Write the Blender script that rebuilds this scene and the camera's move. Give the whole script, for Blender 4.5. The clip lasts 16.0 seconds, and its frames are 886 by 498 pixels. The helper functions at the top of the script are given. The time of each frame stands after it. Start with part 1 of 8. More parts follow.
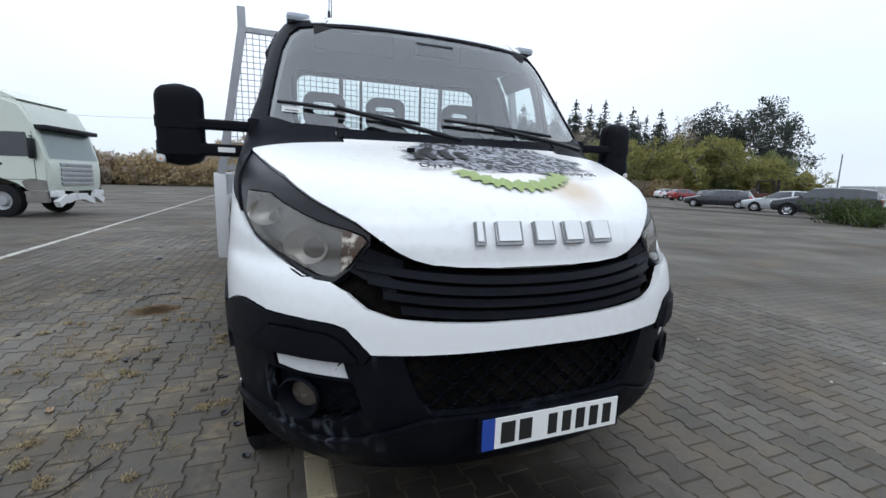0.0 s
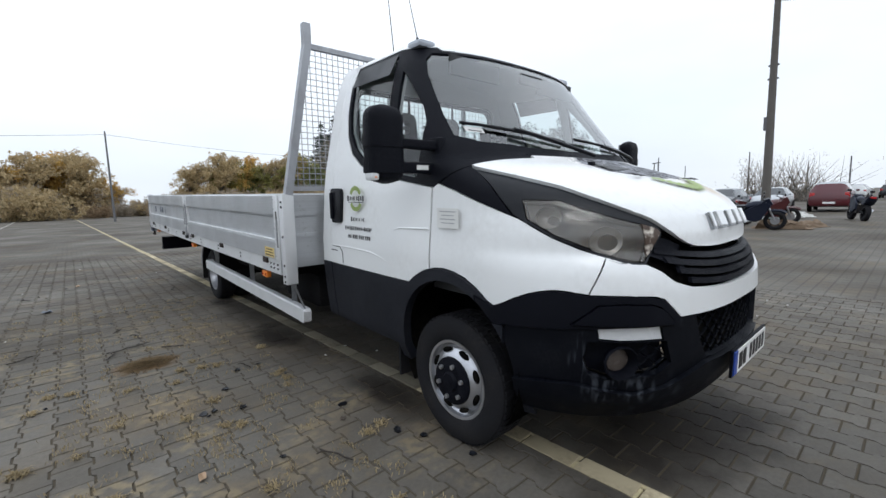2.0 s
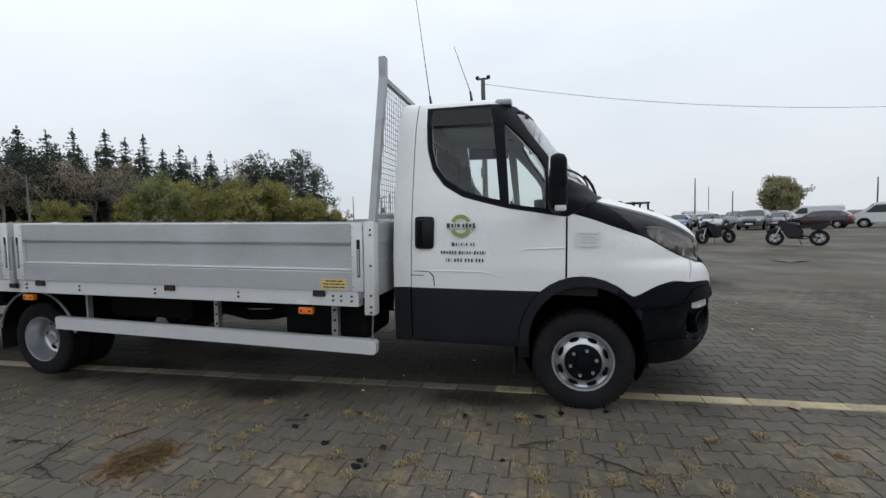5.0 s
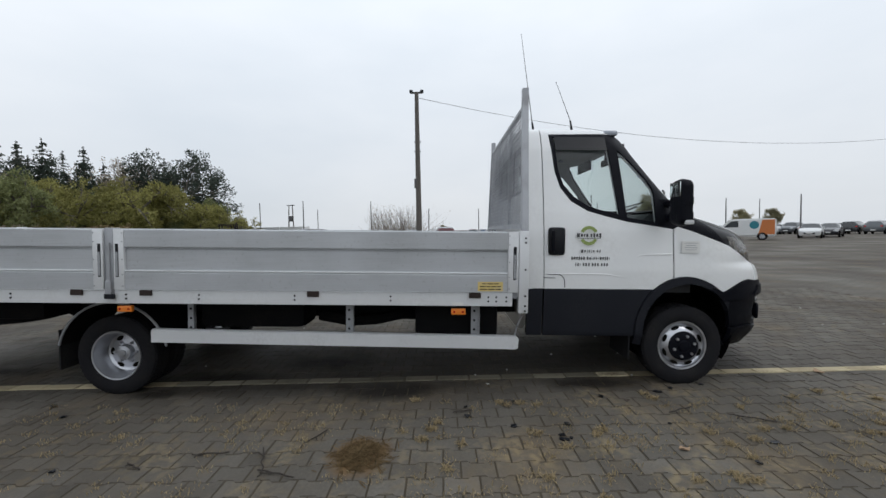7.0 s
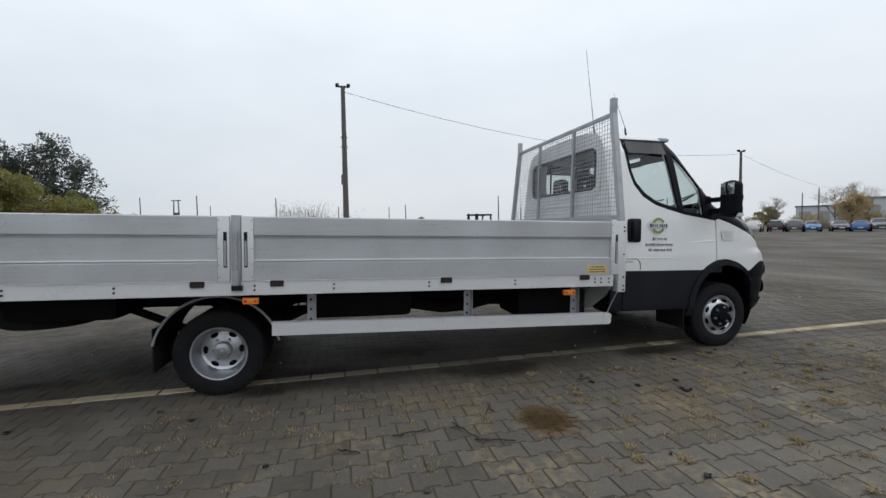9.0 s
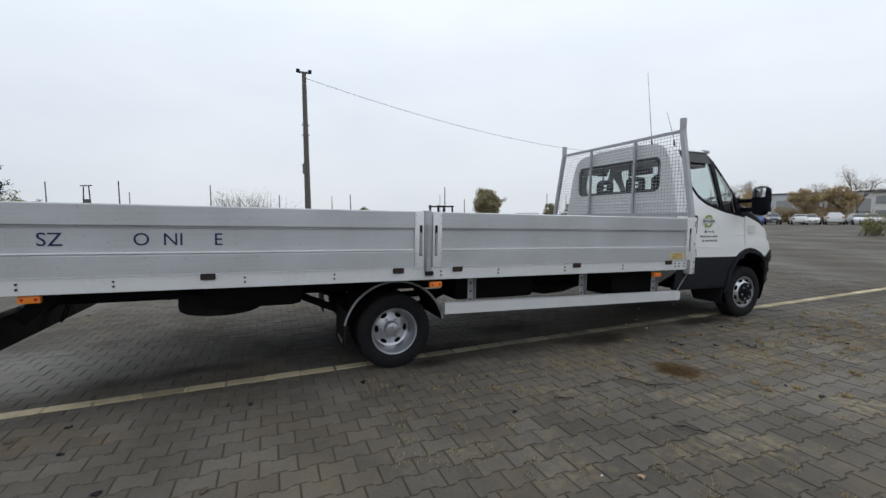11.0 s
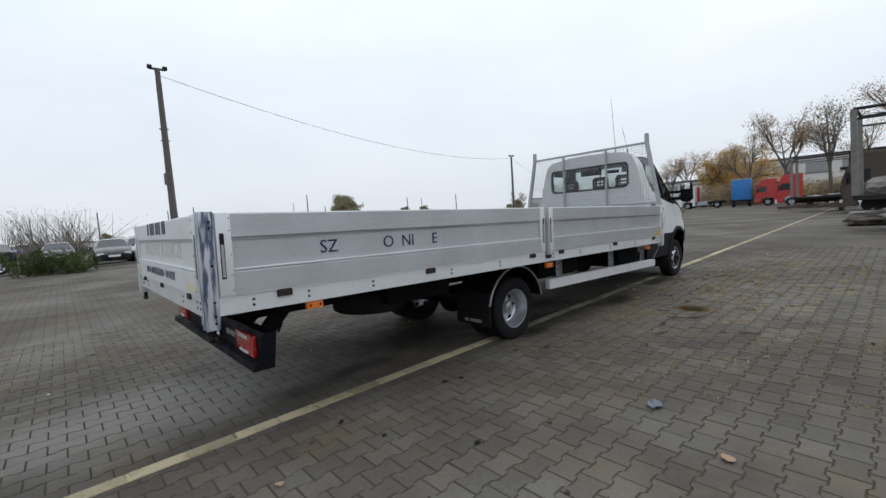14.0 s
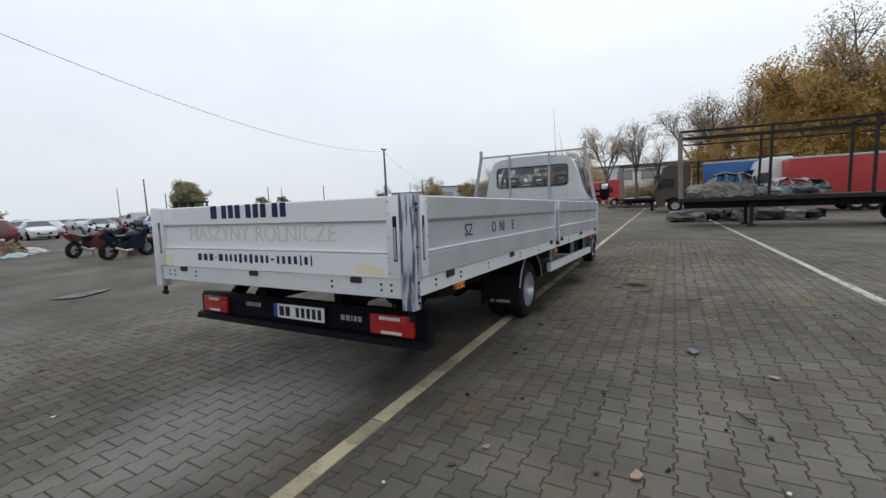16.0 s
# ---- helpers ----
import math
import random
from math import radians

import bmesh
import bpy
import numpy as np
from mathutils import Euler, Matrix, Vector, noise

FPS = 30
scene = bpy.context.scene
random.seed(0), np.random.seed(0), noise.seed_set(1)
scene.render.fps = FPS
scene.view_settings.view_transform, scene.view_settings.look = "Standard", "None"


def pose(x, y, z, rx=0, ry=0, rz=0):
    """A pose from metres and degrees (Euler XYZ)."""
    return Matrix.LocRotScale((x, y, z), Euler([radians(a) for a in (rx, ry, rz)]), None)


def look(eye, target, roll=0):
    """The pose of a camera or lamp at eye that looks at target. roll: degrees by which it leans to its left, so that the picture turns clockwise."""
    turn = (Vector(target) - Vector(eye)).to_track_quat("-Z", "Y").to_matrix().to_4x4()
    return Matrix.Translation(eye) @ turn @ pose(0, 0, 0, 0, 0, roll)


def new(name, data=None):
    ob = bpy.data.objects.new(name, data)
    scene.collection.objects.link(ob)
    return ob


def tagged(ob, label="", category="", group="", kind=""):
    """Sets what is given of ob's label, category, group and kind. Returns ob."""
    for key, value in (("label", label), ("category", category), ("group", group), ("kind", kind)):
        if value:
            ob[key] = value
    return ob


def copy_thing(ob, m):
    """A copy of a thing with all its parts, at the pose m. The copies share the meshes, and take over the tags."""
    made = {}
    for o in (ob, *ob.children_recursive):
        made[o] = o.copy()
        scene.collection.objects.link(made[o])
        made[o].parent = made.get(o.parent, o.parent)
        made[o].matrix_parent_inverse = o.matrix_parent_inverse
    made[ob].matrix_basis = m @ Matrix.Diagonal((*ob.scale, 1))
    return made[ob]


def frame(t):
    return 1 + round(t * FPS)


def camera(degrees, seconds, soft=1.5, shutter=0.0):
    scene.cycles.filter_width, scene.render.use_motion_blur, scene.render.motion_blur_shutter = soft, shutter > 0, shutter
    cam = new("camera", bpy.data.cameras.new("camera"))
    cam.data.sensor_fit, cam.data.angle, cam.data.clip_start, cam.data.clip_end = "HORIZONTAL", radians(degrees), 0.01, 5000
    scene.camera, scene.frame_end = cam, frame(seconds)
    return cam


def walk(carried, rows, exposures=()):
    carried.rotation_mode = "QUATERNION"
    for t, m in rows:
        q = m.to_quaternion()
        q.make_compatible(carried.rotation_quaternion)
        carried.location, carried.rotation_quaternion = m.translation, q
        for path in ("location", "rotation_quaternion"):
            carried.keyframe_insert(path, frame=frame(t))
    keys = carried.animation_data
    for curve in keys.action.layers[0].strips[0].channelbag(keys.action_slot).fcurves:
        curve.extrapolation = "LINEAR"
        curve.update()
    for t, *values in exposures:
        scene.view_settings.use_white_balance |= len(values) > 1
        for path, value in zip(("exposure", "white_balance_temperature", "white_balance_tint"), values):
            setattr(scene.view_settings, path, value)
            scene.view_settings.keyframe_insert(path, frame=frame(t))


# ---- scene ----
cam = camera(92.9, 16.0)
PATH = [
    (0, (-0.756, -2.232, 1.334), (-0.069, -0.379, 1.028), 1.5),
    (0.5, (-1.171, -2.089, 1.326), (-0.28, -0.332, 0.979), 0.4),
    (1, (-1.615, -1.968, 1.325), (-0.564, -0.299, 0.993), 0.3),
    (1.5, (-2.004, -1.791, 1.282), (-0.801, -0.215, 1.017), 0.6),
    (2, (-2.407, -1.6, 1.306), (-1.095, -0.108, 1.071), -1.6),
    (2.5, (-2.685, -1.444, 1.311), (-1.202, -0.148, 0.961), -0.8),
    (3, (-2.941, -1.147, 1.327), (-1.266, -0.099, 1.018), -4.1),
    (5.5, (-4.205, 0.662, 1.372), (-2.246, 1.04, 1.229), -0.6),
    (6, (-4.376, 1.077, 1.409), (-2.406, 1.38, 1.245), -0.4),
    (6.5, (-4.558, 1.603, 1.394), (-2.563, 1.716, 1.309), -0.4),
    (7, (-4.608, 2.077, 1.392), (-2.61, 2.077, 1.303), -1.0),
    (7.5, (-4.682, 2.533, 1.385), (-2.692, 2.381, 1.25), -0.8),
    (8, (-4.645, 3.037, 1.376), (-2.67, 2.765, 1.212), -2.9),
    (8.5, (-4.699, 3.518, 1.36), (-2.739, 3.123, 1.294), -1.3),
    (9, (-4.671, 3.952, 1.341), (-2.728, 3.49, 1.239), -0.9),
    (9.5, (-4.674, 4.43, 1.344), (-2.748, 3.903, 1.23), -1.7),
    (10, (-4.715, 4.947, 1.362), (-2.804, 4.375, 1.214), -0.7),
    (12.5, (-4.473, 7.44, 1.432), (-2.753, 6.425, 1.318), -2.0),
    (13, (-4.294, 7.881, 1.439), (-2.607, 6.814, 1.321), -1.6),
    (13.5, (-4.156, 8.307, 1.448), (-2.587, 7.07, 1.355), -3.0),
    (14, (-3.916, 8.657, 1.423), (-2.438, 7.319, 1.271), -3.9),
    (14.5, (-3.596, 9.049, 1.457), (-2.221, 7.603, 1.313), -4.4),
    (15, (-3.319, 9.412, 1.446), (-2.098, 7.838, 1.273), -1.2),
    (15.5, (-2.897, 9.722, 1.491), (-1.783, 8.069, 1.323), -2.1),
    (16, (-2.573, 10.083, 1.483), (-1.613, 8.342, 1.264), -2.5),
]
EXPOSURES = [(0.0, 0.30, 5980, 10), (1.5, 0.30, 6180, 10), (3.0, 0.26, 6280, 10), (5.5, -0.06, 6430, 10), (9.5, -0.08, 6420, 10), (12.5, 0.02, 6300, 10), (16.0, 0.02, 6360, 10)]
walk(cam, [(t, look(eye, target, roll)) for t, eye, target, roll in PATH], EXPOSURES)

# ------------------------------------------------------------------ light: overcast November sky
world = bpy.data.worlds.new("overcast_sky")
scene.world = world
world.use_nodes = True
wn, wl = world.node_tree.nodes, world.node_tree.links
wn.clear()
w_out = wn.new("ShaderNodeOutputWorld")
w_bg = wn.new("ShaderNodeBackground")
w_sky = wn.new("ShaderNodeTexSky")
w_sky.sky_type = "NISHITA"
w_sky.sun_disc = False
w_sky.sun_elevation, w_sky.sun_rotation = radians(24), radians(200)
w_scale = wn.new("ShaderNodeMix")
w_scale.data_type, w_scale.blend_type = "RGBA", "MULTIPLY"
w_scale.inputs[0].default_value = 1.0
w_scale.inputs[7].default_value = (0.06, 0.06, 0.06, 1)
w_geo = wn.new("ShaderNodeTexCoord")
w_noise = wn.new("ShaderNodeTexNoise")
w_noise.inputs["Scale"].default_value, w_noise.inputs["Detail"].default_value = 1.6, 5
w_map = wn.new("ShaderNodeMapping")
w_map.inputs["Scale"].default_value = (1, 1, 2.6)
w_ramp = wn.new("ShaderNodeValToRGB")
w_ramp.color_ramp.elements[0].position, w_ramp.color_ramp.elements[0].color = 0.3, (0.72, 0.775, 0.835, 1)
w_ramp.color_ramp.elements[1].position, w_ramp.color_ramp.elements[1].color = 0.75, (0.86, 0.895, 0.935, 1)
w_mix = wn.new("ShaderNodeMix")
w_mix.data_type = "RGBA"
w_mix.inputs[0].default_value = 0.93
wl.new(w_geo.outputs["Generated"], w_map.inputs[0])
wl.new(w_map.outputs[0], w_noise.inputs["Vector"])
wl.new(w_noise.outputs[0], w_ramp.inputs[0])
wl.new(w_sky.outputs[0], w_scale.inputs[6])
wl.new(w_scale.outputs[2], w_mix.inputs[6])
w_sep = wn.new("ShaderNodeSeparateXYZ")
w_rise = wn.new("ShaderNodeMapRange")
w_rise.inputs[1].default_value, w_rise.inputs[2].default_value = 0.05, 0.55
w_rise.inputs[3].default_value, w_rise.inputs[4].default_value = 0.95, 1.42
w_lift = wn.new("ShaderNodeVectorMath")
w_lift.operation = "SCALE"
wl.new(w_geo.outputs["Generated"], w_sep.inputs[0])
wl.new(w_sep.outputs[2], w_rise.inputs[0])
wl.new(w_ramp.outputs[0], w_lift.inputs[0])
wl.new(w_rise.outputs[0], w_lift.inputs["Scale"])
wl.new(w_lift.outputs[0], w_mix.inputs[7])
wl.new(w_mix.outputs[2], w_bg.inputs[0])
w_bg.inputs[1].default_value = 1.0
wl.new(w_bg.outputs[0], w_out.inputs[0])

sun = new("sun", bpy.data.lights.new("sun", "SUN"))
sun.data.energy, sun.data.angle, sun.data.color = 0.4, radians(25), (1.0, 0.97, 0.93)
sun.matrix_world = look((-20, -40, 60), (0, 3, 0))


# ------------------------------------------------------------------ materials
def nodes_of(name):
    m = bpy.data.materials.new(name)
    m.use_nodes = True
    return m, m.node_tree.nodes, m.node_tree.links, m.node_tree.nodes["Principled BSDF"]


def noise_ramp(n, l, scale, lo, hi, detail=4, vec=None, stretch=None):
    tex = n.new("ShaderNodeTexNoise")
    tex.inputs["Scale"].default_value, tex.inputs["Detail"].default_value = scale, detail
    if vec is None:
        co = n.new("ShaderNodeNewGeometry")
        vec = co.outputs["Position"]
    if stretch:
        mp = n.new("ShaderNodeMapping")
        mp.inputs["Scale"].default_value = stretch
        l.new(vec, mp.inputs[0])
        vec = mp.outputs[0]
    l.new(vec, tex.inputs["Vector"])
    r = n.new("ShaderNodeMapRange")
    r.inputs[1].default_value, r.inputs[2].default_value = lo, hi
    l.new(tex.outputs[0], r.inputs[0])
    return r.outputs[0]


def mixed(n, l, fac, a, b, mode="MIX"):
    m = n.new("ShaderNodeMix")
    m.data_type, m.blend_type = "RGBA", mode
    for sock, v in ((m.inputs[0], fac), (m.inputs[6], a), (m.inputs[7], b)):
        if isinstance(v, bpy.types.NodeSocket):
            l.new(v, sock)
        else:
            sock.default_value = v if isinstance(v, float) else (*v, 1)
    return m.outputs[2]


def bump(n, l, p, height, strength, dist=0.01):
    b = n.new("ShaderNodeBump")
    b.inputs["Strength"].default_value, b.inputs["Distance"].default_value = strength, dist
    l.new(height, b.inputs["Height"])
    l.new(b.outputs[0], p.inputs["Normal"])


def plain(name, colour, rough=0.6, metal=0.0, dirt=0.25, dirt_col=(0.10, 0.085, 0.065), scale=3.0, grain=0.0, coat=0.0, vary=0.0, spec=0.5):
    """Paint, plastic or metal with a film of dirt at two scales."""
    m, n, l, p = nodes_of(name)
    big = noise_ramp(n, l, scale, 0.45, 0.8, 6)
    fine = noise_ramp(n, l, scale * 14, 0.35, 0.75, 5)
    mul = n.new("ShaderNodeMath")
    mul.operation = "MULTIPLY"
    l.new(big, mul.inputs[0])
    l.new(fine, mul.inputs[1])
    k = n.new("ShaderNodeMath")
    k.operation = "MULTIPLY"
    l.new(mul.outputs[0], k.inputs[0])
    k.inputs[1].default_value = dirt
    base = colour
    if vary:
        info = n.new("ShaderNodeObjectInfo")
        hs = n.new("ShaderNodeHueSaturation")
        mr = n.new("ShaderNodeMapRange")
        mr.inputs[3].default_value, mr.inputs[4].default_value = 1 - vary, 1 + vary
        l.new(info.outputs["Random"], mr.inputs[0])
        l.new(mr.outputs[0], hs.inputs["Value"])
        hs.inputs["Color"].default_value = (*colour, 1)
        base = hs.outputs[0]
    l.new(mixed(n, l, k.outputs[0], base, dirt_col), p.inputs["Base Color"])
    ro = n.new("ShaderNodeMapRange")
    ro.inputs[3].default_value, ro.inputs[4].default_value = rough, min(1, rough + 0.25)
    l.new(big, ro.inputs[0])
    l.new(ro.outputs[0], p.inputs["Roughness"])
    p.inputs["Metallic"].default_value = metal
    p.inputs["Coat Weight"].default_value = coat
    p.inputs["Specular IOR Level"].default_value = spec
    p.inputs["Coat Roughness"].default_value = 0.12
    if grain:
        bump(n, l, p, noise_ramp(n, l, 420, 0.2, 0.8, 2), grain, 0.002)
    return m


def clear(name, tint, gloss=0.06):
    """Window glass: clear, with gloss that grows at a glancing view."""
    m, n, l, p = nodes_of(name)
    n.remove(p)
    tr, gl, mx, lw = (n.new("ShaderNodeBsdfTransparent"), n.new("ShaderNodeBsdfGlossy"), n.new("ShaderNodeMixShader"), n.new("ShaderNodeLayerWeight"))
    tr.inputs[0].default_value = (*tint, 1)
    gl.inputs["Roughness"].default_value = 0.03
    lw.inputs[0].default_value = 0.5
    pw, ma = n.new("ShaderNodeMath"), n.new("ShaderNodeMath")
    pw.operation, ma.operation = "POWER", "MULTIPLY_ADD"
    pw.inputs[1].default_value = 4.0
    ma.inputs[1].default_value, ma.inputs[2].default_value = 0.85, gloss
    l.new(lw.outputs["Facing"], pw.inputs[0])
    l.new(pw.outputs[0], ma.inputs[0])
    l.new(ma.outputs[0], mx.inputs[0])
    l.new(tr.outputs[0], mx.inputs[1])
    l.new(gl.outputs[0], mx.inputs[2])
    l.new(mx.outputs[0], n["Material Output"].inputs[0])
    return m


def brushed(name, colour, metal, rough, dull):
    """Rolled aluminium: fine streaks along the sheet, dull oxide patches, shallow dents."""
    m, n, l, p = nodes_of(name)
    streak = noise_ramp(n, l, 1.0, 0.25, 0.75, 6, None, (1, 3, 160))
    patch = noise_ramp(n, l, 1.7, 0.35, 0.7, 6)
    spots = noise_ramp(n, l, 38, 0.62, 0.74, 3)
    col = mixed(n, l, patch, colour, dull)
    sm = n.new("ShaderNodeMath")
    sm.operation = "MULTIPLY"
    sm.inputs[1].default_value = 0.35
    l.new(streak, sm.inputs[0])
    col = mixed(n, l, sm.outputs[0], col, tuple(min(1, v * 1.25) for v in colour))
    sp = n.new("ShaderNodeMath")
    sp.operation = "MULTIPLY"
    sp.inputs[1].default_value = 0.30
    l.new(spots, sp.inputs[0])
    col = mixed(n, l, sp.outputs[0], col, (0.22, 0.21, 0.19))
    l.new(col, p.inputs["Base Color"])
    p.inputs["Metallic"].default_value = metal
    mr = n.new("ShaderNodeMapRange")
    mr.inputs[3].default_value, mr.inputs[4].default_value = rough - .08, rough + .14
    l.new(patch, mr.inputs[0])
    l.new(mr.outputs[0], p.inputs["Roughness"])
    bump(n, l, p, noise_ramp(n, l, 3.2, 0.2, 0.8, 2), 0.45, 0.012)
    return m


WHITE = plain("white_paint", (0.76, 0.77, 0.77), 0.28, 0, 0.22, (0.30, 0.28, 0.24), 2.2, coat=0.5)
BLACK = plain("black_plastic", (0.004, 0.0046, 0.008), 0.46, 0, 0.11, (0.07, 0.07, 0.07), 4.0, grain=0.5, spec=0.09)
CLADDING = plain("dark_cladding_plastic", (0.011, 0.0125, 0.018), 0.48, 0, 0.2, (0.07, 0.068, 0.065), 4.0, grain=0.5, spec=0.2)
GLOSSBLACK = plain("black_trim", (0.006, 0.007, 0.010), 0.3, 0, 0.10, (0.10, 0.095, 0.09), 3.0, spec=0.25)
LINING = plain("grey_lining", (0.46, 0.48, 0.48), 0.85, 0, 0.4)
VOID = plain("dark_void", (0.004, 0.004, 0.004), 0.9, 0, 0.3, spec=0.0)
CHASSIS = plain("chassis_black", (0.009, 0.009, 0.010), 0.7, 0, 0.6, (0.035, 0.03, 0.025), 5, spec=0.05)
RUBBER = plain("tyre_rubber", (0.014, 0.014, 0.016), 0.82, 0, 0.6, (0.06, 0.053, 0.044), 6, grain=0.6, spec=0.12)
STEEL = plain("wheel_steel", (0.50, 0.51, 0.54), 0.30, 0.85, 0.55, (0.14, 0.12, 0.1), 9)
ALU = brushed("bed_aluminium", (0.47, 0.485, 0.505), 0.45, 0.40, (0.38, 0.39, 0.40))
ALUBRIGHT = plain("bed_rail_aluminium", (0.68, 0.69, 0.70), 0.38, 0.3, 0.45, (0.32, 0.31, 0.29), 3.0)
GALV = plain("galvanised_steel", (0.37, 0.38, 0.40), 0.5, 0.55, 0.7, (0.17, 0.15, 0.13), 8)
RUST = plain("rusty_latch", (0.024, 0.015, 0.012), 0.85, 0.1, 0.8, (0.03, 0.02, 0.015), 20)
ORANGE = plain("orange_lens", (0.80, 0.22, 0.02), 0.3, 0, 0.3, (0.3, 0.15, 0.05), 12)
REDLENS = plain("red_lens", (0.42, 0.010, 0.010), 0.15, 0, 0.12, (0.2, 0.02, 0.02), 8, coat=0.6)
LENSWHITE = plain("white_lens", (0.62, 0.63, 0.64), 0.25, 0, 0.3, (0.3, 0.29, 0.27), 8)
NAVY = plain("navy_vinyl", (0.012, 0.022, 0.07), 0.4, 0, 0.1, spec=0.2)
GREY_INK = plain("black_vinyl", (0.02, 0.02, 0.02), 0.4, 0, 0.1, spec=0.2)
SOFTINK = plain("grey_vinyl", (0.055, 0.055, 0.06), 0.45, 0, 0.1, spec=0.2)
GREEN = plain("green_vinyl", (0.26, 0.335, 0.10), 0.4, 0, 0.2, (0.1, 0.1, 0.05))
GHOST = plain("faded_lettering", (0.58, 0.58, 0.51), 0.45, 0.1, 0.3, (0.40, 0.39, 0.36))
PLATEWHITE = plain("plate_white", (0.78, 0.78, 0.76), 0.3, 0, 0.25, (0.3, 0.28, 0.25), 8)
PLATEBLUE = plain("plate_blue", (0.02, 0.06, 0.32), 0.35)
YELLOWST = plain("yellow_sticker", (0.62, 0.47, 0.17), 0.5, 0, 0.9, (0.6, 0.58, 0.5), 18)
PAPER = plain("paper_sticker", (0.72, 0.72, 0.70), 0.5, 0, 0.2)
CHROME = plain("mirror_face", (0.75, 0.77, 0.78), 0.05, 1.0, 0.05)
SEAT = plain("seat_fabric", (0.035, 0.037, 0.042), 0.9, 0, 0.5, (0.07, 0.07, 0.07), 12, spec=0.1)
DASH = plain("dashboard_plastic", (0.045, 0.047, 0.05), 0.7, 0, 0.4, spec=0.2)
GLASS = clear("window_glass", (0.84, 0.89, 0.88), 0.05)
SHIELD = clear("windshield_glass", (0.80, 0.87, 0.86), 0.17)
REFLECTOR = plain("dulled_reflector", (0.62, 0.60, 0.57), 0.28, 0.7, 0.6, (0.30, 0.28, 0.25), 14)
BEACON = plain("beacon_housing", (0.34, 0.37, 0.42), 0.18, 0, 0.1, coat=0.6)
TAILALU = plain("pale_tailgate_paint", (0.68, 0.70, 0.71), 0.40, 0.1, 0.4, (0.50, 0.49, 0.46), 3.0)
CREAM = plain("peeling_cream_sticker", (0.66, 0.60, 0.42), 0.6, 0, 0.9, (0.66, 0.66, 0.63), 16)
PALE = plain("pale_scrap", (0.55, 0.55, 0.52), 0.7, 0, 0.4)
BADGESHADE = plain("badge_shade", (0.30, 0.31, 0.32), 0.5)


def scratched():
    """Galvanised post rubbed down to dark primer in upright scratches."""
    m, n, l, p = nodes_of("scuffed_post")
    k = noise_ramp(n, l, 1.0, 0.44, 0.56, 6, None, (38, 38, 5))
    l.new(mixed(n, l, k, (0.50, 0.53, 0.57), (0.07, 0.085, 0.14)), p.inputs["Base Color"])
    p.inputs["Roughness"].default_value, p.inputs["Metallic"].default_value = 0.5, 0.25
    return m


WORN = scratched()


def blistered():
    """Cream melted plastic with dark brown blisters."""
    m, n, l, p = nodes_of("scorched_lamp")
    k = noise_ramp(n, l, 16, 0.46, 0.56, 5)
    l.new(mixed(n, l, k, (0.55, 0.50, 0.43), (0.06, 0.036, 0.024)), p.inputs["Base Color"])
    p.inputs["Roughness"].default_value = 0.5
    bump(n, l, p, k, 0.7, 0.006)
    return m


TAN = blistered()


def headlight_glass():
    """Hazy polycarbonate, clouded by heat."""
    m, n, l, p = nodes_of("clouded_polycarbonate")
    k = noise_ramp(n, l, 9, 0.35, 0.7, 4)
    l.new(mixed(n, l, k, (0.05, 0.047, 0.043), (0.21, 0.20, 0.19)), p.inputs["Base Color"])
    p.inputs["Roughness"].default_value = 0.16
    p.inputs["Metallic"].default_value = 0.25
    p.inputs["Coat Weight"].default_value = 0.8
    bump(n, l, p, noise_ramp(n, l, 30, 0.3, 0.7, 3), 0.25, 0.004)
    return m


HAZE = headlight_glass()


def clouded_lens():
    """Polycarbonate gone cloudy: part clear, part milky grey-brown."""
    m = clear("headlight_lens", (0.80, 0.79, 0.77), 0.07)
    n, l = m.node_tree.nodes, m.node_tree.links
    out = n["Material Output"]
    glassy = out.inputs[0].links[0].from_socket
    milk, mx = n.new("ShaderNodeBsdfDiffuse"), n.new("ShaderNodeMixShader")
    milk.inputs[0].default_value = (0.22, 0.205, 0.185, 1)
    k = noise_ramp(n, l, 7, 0.3, 0.75, 5)
    mr = n.new("ShaderNodeMapRange")
    mr.inputs[3].default_value, mr.inputs[4].default_value = 0.16, 0.52
    l.new(k, mr.inputs[0])
    l.new(mr.outputs[0], mx.inputs[0])
    l.new(glassy, mx.inputs[1])
    l.new(milk.outputs[0], mx.inputs[2])
    l.new(mx.outputs[0], out.inputs[0])
    return m


LENS = clouded_lens()


def scraped_plastic():
    """Black bumper plastic with upright pale scrapes in patches."""
    m = plain("scuffed_bumper_plastic", (0.0035, 0.0042, 0.007), 0.42, 0, 0.09, (0.12, 0.125, 0.135), 7.0, grain=0.5, spec=0.08)
    n, l = m.node_tree.nodes, m.node_tree.links
    p = n["Principled BSDF"]
    under = p.inputs["Base Color"].links[0].from_socket
    mul = n.new("ShaderNodeMath")
    mul.operation = "MULTIPLY"
    l.new(noise_ramp(n, l, 1.0, 0.50, 0.68, 5, None, (46, 46, 5)), mul.inputs[0])
    l.new(noise_ramp(n, l, 2.6, 0.52, 0.66, 3), mul.inputs[1])
    half = n.new("ShaderNodeMath")
    half.operation = "MULTIPLY"
    half.inputs[1].default_value = 0.24
    l.new(mul.outputs[0], half.inputs[0])
    l.new(mixed(n, l, half.outputs[0], under, (0.26, 0.29, 0.34)), p.inputs["Base Color"])
    return m


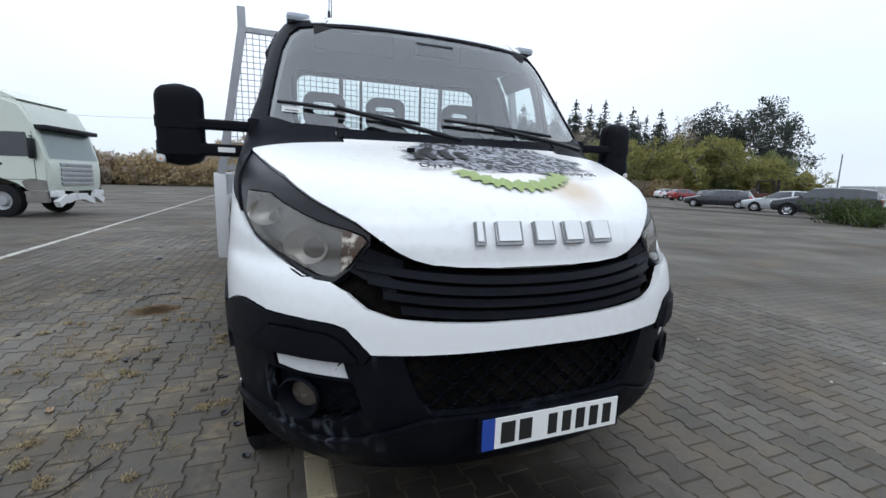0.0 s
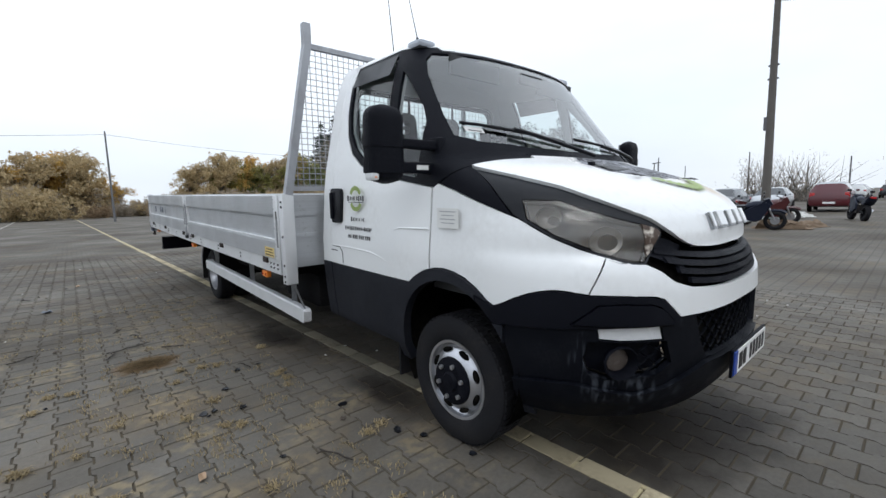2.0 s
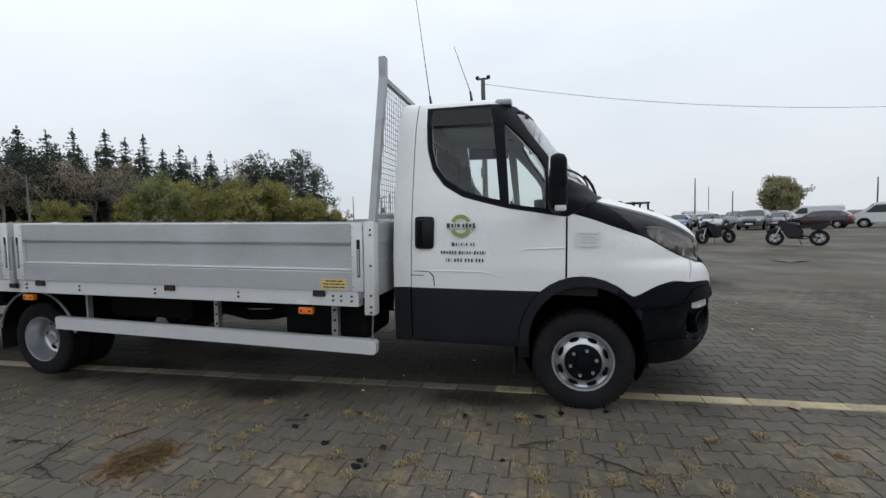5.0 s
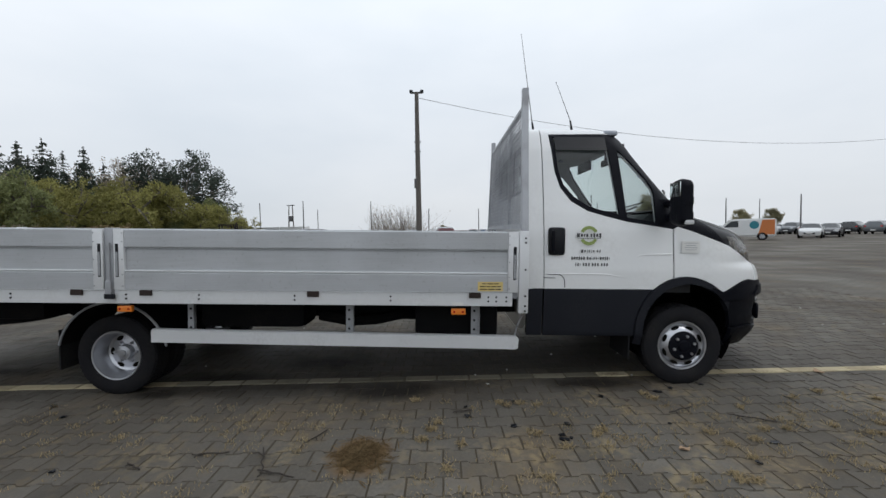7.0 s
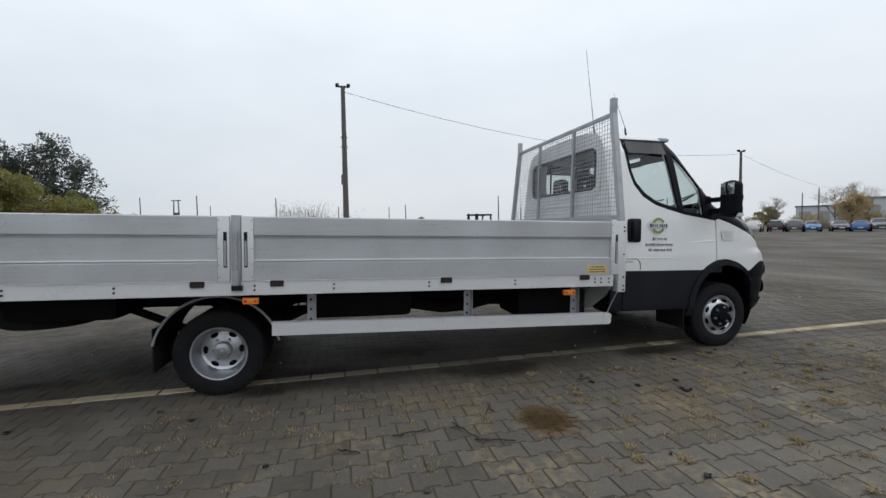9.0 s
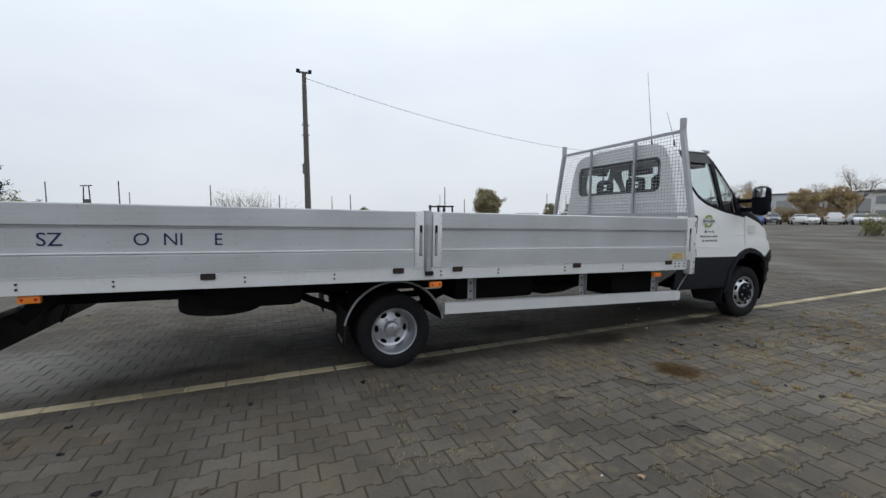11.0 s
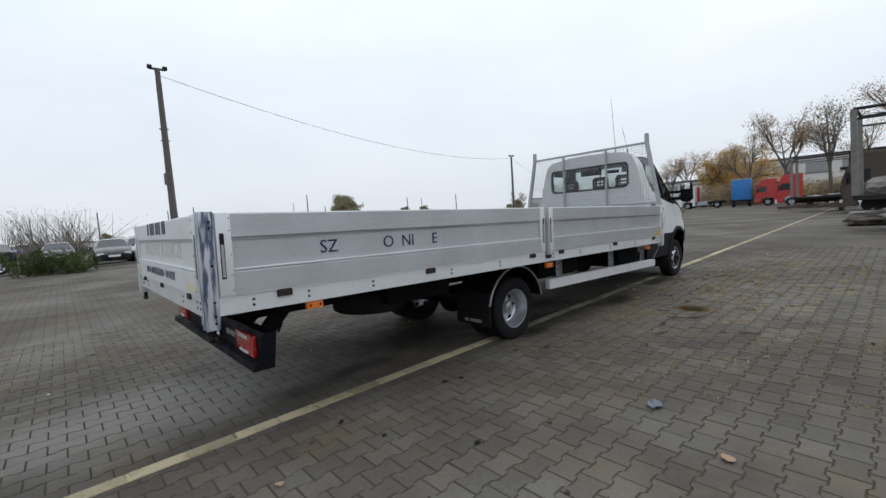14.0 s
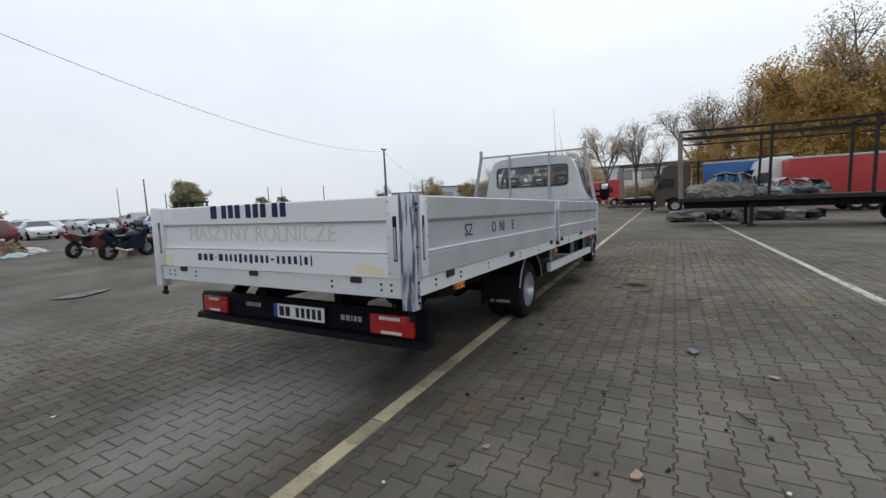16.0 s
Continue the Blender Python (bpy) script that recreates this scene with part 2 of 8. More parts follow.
SCUFFED = scraped_plastic()
FOGGLASS = plain("fog_lamp_glass", (0.085, 0.07, 0.062), 0.16, 0, 0.3, (0.05, 0.045, 0.04), 14)


def hood_paint():
    """White bonnet with a burnt, blistered patch and a yellowed scorch round it."""
    m, n, l, p = nodes_of("scorched_white_paint")
    geo = n.new("ShaderNodeNewGeometry")
    wob = n.new("ShaderNodeTexNoise")
    wob.inputs["Scale"].default_value, wob.inputs["Detail"].default_value = 5.0, 6
    l.new(geo.outputs["Position"], wob.inputs["Vector"])
    sep = n.new("ShaderNodeSeparateXYZ")
    l.new(geo.outputs["Position"], sep.inputs[0])

    def math_node(op, a, b=None, c=None):
        q = n.new("ShaderNodeMath")
        q.operation = op
        for s, v in zip(q.inputs, (a, b, c)):
            if isinstance(v, bpy.types.NodeSocket):
                l.new(v, s)
            elif v is not None:
                s.default_value = v
        return q.outputs[0]

    def blob(cx, cy, rx, ry, soft, wobble):
        dx = math_node("DIVIDE", math_node("SUBTRACT", sep.outputs[0], cx), rx)
        dy = math_node("DIVIDE", math_node("SUBTRACT", sep.outputs[1], cy), ry)
        r = math_node("SQRT", math_node("ADD", math_node("MULTIPLY", dx, dx), math_node("MULTIPLY", dy, dy)))
        r = math_node("ADD", r, math_node("MULTIPLY", math_node("SUBTRACT", wob.outputs[0], 0.5), wobble))
        q = n.new("ShaderNodeMapRange")
        q.inputs[1].default_value, q.inputs[2].default_value = 1 + soft, 1 - soft
        l.new(r, q.inputs[0])
        return q.outputs[0]

    burn = blob(0.17, -0.40, 0.50, 0.24, 0.06, 0.8)
    halo = blob(0.20, -0.40, 0.62, 0.33, 0.45, 0.8)
    brown = blob(0.34, -0.77, 0.11, 0.10, 0.6, 0.7)
    vor = n.new("ShaderNodeTexNoise")
    vor.inputs["Scale"].default_value, vor.inputs["Detail"].default_value, vor.inputs["Distortion"].default_value = 16, 9, 2.2
    l.new(geo.outputs["Position"], vor.inputs["Vector"])
    ash = n.new("ShaderNodeValToRGB")
    ash.color_ramp.elements[0].position, ash.color_ramp.elements[0].color = 0.44, (0.022, 0.022, 0.025, 1)
    ash.color_ramp.elements[1].position, ash.color_ramp.elements[1].color = 0.60, (0.36, 0.37, 0.40, 1)
    l.new(vor.outputs[0], ash.inputs[0])
    dirt = math_node("MULTIPLY", noise_ramp(n, l, 30, 0.5, 0.8, 5), 0.15)
    base = mixed(n, l, dirt, (0.80, 0.81, 0.81), (0.35, 0.32, 0.27))
    base = mixed(n, l, math_node("MULTIPLY", halo, 0.34), base, (0.60, 0.50, 0.38))
    base = mixed(n, l, math_node("MULTIPLY", brown, 0.85), base, (0.52, 0.40, 0.26))
    l.new(mixed(n, l, burn, base, ash.outputs[0]), p.inputs["Base Color"])
    ro = n.new("ShaderNodeMapRange")
    ro.inputs[3].default_value, ro.inputs[4].default_value = 0.27, 0.75
    l.new(burn, ro.inputs[0])
    l.new(ro.outputs[0], p.inputs["Roughness"])
    bump(n, l, p, math_node("MULTIPLY", burn, vor.outputs[0]), 0.8, 0.012)
    return m


HOOD = hood_paint()


# ------------------------------------------------------------------ mesh helpers
def thing(name, label, category, m=None, group="", kind=""):
    ob = new(name)
    ob.empty_display_size = 0.2
    if m is not None:
        ob.matrix_world = m
    return tagged(ob, label, category, group, kind)


def part(name, bm, material, parent=None, label="", smooth=False, m=None):
    me = bpy.data.meshes.new(name)
    bmesh.ops.recalc_face_normals(bm, faces=bm.faces[:])
    bm.to_mesh(me)
    bm.free()
    me.materials.append(material)
    if smooth:
        me.polygons.foreach_set("use_smooth", [True] * len(me.polygons))
        me.set_sharp_from_angle(angle=radians(38))
    ob = new(name, me)
    ob.parent = parent
    if m is not None:
        ob.matrix_local = m
    return tagged(ob, label) if label else ob


def box(bm, x0, x1, y0, y1, z0, z1, bev=0.0):
    r = bmesh.ops.create_cube(bm, size=1, matrix=Matrix.LocRotScale(((x0 + x1) / 2, (y0 + y1) / 2, (z0 + z1) / 2), None, (abs(x1 - x0), abs(y1 - y0), abs(z1 - z0))))
    if bev:
        es = list({e for v in r["verts"] for e in v.link_edges})
        bmesh.ops.bevel(bm, geom=es, offset=bev, segments=2, affect="EDGES", profile=0.6)
    return bm


def rod(bm, a, b, r, r2=None, seg=10):
    a, b = Vector(a), Vector(b)
    d = b - a
    m = Matrix.Translation((a + b) / 2) @ d.to_track_quat("Z", "Y").to_matrix().to_4x4()
    bmesh.ops.create_cone(bm, cap_ends=True, segments=seg, radius1=r, radius2=r if r2 is None else r2, depth=d.length, matrix=m)
    return bm


def bar(bm, a, b, w, h, up=(0, 0, 1)):
    """A rectangular bar from a to b, w across and h along 'up'."""
    a, b = Vector(a), Vector(b)
    d = (b - a).normalized()
    s = d.cross(Vector(up)).normalized()
    u = s.cross(d)
    c = [[bm.verts.new(p + s * w * i / 2 + u * h * j / 2) for i, j in ((-1, -1), (1, -1), (1, 1), (-1, 1))] for p in (a, b)]
    for k in range(4):
        bm.faces.new((c[0][k], c[0][(k + 1) % 4], c[1][(k + 1) % 4], c[1][k]))
    bm.faces.new(c[0][::-1])
    bm.faces.new(c[1])
    return bm


def sweep(bm, pts, r, seg=8):
    """A round tube along points."""
    pts = [Vector(p) for p in pts]
    rings = []
    for i, p in enumerate(pts):
        d = (pts[min(i + 1, len(pts) - 1)] - pts[max(i - 1, 0)]).normalized()
        s = d.cross(Vector((0.13, 0.21, 1) if abs(d.z) < 0.95 else (1, 0, 0.1))).normalized()
        u = s.cross(d)
        rings.append([bm.verts.new(p + (s * math.cos(a) + u * math.sin(a)) * r) for a in [k * 2 * math.pi / seg for k in range(seg)]])
    for a, b in zip(rings, rings[1:]):
        for k in range(seg):
            bm.faces.new((a[k], a[(k + 1) % seg], b[(k + 1) % seg], b[k]))
    bm.faces.new(rings[0][::-1])
    bm.faces.new(rings[-1])
    return bm


def prism(bm, pts, axis, lo, hi):
    """A polygon given in the two other axes, pushed from lo to hi along axis."""
    def p3(a, b, c):
        return {"x": (c, a, b), "y": (a, c, b), "z": (a, b, c)}[axis]
    n = len(pts)
    va = [bm.verts.new(p3(a, b, lo)) for a, b in pts]
    vb = [bm.verts.new(p3(a, b, hi)) for a, b in pts]
    for k in range(n):
        bm.faces.new((va[k], va[(k + 1) % n], vb[(k + 1) % n], vb[k]))
    bm.faces.new(va[::-1])
    bm.faces.new(vb)
    return bm


def lathe(bm, prof, seg=40, closed=False):
    """A profile of (x along the axle, radius) turned round the x axis."""
    rings = [[bm.verts.new((x, r * math.cos(a), r * math.sin(a))) for a in [k * 2 * math.pi / seg for k in range(seg)]] for x, r in prof]
    if closed:
        rings.append(rings[0])
    for a, b in zip(rings, rings[1:]):
        for k in range(seg):
            bm.faces.new((a[k], a[(k + 1) % seg], b[(k + 1) % seg], b[k]))
    return bm


def wordmark(body, size, m, material, parent, name="lettering", depth=0.001, label=""):
    """Readable lettering as a mesh of its own; centred at m, upright in its xy plane."""
    cu = bpy.data.curves.new(name, "FONT")
    cu.body, cu.size, cu.extrude, cu.align_x, cu.align_y, cu.resolution_u = body, size, depth, "CENTER", "CENTER", 3
    tmp = bpy.data.objects.new("tmp", cu)
    scene.collection.objects.link(tmp)
    me = bpy.data.meshes.new_from_object(tmp.evaluated_get(bpy.context.evaluated_depsgraph_get()))
    bpy.data.objects.remove(tmp)
    me.name = name
    me.materials.clear()
    me.materials.append(material)
    ob = new(name, me)
    ob.parent = parent
    ob.matrix_local = m
    return tagged(ob, label) if label else ob


def plain_bars(bm, widths, gap, height, m, depth=0.002):
    """Unreadable or withheld writing: plain bars side by side, centred at m in its xy plane."""
    x = -(sum(widths) + gap * (len(widths) - 1)) / 2
    for w in widths:
        bmesh.ops.create_cube(bm, size=1, matrix=m @ Matrix.LocRotScale((x + w / 2, 0, depth / 2), None, (w, height, depth)))
        x += w + gap
    return bm


def bar_row(widths, gap, heights, m, material, parent, name, depth=0.002):
    """Withheld writing as separate bars, one for each character."""
    x = -(sum(widths) + gap * (len(widths) - 1)) / 2
    for k, w in enumerate(widths):
        h = heights[k % len(heights)] if isinstance(heights, (list, tuple)) else heights
        if w > 0 and h > 0:
            bm = bmesh.new()
            bmesh.ops.create_cube(bm, size=1, matrix=m @ Matrix.LocRotScale((x + w / 2, 0, depth / 2), None, (w, h, depth)))
            part(name, bm, material, parent)
        x += w + gap


BX = Matrix(((0, 0, -1, 0), (-1, 0, 0, 0), (0, 1, 0, 0), (0, 0, 0, 1)))  # text plane facing -x, reading towards -y
BY = Matrix(((-1, 0, 0, 0), (0, 0, 1, 0), (0, 1, 0, 0), (0, 0, 0, 1)))   # text plane facing +y, reading towards -x


# ------------------------------------------------------------------ the flatbed truck (its front faces -y; front axle at y = 0)
RAKE = 1.45
truck = thing("flatbed_truck", "white flatbed truck with scorched bonnet and grey drop-side bed", "truck", pose(0.07, 0, 0, RAKE) @ Matrix.Diagonal((1.07, 1, 1, 1)))

ZP = [.30, .36, .42, .50, .60, .80, .92, 1.00, 1.04, 1.07, 1.15, 1.22, 1.28, 1.34, 1.39, 1.43, 1.47, 1.50, 1.53, 1.60, 1.75, 1.93, 2.10, 2.20, 2.25, 2.29, 2.315, 2.325]
YP = [-.80, -.86, -.90, -.93, -.95, -.95, -.94, -.92, -.90, -.87, -.865, -.84, -.79, -.70, -.58, -.46, -.33, -.22, -.16, -.10, .02, .16, .28, .36, .43, .56, .75, 1.0]
WZ = [.36, .45, .60, .80, 1.0, 1.2, 1.35, 1.5, 1.7, 1.95, 2.1, 2.2, 2.25, 2.29, 2.315, 2.325]
WV = [.93, .97, .985, 1.0, 1.0, .985, .975, .955, .915, .865, .825, .78, .74, .66, .5, .25]
DZ, DV = [.36, 1.25, 1.35, 1.5, 1.6, 2.2, 2.325], [.75, .75, .62, .40, .35, .33, .2]
CAB_REAR = 1.38


def smooth_interp(z, xs, ys):
    """Interpolation with the corners rounded off."""
    k = [-0.016, -0.008, 0, 0.008, 0.016]
    return sum(np.interp(z + d, xs, ys) for d in k) / len(k)


NOSE = 1.07


def nosed(y):
    """The overhang before the front axle is a little longer than the drawn profile."""
    return y * NOSE if y < 0 else y


def cab_point(z, u):
    """u 0..1 round the front from the middle to the corner, 1..2 along the side to the rear (right-hand half, x < 0)."""
    w, d, y = smooth_interp(z, WZ, WV), smooth_interp(z, DZ, DV), smooth_interp(z, ZP, YP)
    if u <= 1:
        a = u * math.pi / 2
        return (-w * math.sin(a) ** (2 / 2.7), y + d * (1 - math.cos(a)), z)
    f = u - 1
    belly = 0.012 * math.sin(math.pi * min(1, f)) * (1 if z < 2.1 else 0)
    return (-w - belly, y + d + (CAB_REAR - y - d) * f, z)


def cab_half():
    bm = bmesh.new()
    zs = list(np.arange(.30, 1.05, .023)) + list(np.arange(1.05, 1.56, .0125)) + list(np.arange(1.56, 2.2, .03)) + list(np.arange(2.2, 2.3, .012)) + [2.3, 2.306, 2.311, 2.316, 2.32, 2.323, 2.325]
    us = [0] + list(np.linspace(0.05, 1, 38)) + list(np.linspace(1.03, 2, 34))
    grid = [[bm.verts.new(cab_point(z, u)) for u in us] for z in zs]
    for a, b in zip(grid, grid[1:]):
        for k in range(len(us) - 1):
            bm.faces.new((a[k], a[k + 1], b[k + 1], b[k]))
    return bm


def key_of(mode, co):
    return {"side": co.y, "diag": -co.x + co.y, "front": -co.x}[mode]


def arc_points(y, z, ry, rz, n=18):
    return [(y + ry * math.cos(math.pi * k / n), z + rz * math.sin(math.pi * k / n)) for k in range(n + 1)]


PANELS = [  # name, projection, outline, extra limits
    ("arch", "side", [(.37, .30)] + arc_points(0, .50, .372, .39) + [(-.37, .30)], lambda c: c.x < -.6),
    ("windshield", "front", [(-.1, 1.575), (.45, 1.585), (.74, 1.605), (.845, 1.64), (.82, 1.80), (.775, 2.03), (.735, 2.13), (.69, 2.17), (-.1, 2.184)], lambda c: c.y < .62),
    ("window", "side", [(1.128, 2.185), (.665, 2.17), (.59, 1.492), (.72, 1.518), (.85, 1.56), (.97, 1.64), (1.06, 1.75), (1.10, 1.88)], lambda c: c.x < -.6),
    ("quarter_window", "side", [(.565, 2.06), (.46, 1.96), (.33, 1.81), (.275, 1.72), (.272, 1.425), (.52, 1.462)], lambda c: c.x < -.6),
    ("window_frame", "side", [(1.165, 2.208), (.50, 2.218), (-.40, 1.60), (-.12, 1.495), (.125, 1.365), (.52, 1.425), (.72, 1.475), (.86, 1.515), (1.0, 1.60), (1.09, 1.72), (1.135, 1.87)], lambda c: c.x < -.55),
    ("header", "front", [(-.1, 2.0), (.95, 2.0), (.95, 2.19), (-.1, 2.199)], lambda c: c.y < .56),
    ("cowl", "front", [(-.1, 1.53), (.9, 1.525), (.98, 1.50), (.98, 2.0), (-.1, 2.0)], lambda c: c.y < .45),
    ("headlight", "diag", [(.54, 1.305), (.34, 1.303), (.23, 1.27), (.09, 1.238), (-.06, 1.208), (-.15, 1.194), (-.215, 1.178), (-.238, 1.16), (-.205, 1.12), (-.165, 1.075), (-.12, 1.044), (-.06, 1.046), (.05, 1.066), (.10, 1.078), (.21, 1.104), (.373, 1.154), (.52, 1.222)], lambda c: c.z > 0),
    ("hood", "diag", [(1.2, 1.60), (.90, 1.492), (.80, 1.455), (.60, 1.416), (.32, 1.358), (.084, 1.289), (-.05, 1.252), (-.169, 1.218), (-.27, 1.172), (-.36, 1.128), (-.42, 1.104), (-.49, 1.087), (-.60, 1.077), (-.80, 1.072), (-1.1, 1.07), (-1.1, 1.60)], lambda c: c.z < 1.535 and c.y < -.02),
    ("headlight_frame", "diag", [(.92, 1.52), (.82, 1.49), (.32, 1.40), (-.05, 1.28), (-.24, 1.20), (-.25, 1.15), (-.20, 1.09), (-.13, 1.03), (-.04, 1.034), (.06, 1.054), (.22, 1.092), (.38, 1.141), (.53, 1.207), (.60, 1.242), (.66, 1.305), (.74, 1.395), (.80, 1.445)], lambda c: c.z > 0),
    ("fender_panel", "side", [(.125, 1.398), (-.02, 1.355), (-.25, 1.268), (-.45, 1.19), (-.62, 1.32), (-.30, 1.46), (-.10, 1.54), (.125, 1.54)], lambda c: c.x < -.5),
    ("grille", "diag", [(-.14, 1.26), (-.22, 1.12), (-.12, 1.03), (-.20, 1.005), (-.29, .957), (-.40, .931), (-.55, .918), (-.72, .91), (-1.1, .905), (-1.1, 1.12), (-.36, 1.16)], lambda c: c.z > .8),
    ("bumper_step", "diag", [(.29, .79), (.21, .835), (.15, .872), (.02, .877), (-.14, .872), (-.20, .855), (-.27, .80), (-.275, .785), (.1, .786)], lambda c: c.y < -.2),
    ("bumper_corner", "diag", [(.98, .90), (.75, .845), (.70, .825), (.66, .84), (.61, .865), (.555, .888), (.50, .906), (.44, .919), (.37, .926), (.29, .922), (.21, .913), (-.02, .908), (-.16, .902), (-.215, .89), (-.27, .85), (-.322, .808), (-.30, .778), (-.20, .778), (.10, .776), (.42, .76), (.70, .745), (.98, .70)], lambda c: c.y < -.2),
    ("running_light", "diag", [(.150, .776), (-.205, .778), (-.228, .716), (.02, .716), (.137, .724)], lambda c: c.y < -.2),
    ("fog_pocket", "diag", [(.19, .712), (-.10, .708), (-.245, .708), (-.285, .61), (-.205, .563), (-.05, .545), (.08, .545), (.18, .57), (.215, .64)], lambda c: c.y < -.2),
    ("lower_opening", "diag", [(-.445, .803), (-.60, .806), (-1.1, .81), (-1.1, .595), (-.62, .595), (-.55, .603), (-.49, .69)], lambda c: c.y < -.2),
    ("bumper_blade", "diag", [(.64, .50), (.40, .52), (.25, .523), (.10, .50), (-.08, .478), (-.24, .498), (-.40, .545), (-.53, .585), (-.62, .588), (-1.1, .588), (-1.1, .335), (-.4, .338), (.0, .335), (.40, .345), (.63, .37)], lambda c: c.y < -.2),
    ("bumper_lower", "diag", [(.64, .82), (.63, .37), (.40, .335), (.0, .315), (-.4, .308), (-1.1, .305), (-1.1, .812), (-.322, .808), (-.18, .775), (.20, .775)], lambda c: c.y < -.2),
    ("arch_flare", "side", [(.445, .36)] + arc_points(.02, .50, .425, .455) + [(-.42, .30), (.0, .30)], lambda c: c.x < -.6),
    ("bumper_top", "diag", [(.02, 1.036), (.10, 1.056), (.205, .905), (.21, .87), (-.3, .74), (-1.1, .74), (-1.1, .93), (-.40, .95), (-.29, .98), (-.12, 1.04)], lambda c: c.y < -.1),
    ("fender", "side", [(.122, 1.5), (.122, .8), (-1.0, .8), (-1.0, 1.5)], lambda c: c.z < 1.42),
    ("sill", "side", [(1.5, .43), (1.5, .843), (1.245, .843), (1.245, .43)], lambda c: c.x < -.5),
    ("door_cladding", "side", [(1.238, .43), (1.238, .843), (.30, .843), (.30, .43)], lambda c: c.x < -.5),
    ("door", "side", [(1.238, .843), (1.238, 2.262), (.46, 2.272), (.129, 1.9), (.129, .80), (.40, .80)], lambda c: c.x < -.55),
    ("roof", "side", [(1.5, 2.26), (1.5, 2.4), (0, 2.4), (0, 2.1), (.46, 2.2)], lambda c: c.z > 2.1),
    ("rear_pillar", "side", [(1.5, .843), (1.5, 2.4), (1.24, 2.4), (1.24, .843)], lambda c: c.x < -.5),
]


def inside_polygon(a, b, pts):
    hit = False
    for (x1, y1), (x2, y2) in zip(pts, pts[1:] + pts[:1]):
        if (y1 > b) != (y2 > b) and a < (x2 - x1) * (b - y1) / (y2 - y1) + x1:
            hit = not hit
    return hit


def cut_cab():
    bm = cab_half()
    for _, mode, pts, _ in PANELS:
        for (a1, z1), (a2, z2) in zip(pts, pts[1:] + pts[:1]):
            da, dz = a2 - a1, z2 - z1
            if mode == "side":
                d, v, o = Vector((1, 0, 0)), Vector((0, da, dz)), Vector((0, a1, z1))
            elif mode == "diag":
                d, v, o = Vector((1, 1, 0)), Vector((-da / 2, da / 2, dz)), Vector((-a1 / 2, a1 / 2, z1))
            else:
                d, v, o = Vector((0, 1, 0)), Vector((-da, 0, dz)), Vector((-a1, 0, z1))
            lo_a, hi_a, lo_z, hi_z = min(a1, a2) - .004, max(a1, a2) + .004, min(z1, z2) - .004, max(z1, z2) + .004
            fs = []
            for f in bm.faces:
                ks = [key_of(mode, w.co) for w in f.verts]
                if max(ks) < lo_a or min(ks) > hi_a:
                    continue
                zz = [w.co.z for w in f.verts]
                if max(zz) < lo_z or min(zz) > hi_z:
                    continue
                fs.append(f)
            if fs:
                es = list({e for f in fs for e in f.edges})
                vs = list({w for f in fs for w in f.verts})
                bmesh.ops.bisect_plane(bm, geom=vs + es + fs, dist=1e-5, plane_co=o, plane_no=d.cross(v).normalized())
    groups = {}
    for f in bm.faces:
        c = f.calc_center_median()
        for name, mode, pts, ok in PANELS:
            if ok(c) and inside_polygon(key_of(mode, c), c.z, pts):
                break
        else:
            name = "body_rest"
        groups.setdefault(name, []).append([(v.co.x, nosed(v.co.y), v.co.z) for v in f.verts])
    bm.free()
    return groups


def panel_mesh(polys, both=False, push=0.0, gap=0.003, lip=0.02, mirror=False):
    """A panel with a shut line round it and a folded lip at its border."""
    bm = bmesh.new()
    seen = {}

    def vert(co):
        k = tuple(round(c, 5) for c in co)
        if k not in seen:
            seen[k] = bm.verts.new(co)
        return seen[k]
    for poly in polys:
        for sx in ((1, -1) if both else ((-1,) if mirror else (1,))):
            vs = []
            for co in (poly if sx == 1 else poly[::-1]):
                v = vert((co[0] * sx, co[1], co[2]))
                if v not in vs:
                    vs.append(v)
            if len(vs) > 2 and not bm.faces.get(vs):
                try:
                    bm.faces.new(vs)
                except ValueError:
                    pass
    bmesh.ops.remove_doubles(bm, verts=bm.verts[:], dist=0.0004)
    bmesh.ops.recalc_face_normals(bm, faces=bm.faces[:])
    bm.normal_update()
    mid = Vector((0, .6, 1.1))
    if sum((f.calc_center_median() - mid).dot(f.normal) * f.calc_area() for f in bm.faces) < 0:
        bmesh.ops.reverse_faces(bm, faces=bm.faces[:])
    bm.normal_update()
    norms = {v: v.normal.copy() for v in bm.verts}
    edge_vs = {}
    for e in bm.edges:
        if len(e.link_faces) == 1:
            f = e.link_faces[0]
            t = (e.verts[1].co - e.verts[0].co).normalized()
            inw = f.normal.cross(t)
            if inw.dot(f.calc_center_median() - e.verts[0].co) < 0:
                inw = -inw
            for v in e.verts:
                edge_vs.setdefault(v, Vector())
                edge_vs[v] += inw
    for v in bm.verts:
        v.co += norms[v] * push
    for v, d in edge_vs.items():
        if d.length > 1e-6:
            v.co += d.normalized() * gap
    if lip:
        es = [e for e in bm.edges if len(e.link_faces) == 1]
        r = bmesh.ops.extrude_edge_only(bm, edges=es)
        for v in r["geom"]:
            if isinstance(v, bmesh.types.BMVert):
                src = [e.other_vert(v) for e in v.link_edges if e.other_vert(v) in norms]
                if src:
                    v.co -= norms[src[0]] * lip
    return bm


def smooth_part(name, bm, mat, parent, label=""):
    me = bpy.data.meshes.new(name)
    bm.to_mesh(me)
    bm.free()
    me.materials.append(mat)
    me.polygons.foreach_set("use_smooth", [True] * len(me.polygons))
    me.set_sharp_from_angle(angle=radians(30))
    ob = new(name, me)
    ob.parent = parent
    return tagged(ob, label) if label else ob


